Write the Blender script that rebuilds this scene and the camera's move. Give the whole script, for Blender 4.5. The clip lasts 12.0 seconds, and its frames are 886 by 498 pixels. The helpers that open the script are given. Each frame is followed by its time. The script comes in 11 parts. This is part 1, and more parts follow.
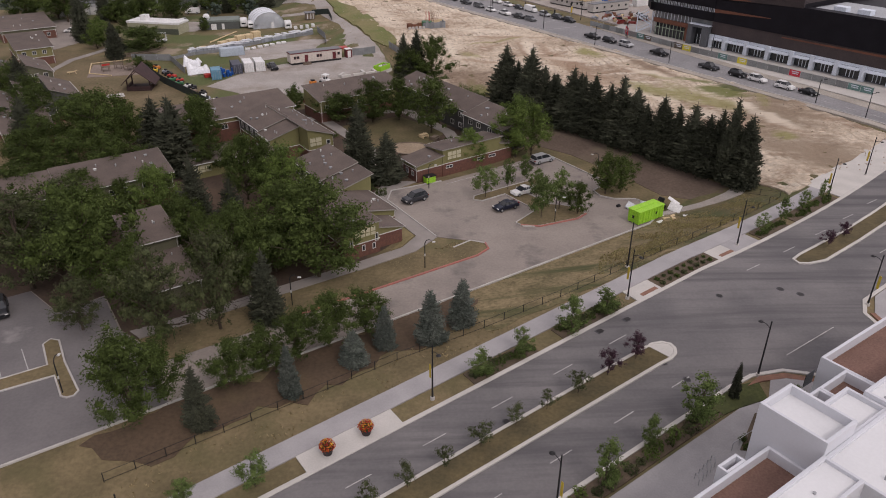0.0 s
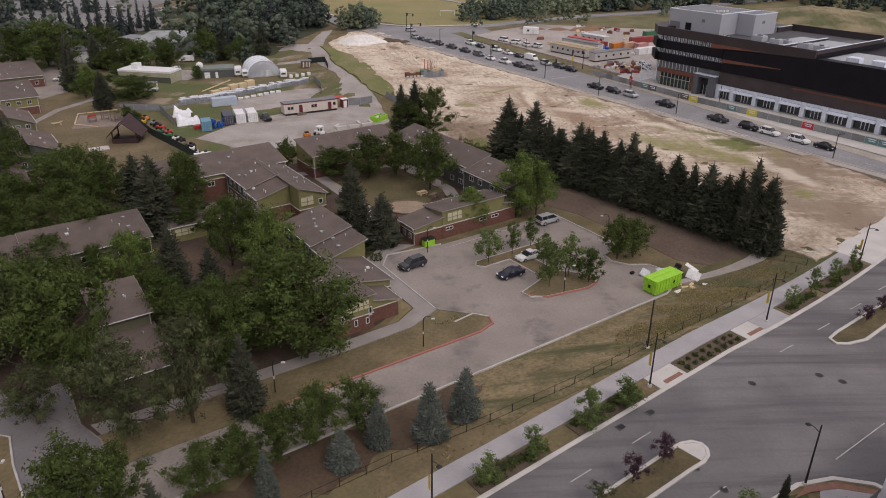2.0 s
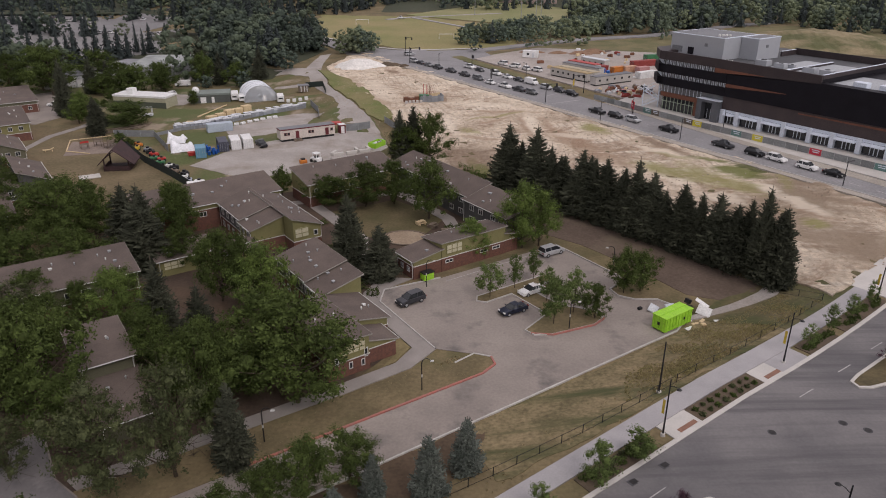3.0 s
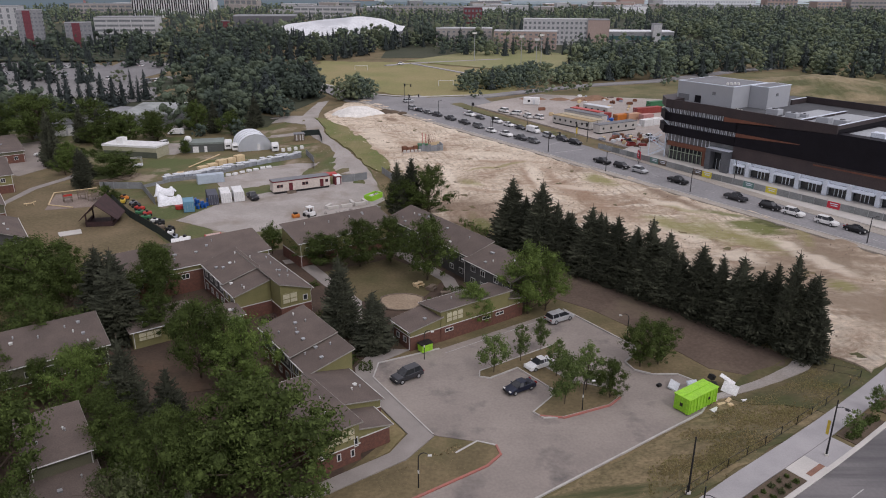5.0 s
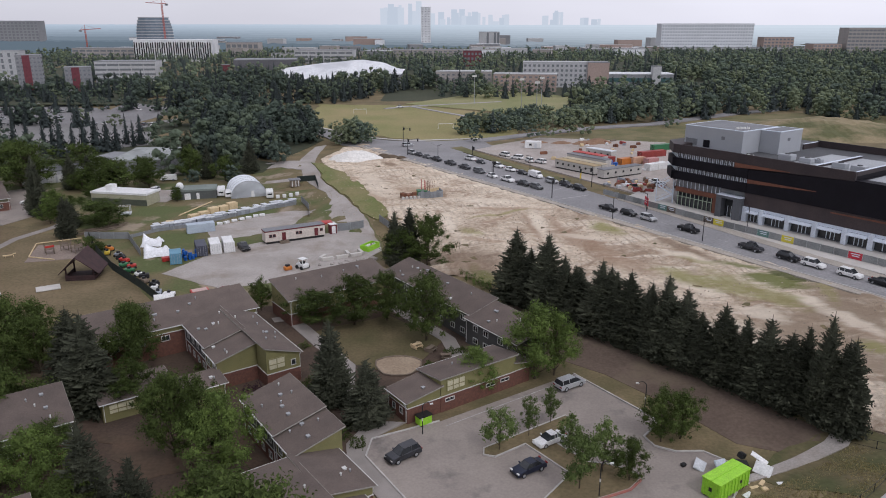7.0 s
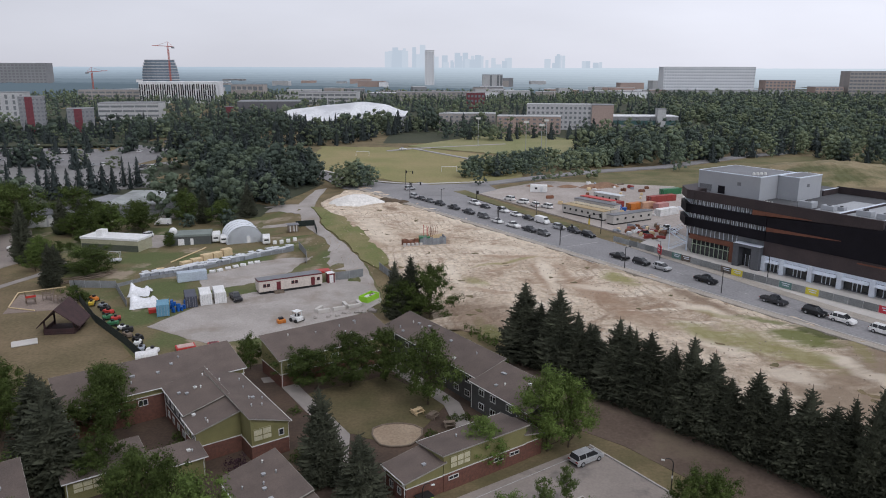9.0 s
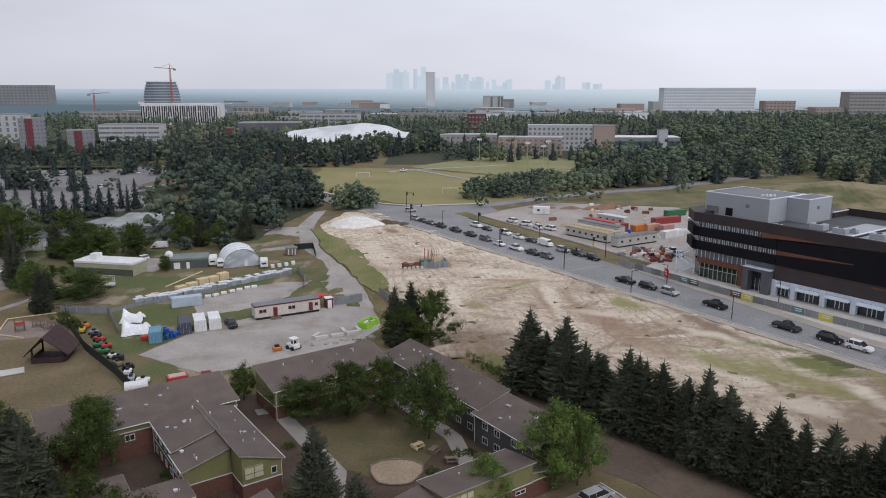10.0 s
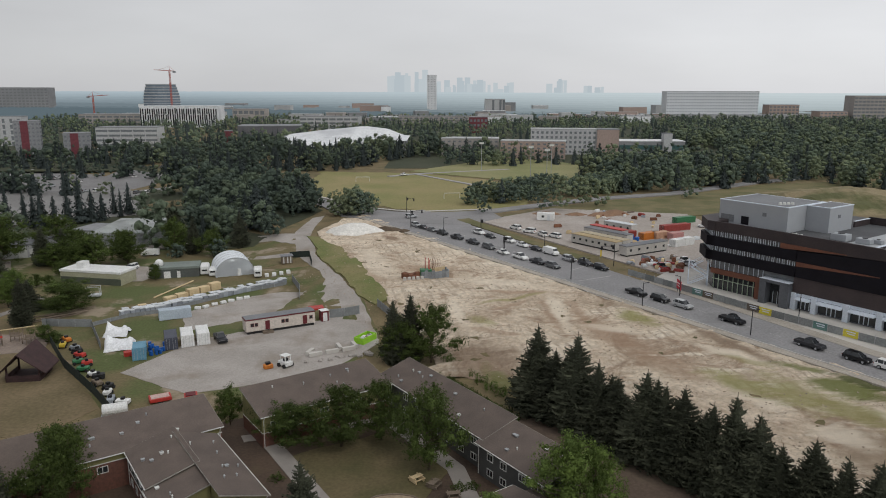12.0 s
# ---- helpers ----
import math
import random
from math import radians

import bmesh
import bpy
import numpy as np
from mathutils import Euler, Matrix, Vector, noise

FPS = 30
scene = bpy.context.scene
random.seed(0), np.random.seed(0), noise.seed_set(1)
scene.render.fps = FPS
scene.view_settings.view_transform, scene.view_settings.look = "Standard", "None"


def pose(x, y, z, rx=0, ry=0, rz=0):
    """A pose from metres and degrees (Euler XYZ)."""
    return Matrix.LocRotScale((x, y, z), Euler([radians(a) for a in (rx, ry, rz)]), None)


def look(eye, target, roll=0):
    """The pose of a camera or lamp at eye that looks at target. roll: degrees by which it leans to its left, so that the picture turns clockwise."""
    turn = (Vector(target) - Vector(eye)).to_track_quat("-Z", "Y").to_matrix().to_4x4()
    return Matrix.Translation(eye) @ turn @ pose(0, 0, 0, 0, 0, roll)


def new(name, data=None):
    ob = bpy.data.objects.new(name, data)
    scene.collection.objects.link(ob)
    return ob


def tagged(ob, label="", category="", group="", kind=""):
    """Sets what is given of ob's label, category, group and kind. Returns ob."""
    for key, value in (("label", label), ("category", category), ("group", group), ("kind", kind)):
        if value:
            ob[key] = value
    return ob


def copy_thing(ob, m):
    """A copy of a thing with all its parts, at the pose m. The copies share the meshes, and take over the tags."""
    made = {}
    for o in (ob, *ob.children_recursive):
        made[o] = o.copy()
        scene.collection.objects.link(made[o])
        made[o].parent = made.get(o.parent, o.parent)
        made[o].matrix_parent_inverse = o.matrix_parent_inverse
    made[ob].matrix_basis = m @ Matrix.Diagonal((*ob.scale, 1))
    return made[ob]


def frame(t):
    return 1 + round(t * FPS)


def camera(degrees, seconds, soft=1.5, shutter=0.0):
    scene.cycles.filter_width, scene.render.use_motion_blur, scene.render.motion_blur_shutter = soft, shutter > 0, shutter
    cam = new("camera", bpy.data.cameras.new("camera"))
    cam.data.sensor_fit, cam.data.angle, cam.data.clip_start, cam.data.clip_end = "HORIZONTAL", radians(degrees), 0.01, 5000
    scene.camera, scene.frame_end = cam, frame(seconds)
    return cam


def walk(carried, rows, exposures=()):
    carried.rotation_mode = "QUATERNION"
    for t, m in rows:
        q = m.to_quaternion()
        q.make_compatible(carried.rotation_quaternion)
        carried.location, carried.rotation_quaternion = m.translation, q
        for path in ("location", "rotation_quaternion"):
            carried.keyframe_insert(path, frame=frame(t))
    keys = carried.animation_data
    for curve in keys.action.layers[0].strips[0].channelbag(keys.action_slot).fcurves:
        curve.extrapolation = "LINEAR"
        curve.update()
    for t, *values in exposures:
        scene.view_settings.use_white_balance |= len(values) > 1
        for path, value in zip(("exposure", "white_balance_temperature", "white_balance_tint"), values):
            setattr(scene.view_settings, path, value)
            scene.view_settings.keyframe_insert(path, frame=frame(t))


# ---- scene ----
cam = camera(63.0, 12.0, soft=1.0)
PATH = [
    (0, (0.103, -10.187, 52.794), (0.115, -8.426, 51.847), 0.3),
    (0.5, (-0.044, -7.536, 52.77), (-0.029, -5.761, 51.848), 0.4),
    (1, (-0.131, -4.921, 52.735), (-0.114, -3.134, 51.837), 0.5),
    (1.5, (-0.148, -2.319, 52.746), (-0.13, -0.519, 51.873), 0.4),
    (2, (-0.184, 0.275, 52.774), (-0.166, 2.085, 51.925), 0.4),
    (2.5, (-0.158, 2.879, 52.827), (-0.139, 4.701, 52.002), 0.4),
    (3, (-0.126, 5.438, 52.865), (-0.107, 7.272, 52.066), 0.3),
    (5, (0.063, 15.591, 53.115), (0.082, 17.466, 52.42), 0.2),
    (5.5, (0.185, 17.89, 53.13), (0.203, 19.774, 52.459), 0.2),
    (6, (0.23, 20.223, 53.149), (0.249, 22.116, 52.504), 0.1),
    (6.5, (0.233, 22.556, 53.141), (0.251, 24.458, 52.522), 0.1),
    (7, (0.249, 24.918, 53.093), (0.267, 26.828, 52.501), 0.0),
    (9, (0.263, 34.513, 52.877), (0.273, 36.453, 52.391), 0.1),
    (9.5, (0.271, 36.888, 52.775), (0.279, 38.834, 52.317), 0.0),
    (10, (0.23, 39.178, 52.647), (0.237, 41.131, 52.216), 0.0),
    (10.5, (0.212, 41.406, 52.552), (0.217, 43.361, 52.129), 0.1),
    (11, (0.188, 43.595, 52.474), (0.193, 45.55, 52.051), 0.1),
    (11.5, (0.173, 45.813, 52.439), (0.177, 47.768, 52.016), 0.1),
    (12, (0.178, 48.076, 52.425), (0.182, 50.031, 52.002), 0.1),
]
walk(cam, [(t, look(eye, target, roll)) for t, eye, target, roll in PATH], exposures=[(0, 0.22, 6850, 18), (3, 0.23, 6800, 17), (6.5, 0.29, 6250, 14), (10, 0.24, 6200, 10), (11, 0.24, 6200, 10), (11.6, 0.23, 6250, 9), (12, 0.06, 6650, 5)])

# ---- light ----
world = bpy.data.worlds.new("world")
scene.world = world
world.use_nodes = True
wn = world.node_tree.nodes
wl = world.node_tree.links
wn.clear()
sky_out = wn.new("ShaderNodeOutputWorld")
sky_bg = wn.new("ShaderNodeBackground")
sky_tex = wn.new("ShaderNodeTexSky")
sky_sat = wn.new("ShaderNodeHueSaturation")
sky_tex.sky_type = "NISHITA"
sky_tex.sun_disc = False
sky_tex.sun_elevation = radians(48)
sky_tex.sun_rotation = radians(150)
sky_tex.air_density = 1.0
sky_tex.dust_density = 1.0
sky_tex.ozone_density = 1.0
sky_sat.inputs["Saturation"].default_value = 0.25
sky_bg.inputs["Strength"].default_value = 0.1
# smoke and cloud even out the sky
sky_mix = wn.new("ShaderNodeMix")
sky_mix.data_type = "RGBA"
sky_mix.inputs[0].default_value = 0.8
sky_mix.inputs[7].default_value = (7.85, 7.78, 8.45, 1)
wl.new(sky_tex.outputs[0], sky_sat.inputs["Color"])
wl.new(sky_sat.outputs[0], sky_mix.inputs[6])
# the smoke is thinner towards the sun's side
sky_dir = wn.new("ShaderNodeTexCoord")
sky_xyz = wn.new("ShaderNodeSeparateXYZ")
sky_thin = wn.new("ShaderNodeMapRange")
sky_thin.inputs[1].default_value, sky_thin.inputs[2].default_value, sky_thin.inputs[3].default_value, sky_thin.inputs[4].default_value = -1.0, 1.0, 0.64, 1.26
sky_scale = wn.new("ShaderNodeVectorMath")
sky_scale.operation = "SCALE"
sky_side = wn.new("ShaderNodeMapRange")
sky_side.inputs[1].default_value, sky_side.inputs[2].default_value, sky_side.inputs[3].default_value, sky_side.inputs[4].default_value = -1.0, 1.0, 1.14, 0.89
sky_cloud = wn.new("ShaderNodeTexNoise")
sky_cloud.inputs["Scale"].default_value = 2.2
sky_cloud.inputs["Detail"].default_value = 5.0
sky_cloud.inputs["Roughness"].default_value = 0.5
sky_flat = wn.new("ShaderNodeMapping")
sky_flat.inputs["Scale"].default_value = (1.0, 1.0, 4.0)
sky_soft = wn.new("ShaderNodeMapRange")
sky_soft.inputs[1].default_value, sky_soft.inputs[2].default_value, sky_soft.inputs[3].default_value, sky_soft.inputs[4].default_value = 0.3, 0.7, 0.93, 1.07
wl.new(sky_dir.outputs["Generated"], sky_xyz.inputs[0])
wl.new(sky_xyz.outputs[0], sky_thin.inputs[0])
wl.new(sky_xyz.outputs[1], sky_side.inputs[0])
wl.new(sky_dir.outputs["Generated"], sky_flat.inputs[0])
wl.new(sky_flat.outputs[0], sky_cloud.inputs["Vector"])
wl.new(sky_cloud.outputs["Fac"], sky_soft.inputs[0])
sky_gain = None
for factor in (sky_thin, sky_side, sky_soft):
    if sky_gain is None:
        sky_gain = factor.outputs[0]
        continue
    both = wn.new("ShaderNodeMath")
    both.operation = "MULTIPLY"
    wl.new(sky_gain, both.inputs[0])
    wl.new(factor.outputs[0], both.inputs[1])
    sky_gain = both.outputs[0]
wl.new(sky_mix.outputs[2], sky_scale.inputs[0])
wl.new(sky_gain, sky_scale.inputs["Scale"])
wl.new(sky_scale.outputs[0], sky_bg.inputs[0])
wl.new(sky_bg.outputs[0], sky_out.inputs[0])

sun = new("sun", bpy.data.lights.new("sun", "SUN"))
sun.data.energy = 0.7
sun.data.angle = radians(14)
sun.data.color = (1.0, 0.97, 0.94)
sun.matrix_world = look((0, 0, 0), (-0.38, 0.55, -0.74))



# ---- plan: street frame (s along the street, n across it) ----
def W(s, n):
    return (0.82 * s - 0.572 * n, 0.572 * s + 0.82 * n)


def SN(x, y):
    return (0.82 * x + 0.572 * y, -0.572 * x + 0.82 * y)


STREET = math.degrees(math.atan2(0.572, 0.82))


def ease(a, b, x):
    u = min(1.0, max(0.0, (x - a) / (b - a)))
    return u * u * (3 - 2 * u)


def gz(x, y):
    """Height of the ground."""
    s, n = SN(x, y)
    e = 0.845 * x + 0.534 * y
    zr = min(3.2, max(-1.5, 0.5 + 0.062 * (s - 30)))
    base = 3 * ease(93, 116, e) + ease(125, 155, e)
    w = 1 - ease(47, 60, n)
    return base * (1 - w) + zr * w


def bend(s):
    """The street swings a little past the junction."""
    return 0.0013 * max(0.0, s - 75) ** 2


# ---- mesh helpers ----
def part(name, bm, material, parent=None, label="", smooth=False):
    me = bpy.data.meshes.new(name)
    bm.to_mesh(me)
    bm.free()
    for m in (material if isinstance(material, (list, tuple)) else [material]):
        me.materials.append(m)
    if smooth:
        for p in me.polygons:
            p.use_smooth = True
    ob = new(name, me)
    if parent is not None:
        ob.parent = parent
    if label:
        ob["label"] = label
    return ob


def again(ob, parent, m=None):
    """Another object on the same mesh."""
    o = new(ob.name.split(".")[0], ob.data)
    o.parent = parent
    o.matrix_basis = m if m is not None else ob.matrix_basis.copy()
    return o


def thing(name, x, y, z, rz=0.0, label="", category="", group="", kind=""):
    ob = new(name)
    ob.empty_display_size = 0.2
    ob.matrix_basis = pose(x, y, z, 0, 0, rz)
    return tagged(ob, label, category, group, kind)


def box(bm, x0, x1, y0, y1, z0, z1, m=None, mi=0):
    vs = [bm.verts.new((x, y, z)) for z in (z0, z1) for x, y in ((x0, y0), (x1, y0), (x1, y1), (x0, y1))]
    fs = [(3, 2, 1, 0), (4, 5, 6, 7), (0, 1, 5, 4), (1, 2, 6, 5), (2, 3, 7, 6), (3, 0, 4, 7)]
    for f in fs:
        bm.faces.new([vs[i] for i in f]).material_index = mi
    if m is not None:
        bmesh.ops.transform(bm, matrix=m, verts=vs)
    return vs


def cyl(bm, x, y, z0, z1, r0, r1=None, seg=10, caps=True):
    r1 = r0 if r1 is None else r1
    a = [bm.verts.new((x + r0 * math.cos(k * math.tau / seg), y + r0 * math.sin(k * math.tau / seg), z0)) for k in range(seg)]
    b = [bm.verts.new((x + r1 * math.cos(k * math.tau / seg), y + r1 * math.sin(k * math.tau / seg), z1)) for k in range(seg)]
    for k in range(seg):
        bm.faces.new((a[k], a[(k + 1) % seg], b[(k + 1) % seg], b[k]))
    if caps:
        bm.faces.new(a[::-1])
        bm.faces.new(b)
    return a + b


def tube(bm, pts, r0, r1=None, seg=6):
    """A tapered tube along points."""
    r1 = r0 if r1 is None else r1
    rings = []
    n = len(pts)
    for i, p in enumerate(pts):
        p = Vector(p)
        d = (Vector(pts[min(i + 1, n - 1)]) - Vector(pts[max(i - 1, 0)])).normalized()
        a = d.orthogonal().normalized()
        b = d.cross(a)
        r = r0 + (r1 - r0) * i / max(1, n - 1)
        rings.append([bm.verts.new(p + (a * math.cos(k * math.tau / seg) + b * math.sin(k * math.tau / seg)) * r) for k in range(seg)])
    for u, v in zip(rings, rings[1:]):
        for k in range(seg):
            bm.faces.new((u[k], u[(k + 1) % seg], v[(k + 1) % seg], v[k]))
    bm.faces.new(rings[0][::-1])
    bm.faces.new(rings[-1])


def prism(bm, ring, z0, tops, mi=0):
    """A solid over a ring of xy points, flat below, each corner with a top of its own."""
    a = [bm.verts.new((x, y, z0)) for x, y in ring]
    b = [bm.verts.new((x, y, t)) for (x, y), t in zip(ring, tops)]
    k = len(ring)
    bm.faces.new(a[::-1]).material_index = mi
    bm.faces.new(b).material_index = mi
    for i in range(k):
        bm.faces.new((a[i], a[(i + 1) % k], b[(i + 1) % k], b[i])).material_index = mi


def cut_grid(bm, step, x0, x1, y0, y1):
    for axis, lo, hi in ((0, x0, x1), (1, y0, y1)):
        v = math.ceil(lo / step) * step
        while v < hi:
            no = (1, 0, 0) if axis == 0 else (0, 1, 0)
            co = (v, 0, 0) if axis == 0 else (0, v, 0)
            bmesh.ops.bisect_plane(bm, geom=bm.verts[:] + bm.edges[:] + bm.faces[:], plane_co=co, plane_no=no)
            v += step


def sheet(name, ring, off, material, step=4.0, kind="structure", label="", parent=None, rough=0.0, scale=6.0):
    """A surface laid over the ground inside a ring of xy points."""
    bm = bmesh.new()
    bm.faces.new([bm.verts.new((x, y, 0)) for x, y in ring])
    bm.normal_update()
    bmesh.ops.triangulate(bm, faces=bm.faces[:], quad_method="BEAUTY", ngon_method="EAR_CLIP")
    xs, ys = [p[0] for p in ring], [p[1] for p in ring]
    cut_grid(bm, step, min(xs), max(xs), min(ys), max(ys))
    for v in bm.verts:
        v.co.z = gz(v.co.x, v.co.y) + off
        if rough:
            v.co.z += rough * (noise.noise((v.co.x / scale, v.co.y / scale, 3.1)) + 0.6 * noise.noise((v.co.x / scale * 3, v.co.y / scale * 3, 7.7)))
    bmesh.ops.recalc_face_normals(bm, faces=bm.faces[:])
    for f in bm.faces:
        if f.normal.z < 0:
            f.normal_flip()
    # the edge reaches down into the ground
    rim = [e for e in bm.edges if e.is_boundary]
    ext = bmesh.ops.extrude_edge_only(bm, edges=rim)
    for v in ext["geom"]:
        if isinstance(v, bmesh.types.BMVert):
            v.co.z -= off + 0.3
    ob = part(name, bm, material, parent)
    if parent is None:
        tagged(ob, label, "", "", kind)
    return ob


def ragged(ring, amp=1.0, step=1.5):
    """The same outline with uneven edges, as growth has."""
    out = []
    for (ax, ay), (bx, by) in zip(ring, ring[1:] + ring[:1]):
        L = math.hypot(bx - ax, by - ay)
        k = max(1, int(L / step))
        for i in range(k):
            px, py = ax + (bx - ax) * i / k, ay + (by - ay) * i / k
            d = amp * (noise.noise((px / 5, py / 5, 1.7)) + 0.7 * noise.noise((px / 1.7, py / 1.7, 8.3)))
            out.append((px - (by - ay) / L * d, py + (bx - ax) / L * d))
    return out


def in_ring(px, py, ring):
    r = False
    for (ax, ay), (bx, by) in zip(ring, ring[1:] + ring[:1]):
        if (ay > py) != (by > py) and px < (bx - ax) * (py - ay) / (by - ay) + ax:
            r = not r
    return r


def tufts(name, label, rings, count, size, material, seed, off=0.1, tall=1.0):
    """Tufts of grass and weeds strewn inside rings, joined."""
    rnd = random.Random(seed)
    verts, faces = [], []
    for ring in rings:
        xs, ys = [p[0] for p in ring], [p[1] for p in ring]
        made = 0
        for _ in range(count * 6):
            px, py = rnd.uniform(min(xs), max(xs)), rnd.uniform(min(ys), max(ys))
            if noise.noise((px / 4.5, py / 4.5, seed)) + rnd.uniform(-0.35, 0.35) < 0.05 or not in_ring(px, py, ring):
                continue
            made += 1
            if made > count:
                break
            g = gz(px, py) + off
            for k in range(4):
                a = rnd.uniform(0, math.tau)
                w, h = size * rnd.uniform(0.5, 1.1), size * rnd.uniform(0.4, 1.1) * tall
                dx, dy = math.cos(a) * w / 2, math.sin(a) * w / 2
                ox, oy = rnd.gauss(0, size * 0.35), rnd.gauss(0, size * 0.35)
                lx, ly = rnd.gauss(0, size * 0.4), rnd.gauss(0, size * 0.4)
                b = len(verts)
                verts += [(px + ox - dx, py + oy - dy, g - 0.05), (px + ox + dx, py + oy + dy, g - 0.05), (px + ox + dx * 0.5 + lx, py + oy + dy * 0.5 + ly, g + h), (px + ox - dx * 0.5 + lx, py + oy - dy * 0.5 + ly, g + h * 0.8)]
                faces.append((b, b + 1, b + 2, b + 3))
    me = bpy.data.meshes.new(name)
    me.from_pydata(verts, [], faces)
    me.materials.append(material)
    return tagged(new(name, me), label, "grass", "", "stuff")


def strip_ring(s0, s1, n0, n1, step=6.0):
    """The outline of a strip along the street."""
    k = max(1, int((s1 - s0) / step))
    lo = [W(s0 + (s1 - s0) * i / k, n0 + bend(s0 + (s1 - s0) * i / k)) for i in range(k + 1)]
    hi = [W(s0 + (s1 - s0) * i / k, n1 + bend(s0 + (s1 - s0) * i / k)) for i in range(k + 1)]
    return lo + hi[::-1]


def kerb(name, pts, material, w=0.3, hgt=0.16, off=0.05, closed=False, parent=None, label=""):
    """A kerb swept along xy points on the ground."""
    dense = []
    q = pts + [pts[0]] if closed else pts
    for a, b in zip(q, q[1:]):
        L = math.dist(a, b)
        k = max(1, int(L / 2.5))
        dense += [(a[0] + (b[0] - a[0]) * i / k, a[1] + (b[1] - a[1]) * i / k) for i in range(k)]
    if not closed:
        dense.append(q[-1])
    bm = bmesh.new()
    rings = []
    n = len(dense)
    for i, p in enumerate(dense):
        a = dense[(i - 1) % n] if closed or i else p
        b = dense[(i + 1) % n] if closed or i < n - 1 else p
        d = Vector((b[0] - a[0], b[1] - a[1])).normalized()
        o = Vector((-d.y, d.x)) * w / 2
        z = gz(p[0], p[1]) + off
        rings.append([bm.verts.new((p[0] + sx * o.x, p[1] + sx * o.y, z + dz)) for sx, dz in ((-1, -0.1), (-1, hgt - 0.02), (-0.8, hgt), (0.8, hgt), (1, hgt - 0.02), (1, -0.1))])
    last = n if closed else n - 1
    for i in range(last):
        u, v = rings[i], rings[(i + 1) % n]
        for k in range(5):
            bm.faces.new((u[k], v[k], v[k + 1], u[k + 1]))
    bmesh.ops.recalc_face_normals(bm, faces=bm.faces[:])
    ob = part(name, bm, material, parent)
    if parent is None:
        tagged(ob, label or "pale cast concrete kerb along the pavement edge", "", "", "structure")
    return ob


# ---- materials ----
def mat(name, c1, c2=None, rough=0.85, scale=1.0, fine=18.0, bump=0.25, metal=0.0, spec=0.3, island=0.0, rand=0.0, mid=(0.35, 0.65), detail=5.0, dist=0.02, coords="Object", stain=None, stain_scale=0.15, stain_mid=(0.55, 0.75), grain=0.2, streak=None):
    m = bpy.data.materials.new(name)
    m.use_nodes = True
    nt = m.node_tree
    N, L = nt.nodes, nt.links
    bs = N["Principled BSDF"]
    bs.inputs["Roughness"].default_value = rough
    bs.inputs["Metallic"].default_value = metal
    bs.inputs["Specular IOR Level"].default_value = spec
    c2 = c2 or tuple(v * 0.75 for v in c1)
    if coords == "Position":
        src = N.new("ShaderNodeNewGeometry").outputs["Position"]
    else:
        src = N.new("ShaderNodeTexCoord").outputs["Object"]
    big = N.new("ShaderNodeTexNoise")
    big.inputs["Scale"].default_value = scale
    big.inputs["Detail"].default_value = detail
    L.new(src, big.inputs["Vector"])
    ramp = N.new("ShaderNodeMapRange")
    ramp.inputs[1].default_value, ramp.inputs[2].default_value = mid
    L.new(big.outputs["Fac"], ramp.inputs[0])
    mix = N.new("ShaderNodeMix")
    mix.data_type = "RGBA"
    mix.inputs[6].default_value = (*c1, 1)
    mix.inputs[7].default_value = (*c2, 1)
    L.new(ramp.outputs[0], mix.inputs[0])
    col = mix.outputs[2]
    small = N.new("ShaderNodeTexNoise")
    small.inputs["Scale"].default_value = fine
    small.inputs["Detail"].default_value = 3.0
    L.new(src, small.inputs["Vector"])
    gr = N.new("ShaderNodeMapRange")
    gr.inputs[1].default_value, gr.inputs[2].default_value, gr.inputs[3].default_value, gr.inputs[4].default_value = 0.25, 0.75, 1 - grain, 1 + grain
    L.new(small.outputs["Fac"], gr.inputs[0])
    mul = N.new("ShaderNodeVectorMath")
    mul.operation = "SCALE"
    L.new(col, mul.inputs[0])
    L.new(gr.outputs[0], mul.inputs["Scale"])
    col = mul.outputs[0]
    if stain:
        st = N.new("ShaderNodeTexNoise")
        st.inputs["Scale"].default_value = stain_scale
        st.inputs["Detail"].default_value = 6.0
        st.inputs["Roughness"].default_value = 0.62
        if streak:
            turn = N.new("ShaderNodeMapping")
            turn.inputs["Rotation"].default_value = (0, 0, radians(-streak[0]))
            turn.inputs["Scale"].default_value = (streak[1], 1, 1)
            L.new(src, turn.inputs[0])
            L.new(turn.outputs[0], st.inputs["Vector"])
        else:
            L.new(src, st.inputs["Vector"])
        sr = N.new("ShaderNodeMapRange")
        sr.inputs[1].default_value, sr.inputs[2].default_value = stain_mid
        L.new(st.outputs["Fac"], sr.inputs[0])
        sm = N.new("ShaderNodeMix")
        sm.data_type = "RGBA"
        L.new(sr.outputs[0], sm.inputs[0])
        L.new(col, sm.inputs[6])
        sm.inputs[7].default_value = (*stain, 1)
        col = sm.outputs[2]
    for amount, node, sock in ((island, "ShaderNodeNewGeometry", "Random Per Island"), (rand, "ShaderNodeObjectInfo", "Random")):
        if amount:
            g = N.new(node)
            r = N.new("ShaderNodeMapRange")
            r.inputs[3].default_value, r.inputs[4].default_value = 1 - amount, 1 + amount
            L.new(g.outputs[sock], r.inputs[0])
            k = N.new("ShaderNodeVectorMath")
            k.operation = "SCALE"
            L.new(col, k.inputs[0])
            L.new(r.outputs[0], k.inputs["Scale"])
            col = k.outputs[0]
    L.new(col, bs.inputs["Base Color"])
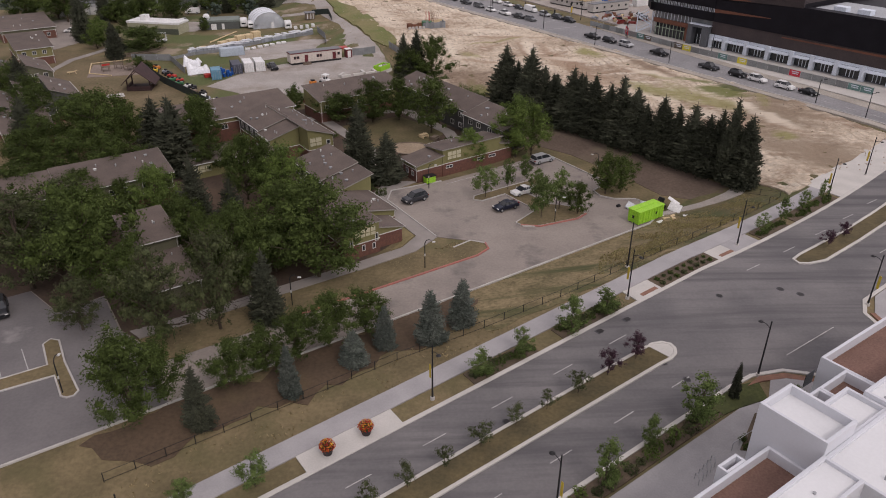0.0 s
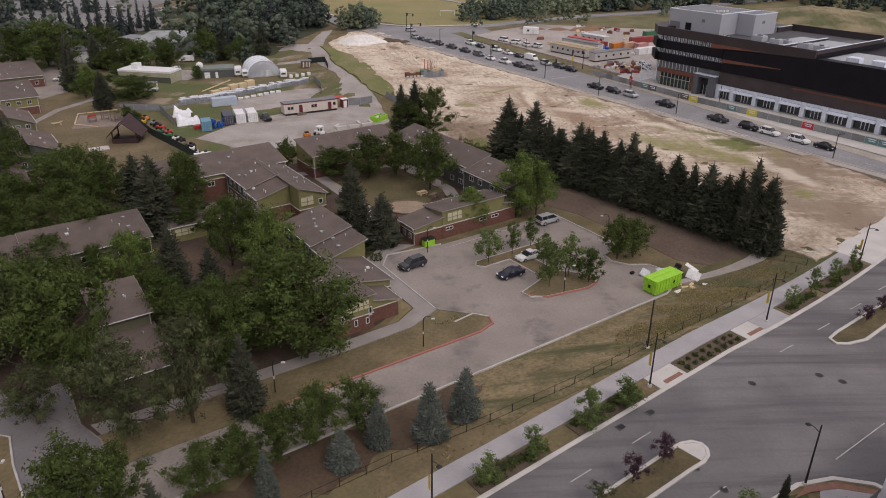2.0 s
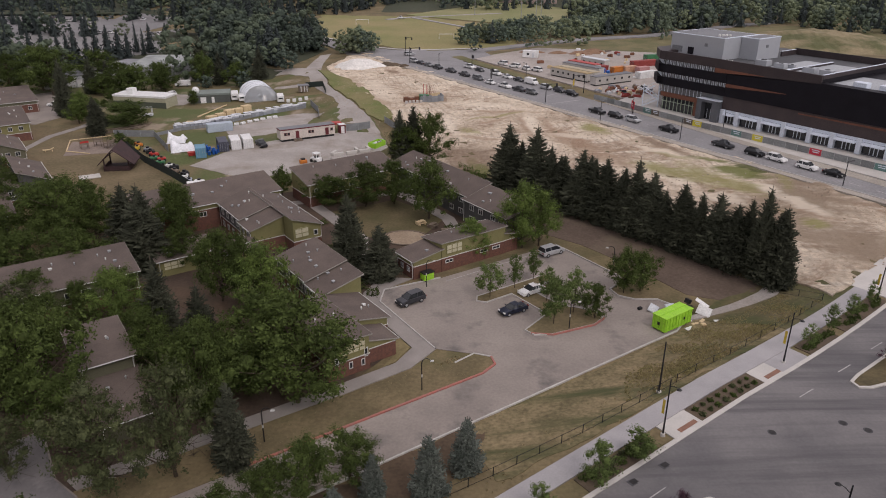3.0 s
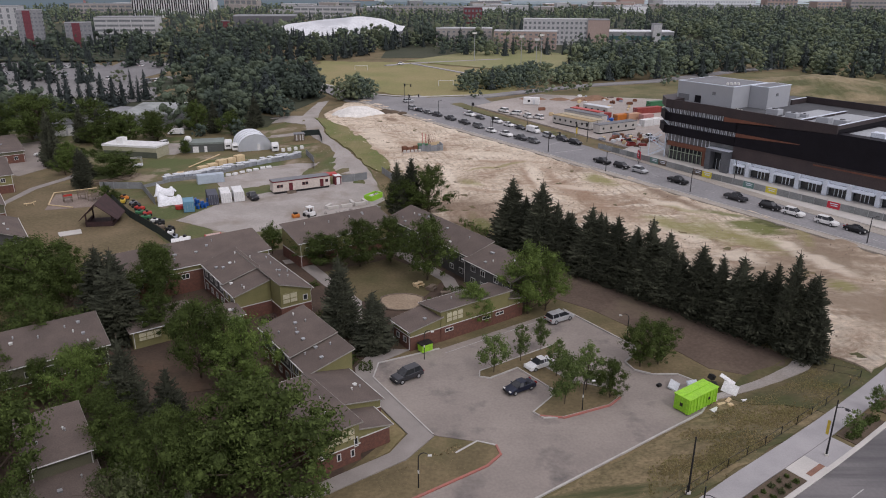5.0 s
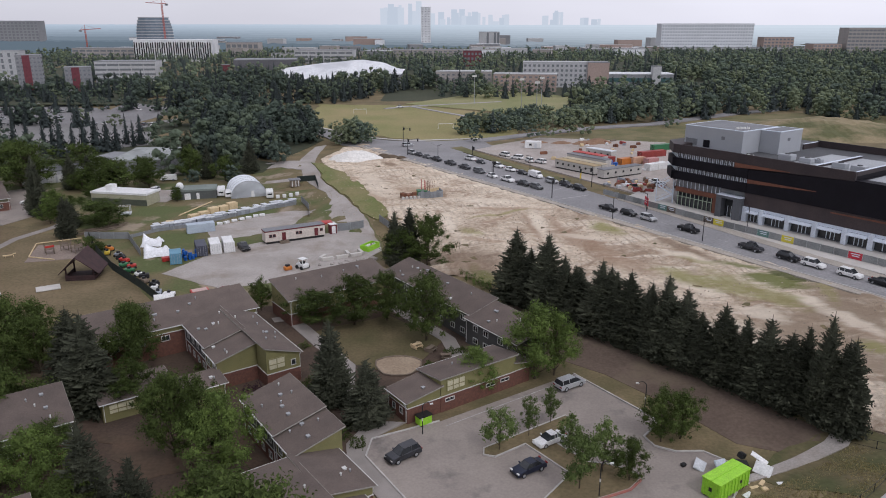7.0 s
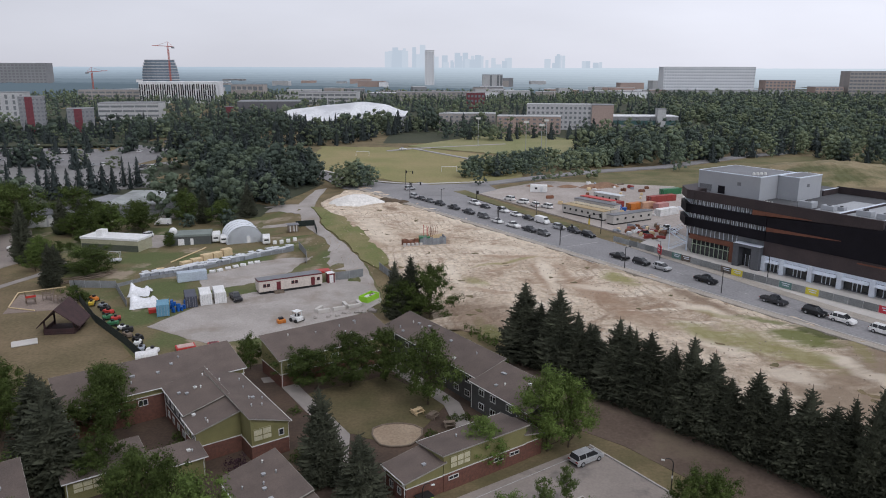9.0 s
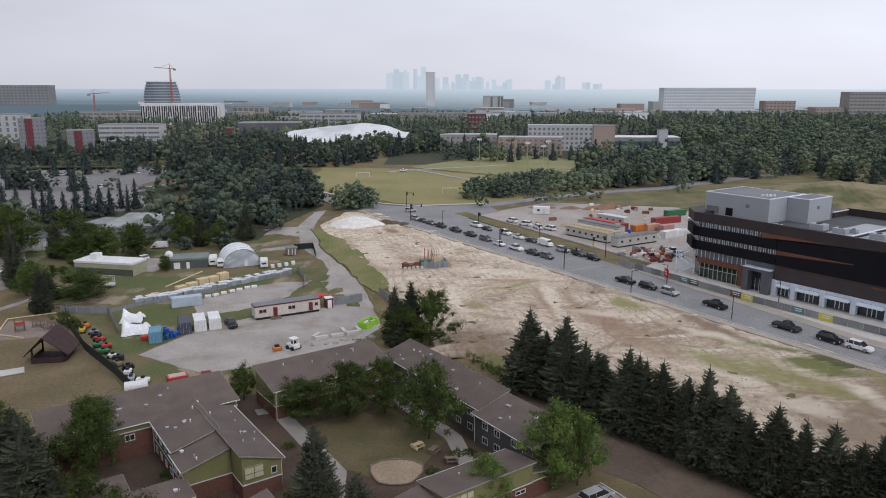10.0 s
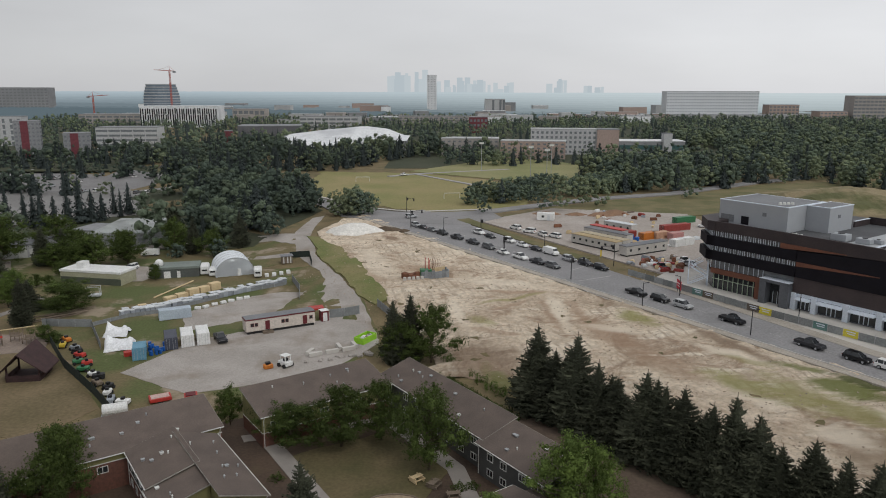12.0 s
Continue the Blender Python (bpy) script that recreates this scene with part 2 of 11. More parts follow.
    if bump:
        b = N.new("ShaderNodeBump")
        b.inputs["Strength"].default_value = bump
        b.inputs["Distance"].default_value = dist
        L.new(small.outputs["Fac"], b.inputs["Height"])
        L.new(b.outputs[0], bs.inputs["Normal"])
    return m


def leaf_mat(name, c1, c2, island=0.34, scale=0.35, coords="Object"):
    return mat(name, c1, c2, rough=0.75, scale=scale, fine=3.0, bump=0.0, island=island, rand=0.2, spec=0.08, coords=coords)


ASPHALT = mat("asphalt", (0.178, 0.168, 0.166), (0.128, 0.122, 0.124), 0.9, 0.12, 3.0, 0.15, coords="Position", stain=(0.082, 0.078, 0.082), stain_scale=0.45, stain_mid=(0.46, 0.74), grain=0.08, streak=(STREET, 0.05))
LOT = mat("worn_asphalt", (0.295, 0.257, 0.225), (0.228, 0.198, 0.176), 0.92, 0.1, 3.0, 0.15, coords="Position", stain=(0.125, 0.112, 0.105), stain_scale=0.17, stain_mid=(0.54, 0.72), grain=0.1)
CONCRETE = mat("concrete", (0.36, 0.345, 0.345), (0.30, 0.29, 0.29), 0.9, 0.3, 6.0, 0.12, coords="Position", grain=0.07)
PALE_CONCRETE = mat("pale_concrete", (0.52, 0.495, 0.46), (0.45, 0.43, 0.40), 0.9, 0.3, 6.0, 0.12, coords="Position", grain=0.07)
KERB = mat("kerb_concrete", (0.47, 0.45, 0.42), (0.38, 0.36, 0.34), 0.9, 0.6, 8.0, 0.1, coords="Position", grain=0.07)
RED_KERB = mat("red_painted_kerb", (0.38, 0.13, 0.10), (0.30, 0.14, 0.12), 0.8, 1.5, 12.0, 0.1, coords="Position")
BRICK_PAVE = mat("brick_red_paving", (0.25, 0.13, 0.09), (0.2, 0.11, 0.08), 0.9, 1.2, 10.0, 0.2, coords="Position")
WHITE_LINE = mat("road_paint", (0.46, 0.45, 0.43), (0.30, 0.295, 0.285), 0.8, 1.0, 6.0, 0.0, coords="Position")
DRY_GRASS = mat("dry_grass", (0.188, 0.145, 0.08), (0.125, 0.1, 0.054), 1.0, 0.16, 2.2, 0.5, coords="Position", dist=0.08, stain=(0.09, 0.088, 0.038), stain_scale=0.07, stain_mid=(0.5, 0.7))
MOWN = mat("mown_dry_grass", (0.22, 0.175, 0.09), (0.16, 0.135, 0.065), 1.0, 0.25, 2.5, 0.4, coords="Position", dist=0.06)
GREEN_GRASS = mat("green_grass", (0.135, 0.152, 0.052), (0.215, 0.185, 0.09), 1.0, 0.1, 2.0, 0.4, coords="Position", dist=0.06)
# brown soil, its colour darkened to hold the shade of the trees
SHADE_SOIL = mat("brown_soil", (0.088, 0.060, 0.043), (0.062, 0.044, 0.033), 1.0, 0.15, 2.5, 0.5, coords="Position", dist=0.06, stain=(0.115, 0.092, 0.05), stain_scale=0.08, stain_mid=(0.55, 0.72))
# drifts on the cleared site: place, heading, half length, half width, tone, strength
EARTH_DRIFTS = [
    (35, 191, -73, 13, 4.6, "b", 0.75), (42, 174, -60, 10, 4.0, "b", 0.5), (8, 179, -58, 13, 9.2, "d", 0.75), (44, 208, -31, 11, 2.5, "e", 0.6), (57, 184, -68, 12, 1.8, "d", 0.75),
    (19, 223, -10, 13, 1.7, "b", 0.65), (16, 212, 42, 7, 1.1, "b", 0.6), (25, 203, -87, 12, 1.4, "b", 0.6), (31, 209, -85, 9, 1.6, "b", 0.6), (11, 194, -29, 8, 1.3, "b", 0.6),
    (-17, 290, -57, 6, 1.7, "d", 0.8), (-5, 249, -12, 9, 4.0, "b", 0.6), (75, 144, -73, 12, 8.5, "e", 0.85), (82, 155, -82, 12, 8.5, "e", 0.85), (80, 161, -48, 5, 1.5, "b", 0.7),
    (73, 137, -80, 7, 2.3, "b", 0.55), (64, 136, -79, 11, 8.5, "e", 0.8), (74, 122, -60, 14, 10, "e", 0.8), (-18, 238, -58, 12, 2.9, "b", 0.4)]
PALE_DRIFTS = [
    (55, 179, -47, 8, 1.8, "p", 0.75), (52, 159, -61, 6, 2.5, "p", 0.7), (70, 151, -68, 3, 2.3, "p", 0.8), (73, 141, -71, 8, 2.1, "p", 0.7), (27, 207, -89, 14, 1.7, "p", 0.75),
    (15, 232, -21, 14, 2.8, "p", 0.6), (4, 207, -81, 12, 1.4, "p", 0.7), (8, 269, -61, 34, 4.6, "p", 0.5), (-20, 259, -73, 23, 4.6, "p", 0.5), (37, 194, -28, 7, 2.3, "p", 0.6),
    (59, 146, -57, 5, 2.9, "p", 0.6), (21, 181, -52, 6, 3.4, "p", 0.5)]
WEED_DRIFTS = [
    (52, 165, -58, 8, 3.7, "o", 0.8), (43, 201, -61, 6, 3.0, "o", 0.85), (59, 161, -76, 8, 4.6, "o", 0.75), (65, 153, -70, 6, 3.4, "o", 0.7), (71, 131, -64, 3, 2.3, "o", 0.8),
    (18, 218, 25, 9, 1.0, "o", 0.7), (9, 201, -54, 5, 2.3, "o", 0.6), (65, 171, -38, 5, 1.5, "g", 0.8), (68, 162, -40, 7, 3.4, "g", 0.9), (72, 164, -52, 6, 1.6, "k", 0.85),
    (12, 169, -66, 9, 2.1, "g", 0.7), (57, 175, -42, 5, 1.6, "o", 0.5), (76, 156, -104, 8, 1.4, "o", 0.5), (-14, 314, -63, 18, 1.7, "o", 0.3)]


def dirt_mat(name):
    """Churned pale subsoil: drifts of light and reddish earth, wheel streaks, weeds."""
    m = bpy.data.materials.new(name)
    m.use_nodes = True
    N, L = m.node_tree.nodes, m.node_tree.links
    bs = N["Principled BSDF"]
    bs.inputs["Roughness"].default_value = 1.0
    bs.inputs["Specular IOR Level"].default_value = 0.1
    src = N.new("ShaderNodeNewGeometry").outputs["Position"]
    turn = N.new("ShaderNodeMapping")
    turn.inputs["Rotation"].default_value = (0, 0, radians(-122))
    turn.inputs["Scale"].default_value = (0.22, 1.0, 1.0)
    L.new(src, turn.inputs[0])

    def layer(col, colour, scale, lo, hi, vec, rough=0.65, warp=0.0):
        t = N.new("ShaderNodeTexNoise")
        t.inputs["Scale"].default_value = scale
        t.inputs["Detail"].default_value = 9.0
        t.inputs["Roughness"].default_value = rough
        t.inputs["Distortion"].default_value = warp
        L.new(vec, t.inputs["Vector"])
        r = N.new("ShaderNodeMapRange")
        r.inputs[1].default_value, r.inputs[2].default_value = lo, hi
        L.new(t.outputs["Fac"], r.inputs[0])
        x = N.new("ShaderNodeMix")
        x.data_type = "RGBA"
        L.new(r.outputs[0], x.inputs[0])
        if isinstance(col, tuple):
            x.inputs[6].default_value = (*col, 1)
        else:
            L.new(col, x.inputs[6])
        x.inputs[7].default_value = (*colour, 1)
        return x.outputs[2], t

    c, t0 = layer((0.58, 0.472, 0.36), (0.80, 0.69, 0.55), 0.06, 0.42, 0.6, src, 0.72, 0.6)
    c, t1 = layer(c, (0.39, 0.285, 0.205), 0.07, 0.52, 0.62, src, 0.74, 1.2)
    c, t2 = layer(c, (0.82, 0.73, 0.60), 0.22, 0.56, 0.66, turn.outputs[0], 0.6, 0.3)
    c, t3 = layer(c, (0.44, 0.335, 0.24), 0.35, 0.58, 0.7, turn.outputs[0], 0.7, 0.4)
    c, t4 = layer(c, (0.25, 0.225, 0.11), 0.06, 0.62, 0.68, src, 0.75, 0.5)
    c, t6 = layer(c, (0.33, 0.235, 0.165), 0.42, 0.56, 0.64, src, 0.9, 1.5)
    c, t7 = layer(c, (0.80, 0.71, 0.57), 0.6, 0.58, 0.66, src, 0.85, 1.0)
    c, t5 = layer(c, (0.30, 0.22, 0.155), 1.3, 0.5, 0.72, src, 0.9)
    # wheel ruts in broken bands
    rut = N.new("ShaderNodeTexWave")
    rut.inputs["Scale"].default_value = 0.16
    rut.inputs["Distortion"].default_value = 16.0
    rut.inputs["Detail"].default_value = 4.0
    rut.inputs["Detail Scale"].default_value = 0.35
    across = N.new("ShaderNodeMapping")
    across.inputs["Rotation"].default_value = (0, 0, radians(-30))
    across.inputs["Scale"].default_value = (1.0, 0.35, 1.0)
    L.new(src, across.inputs[0])
    L.new(across.outputs[0], rut.inputs["Vector"])
    where = N.new("ShaderNodeMapRange")
    where.inputs[1].default_value, where.inputs[2].default_value = 0.5, 0.62
    L.new(t2.outputs["Fac"], where.inputs[0])
    deep = N.new("ShaderNodeMapRange")
    deep.inputs[1].default_value, deep.inputs[2].default_value, deep.inputs[4].default_value = 0.7, 0.95, 0.5
    L.new(rut.outputs["Fac"], deep.inputs[0])
    both = N.new("ShaderNodeMath")
    both.operation = "MULTIPLY"
    L.new(where.outputs[0], both.inputs[0])
    L.new(deep.outputs[0], both.inputs[1])
    rx = N.new("ShaderNodeMix")
    rx.data_type = "RGBA"
    L.new(both.outputs[0], rx.inputs[0])
    L.new(c, rx.inputs[6])
    rx.inputs[7].default_value = (0.33, 0.245, 0.175, 1)
    c = rx.outputs[2]
    # clods and stones
    clod = N.new("ShaderNodeTexVoronoi")
    clod.inputs["Scale"].default_value = 0.9
    L.new(src, clod.inputs["Vector"])
    cr = N.new("ShaderNodeMapRange")
    cr.inputs[1].default_value, cr.inputs[2].default_value, cr.inputs[3].default_value, cr.inputs[4].default_value = 0.0, 0.8, 1.1, 0.82
    L.new(clod.outputs["Distance"], cr.inputs[0])
    cs = N.new("ShaderNodeVectorMath")
    cs.operation = "SCALE"
    L.new(c, cs.inputs[0])
    L.new(cr.outputs[0], cs.inputs["Scale"])
    c = cs.outputs[0]
    # drifts of weeds and banks of reddish earth, each with its own ragged outline
    tones = {"b": (0.37, 0.255, 0.175), "p": (0.80, 0.71, 0.58), "g": (0.16, 0.18, 0.055), "d": (0.235, 0.165, 0.115), "e": (0.30, 0.23, 0.165), "o": (0.30, 0.285, 0.115), "k": (0.085, 0.10, 0.035)}
    for px, py, turned, along, across_, tone, most in EARTH_DRIFTS + PALE_DRIFTS + WEED_DRIFTS:
        spot = N.new("ShaderNodeMapping")
        spot.vector_type = "TEXTURE"
        spot.inputs["Location"].default_value = (px, py, 3.5)
        spot.inputs["Rotation"].default_value = (0, 0, radians(turned))
        spot.inputs["Scale"].default_value = (along, across_, 40)
        L.new(src, spot.inputs[0])
        far = N.new("ShaderNodeVectorMath")
        far.operation = "LENGTH"
        L.new(spot.outputs[0], far.inputs[0])
        edge = N.new("ShaderNodeMath")
        edge.operation = "MULTIPLY_ADD"
        edge.inputs[1].default_value = 2.6
        L.new(t3.outputs["Fac"], edge.inputs[0])
        L.new(far.outputs["Value"], edge.inputs[2])
        mask = N.new("ShaderNodeMapRange")
        mask.inputs[1].default_value, mask.inputs[2].default_value, mask.inputs[3].default_value, mask.inputs[4].default_value = 1.8, 2.5, most, 0.0
        L.new(edge.outputs[0], mask.inputs[0])
        wx = N.new("ShaderNodeMix")
        wx.data_type = "RGBA"
        L.new(mask.outputs[0], wx.inputs[0])
        L.new(c, wx.inputs[6])
        wx.inputs[7].default_value = (*tones[tone], 1)
        c = wx.outputs[2]
    L.new(c, bs.inputs["Base Color"])
    b = N.new("ShaderNodeBump")
    b.inputs["Strength"].default_value = 0.9
    b.inputs["Distance"].default_value = 0.5
    L.new(t5.outputs["Fac"], b.inputs["Height"])
    L.new(b.outputs[0], bs.inputs["Normal"])
    return m


DIRT = dirt_mat("bare_dirt")
GRAVEL = mat("gravel", (0.37, 0.34, 0.315), (0.30, 0.275, 0.25), 1.0, 0.12, 4.0, 0.6, coords="Position", dist=0.05, stain=(0.235, 0.2, 0.165), stain_scale=0.09, stain_mid=(0.5, 0.68))
MULCH = mat("bark_mulch", (0.12, 0.09, 0.062), (0.085, 0.064, 0.046), 1.0, 0.8, 6.0, 0.6, coords="Position", dist=0.05)
SAND = mat("playground_sand", (0.33, 0.26, 0.185), (0.265, 0.2, 0.14), 1.0, 0.2, 3.0, 0.4, coords="Position")
SALT = mat("white_heap", (0.72, 0.70, 0.66), (0.6, 0.58, 0.54), 0.95, 0.5, 2.0, 0.6, coords="Position", dist=0.2)

SHINGLE = mat("brown_shingle", (0.126, 0.099, 0.085), (0.1, 0.08, 0.07), 0.95, 0.35, 7.0, 0.4, rand=0.08, dist=0.03)
OLIVE = mat("olive_siding", (0.20, 0.185, 0.08), (0.17, 0.16, 0.07), 0.8, 0.6, 9.0, 0.15)
GREY_SIDING = mat("dark_grey_siding", (0.085, 0.085, 0.082), (0.07, 0.07, 0.068), 0.8, 0.6, 9.0, 0.15)
GREEN_GREY = mat("grey_green_siding", (0.135, 0.13, 0.085), (0.115, 0.112, 0.075), 0.8, 0.6, 9.0, 0.15)
BRICK = mat("brown_red_brick", (0.158, 0.073, 0.053), (0.115, 0.056, 0.043), 0.9, 2.0, 14.0, 0.3)
WHITE_TRIM = mat("white_trim", (0.62, 0.62, 0.60), (0.52, 0.52, 0.5), 0.6, 1.0, 9.0, 0.0)
CREAM = mat("cream_panel", (0.50, 0.47, 0.33), (0.44, 0.41, 0.29), 0.7, 1.0, 8.0, 0.05)
GLASS = mat("window_glass", (0.02, 0.023, 0.027), (0.03, 0.033, 0.036), 0.08, 0.5, 2.0, 0.0, spec=0.6)
BLACK_METAL = mat("black_metal", (0.018, 0.018, 0.019), (0.025, 0.025, 0.026), 0.5, 1.0, 9.0, 0.0, metal=0.2)
STEEL = mat("galvanised_steel", (0.42, 0.43, 0.44), (0.34, 0.35, 0.36), 0.5, 1.0, 9.0, 0.0, metal=0.5)
RUBBER = mat("tyre_rubber", (0.02, 0.02, 0.02), (0.028, 0.028, 0.028), 0.9, 3.0, 20.0, 0.1)
BARK = mat("bark", (0.10, 0.075, 0.055), (0.065, 0.05, 0.038), 1.0, 2.0, 10.0, 0.6)
LEAF = leaf_mat("green_leaves", (0.070, 0.096, 0.026), (0.041, 0.057, 0.017), 0.36)
LEAF_LIGHT = leaf_mat("light_green_leaves", (0.115, 0.160, 0.040), (0.078, 0.112, 0.032), 0.3)
LEAF_YOUNG = leaf_mat("young_green_leaves", (0.115, 0.158, 0.05), (0.078, 0.108, 0.036), 0.3)
LEAF_GREY = leaf_mat("grey_green_leaves", (0.082, 0.094, 0.042), (0.05, 0.06, 0.028), 0.32)
LEAF_PURPLE = leaf_mat("purple_leaves", (0.065, 0.032, 0.045), (0.045, 0.025, 0.034))
NEEDLE = leaf_mat("dark_spruce_needles", (0.060, 0.064, 0.043), (0.038, 0.042, 0.029))
NEEDLE_BLUE = leaf_mat("blue_spruce_needles", (0.118, 0.132, 0.112), (0.075, 0.09, 0.076))


# ---- ground, streets, lots ----
def axis_steps(lo, hi, step, outer):
    v = [-o for o in outer if -o < lo] + [lo + step * i for i in range(int((hi - lo) / step) + 1)] + [o for o in sorted(outer) if o > hi]
    return v


OUTER = (4700, 3200, 2200, 1500, 1000, 800, 650, 550, 500, 460, 430, 400, 370, 340, 310, 280, 250, 225)
gxs = axis_steps(-200.0, 200.0, 2.5, OUTER)
gys = axis_steps(0.0, 360.0, 2.5, OUTER)
bm = bmesh.new()
grid = [[bm.verts.new((x, y, gz(x, y))) for x in gxs] for y in gys]
for j in range(len(gys) - 1):
    for i in range(len(gxs) - 1):
        bm.faces.new((grid[j][i], grid[j][i + 1], grid[j + 1][i + 1], grid[j + 1][i]))
tagged(part("ground", bm, DRY_GRASS), "dry yellowish grass over gently rising ground", "", "", "structure")

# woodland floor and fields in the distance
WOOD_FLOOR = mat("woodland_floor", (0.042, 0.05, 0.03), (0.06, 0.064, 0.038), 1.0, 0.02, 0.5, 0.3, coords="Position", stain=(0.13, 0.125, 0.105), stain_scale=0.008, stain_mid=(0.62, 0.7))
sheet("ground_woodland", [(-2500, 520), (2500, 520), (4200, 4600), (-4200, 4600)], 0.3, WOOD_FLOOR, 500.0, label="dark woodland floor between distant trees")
sheet("field_sports", ragged([(-70, 400), (-10, 345), (10, 338), (30, 352), (60, 420), (-10, 490), (-75, 500)], 3.0, 4.0), 0.15, mat("sports_turf", (0.195, 0.192, 0.075), (0.27, 0.225, 0.11), 1.0, 0.03, 1.5, 0.2, coords="Position"), 20.0, label="sports field of worn green and yellow turf")
sheet("field_far", [(-20, 500), (55, 440), (120, 520), (50, 600)], 0.4, mat("far_turf", (0.19, 0.20, 0.085), (0.25, 0.235, 0.12), 1.0, 0.03, 1.5, 0.2, coords="Position"), 40.0, label="far pale green sports field")

# housing ground
sheet("ground_housing", [W(-20, 74), W(36, 74), W(49, 79), W(53, 93), W(60, 97), W(86, 98), W(93, 100), W(94, 143), W(62, 149), W(26, 150), W(-20, 126)], 0.06, SHADE_SOIL, 5.0, label="bare brown soil and thin grass between the houses, darkened for tree shade")
sheet("lawn_courtyard", ragged([(-23, 145), (-9, 153), (2, 143), (-2, 134), (-9, 130), (-15, 133)], 0.6), 0.12, mat("courtyard_grass", (0.125, 0.098, 0.052), (0.088, 0.078, 0.036), 1.0, 0.15, 2.0, 0.4, coords="Position"), 5.0, label="patchy courtyard lawn, green and straw brown")
mat("path_concrete", (0.29, 0.262, 0.24), (0.235, 0.213, 0.195), 0.9, 0.3, 6.0, 0.12, coords="Position", grain=0.07)
for ring in ([(-27, 149), (-24.5, 150), (-13, 132), (-12, 121), (-14.5, 121), (-15.5, 131)], [(-9.5, 157), (-7, 159), (3.5, 142.5), (6, 131), (3.5, 131), (1, 141.5)], [(-31, 152), (-10, 158.5), (-9, 156.5), (-30, 150)]):
    sheet("pavement_path", ring, 0.15, bpy.data.materials["path_concrete"], 5.0, label="grey concrete footpath between the houses")
PIT = [(-6.0 + 3.7 * math.cos(a) * (1 + 0.12 * math.sin(3 * a)), 131.7 + 3.9 * math.sin(a) * (1 + 0.1 * math.cos(2 * a))) for a in [k * math.tau / 14 for k in range(14)]]
sheet("sand_play", PIT, 0.17, SAND, 4.0, label="sand-filled play pit in the courtyard")
sheet("ground_soil", [(16, 138), (20, 134.5), (27, 128.5), (34, 119), (40, 108.5), (48, 105), (54, 107), (16, 163), (6, 150), (12, 141)], 0.06, mat("bare_brown_soil", (0.128, 0.094, 0.072), (0.098, 0.072, 0.055), 1.0, 0.15, 2.0, 0.5, coords="Position", dist=0.08, stain=(0.155, 0.122, 0.085), stain_scale=0.1, stain_mid=(0.52, 0.7)), 4.0, label="bare dark brown soil beneath the spruces")
sheet("pavement_track", [(37, 99.5), (38, 101), (51, 107.5), (56, 112), (58, 111), (53, 105.5)], 0.24, GRAVEL, 3.0, label="worn gravel footpath up to the street")
sheet("lawn_west", ragged([W(26, 117), W(42, 108), W(41, 100), W(28, 104)], 1.2), 0.12, mat("reddish_soil", (0.10, 0.066, 0.045), (0.075, 0.055, 0.038), 1.0, 0.2, 2.0, 0.4, coords="Position"), 5.0, label="bare reddish lawn under the trees")

# dirt field
sheet("ground_dirt", ragged([W(107, 49), W(150, 54), W(156.5, 91), W(161, 200), W(167, 300), (-45, 305), (-41, 290), (-30, 268), (-19, 238), (-11, 214), (-6, 202), (0, 180), (10, 170), (19, 163), (56, 111)], 1.0), 0.27, DIRT, 1.3, label="bare churned pale dirt of a cleared site", rough=0.42, scale=5.0)
BANK = ragged([(-46.9, 296.3), (-42.7, 294.2), (-32.6, 276.8), (-24, 256.7), (-20, 241), (-15, 231), (-12.5, 222), (-16, 219), (-20.4, 226.2), (-27.9, 245), (-33.6, 256.7), (-38.9, 269), (-40.6, 278.8)], 0.8)
sheet("lawn_bank", BANK, 0.42, GREEN_GRASS, 3.0, label="green grass bank beside the gravel road")
WEEDS = mat("weedy_dirt", (0.075, 0.08, 0.032), (0.13, 0.105, 0.057), 1.0, 0.2, 1.5, 0.6, coords="Position", dist=0.15)
VERGE = ragged([W(92, 47.8), W(118, 47.8), W(114, 57), W(98, 62), W(90, 61)], 0.8)
sheet("lawn_verge", VERGE, 0.1, WEEDS, 3.0, label="rough weedy grass bank beside the street")


# storage yard and gravel road
sheet("lawn_yard", [(-96, 208), (-83, 195), (-56, 160), (-34, 160), (-18, 182), (-13, 198), (-20, 226), (-36, 258), (-62, 262), (-110, 262), (-112, 232)], 0.05, mat("yard_grass", (0.088, 0.105, 0.038), (0.145, 0.118, 0.062), 1.0, 0.07, 2.0, 0.4, coords="Position", mid=(0.42, 0.58), stain=(0.27, 0.22, 0.16), stain_scale=0.08, stain_mid=(0.56, 0.64)), 6.0, label="mixed green and dry grass of a storage yard")
sheet("road_gravel", ragged([(-61, 178), (-45, 168), (-30, 174), (-20, 182), (-13, 195), (-17.5, 215), (-20.9, 226.7), (-28.6, 245.3), (-34.1, 257), (-39.6, 270), (-41, 278.8), (-46, 294), (-46.4, 303), (-47.4, 314), (-47, 337), (-51.5, 333), (-52.5, 314), (-52.5, 303), (-46.4, 274), (-43.6, 268), (-39.3, 259.5), (-35.5, 252.5), (-32.6, 244.3), (-32.1, 238.5), (-33.1, 233), (-29.5, 224.5), (-27, 211), (-45, 202), (-53, 196)], 0.4), 0.12, GRAVEL, 4.0, label="pale compacted gravel road and turning yard")
sheet("ground_pad", ragged([(-57, 203), (-41, 213), (-36, 236), (-46, 234), (-62, 216)], 1.2), 0.1, GRAVEL, 6.0, label="gravel pad behind the office trailer")
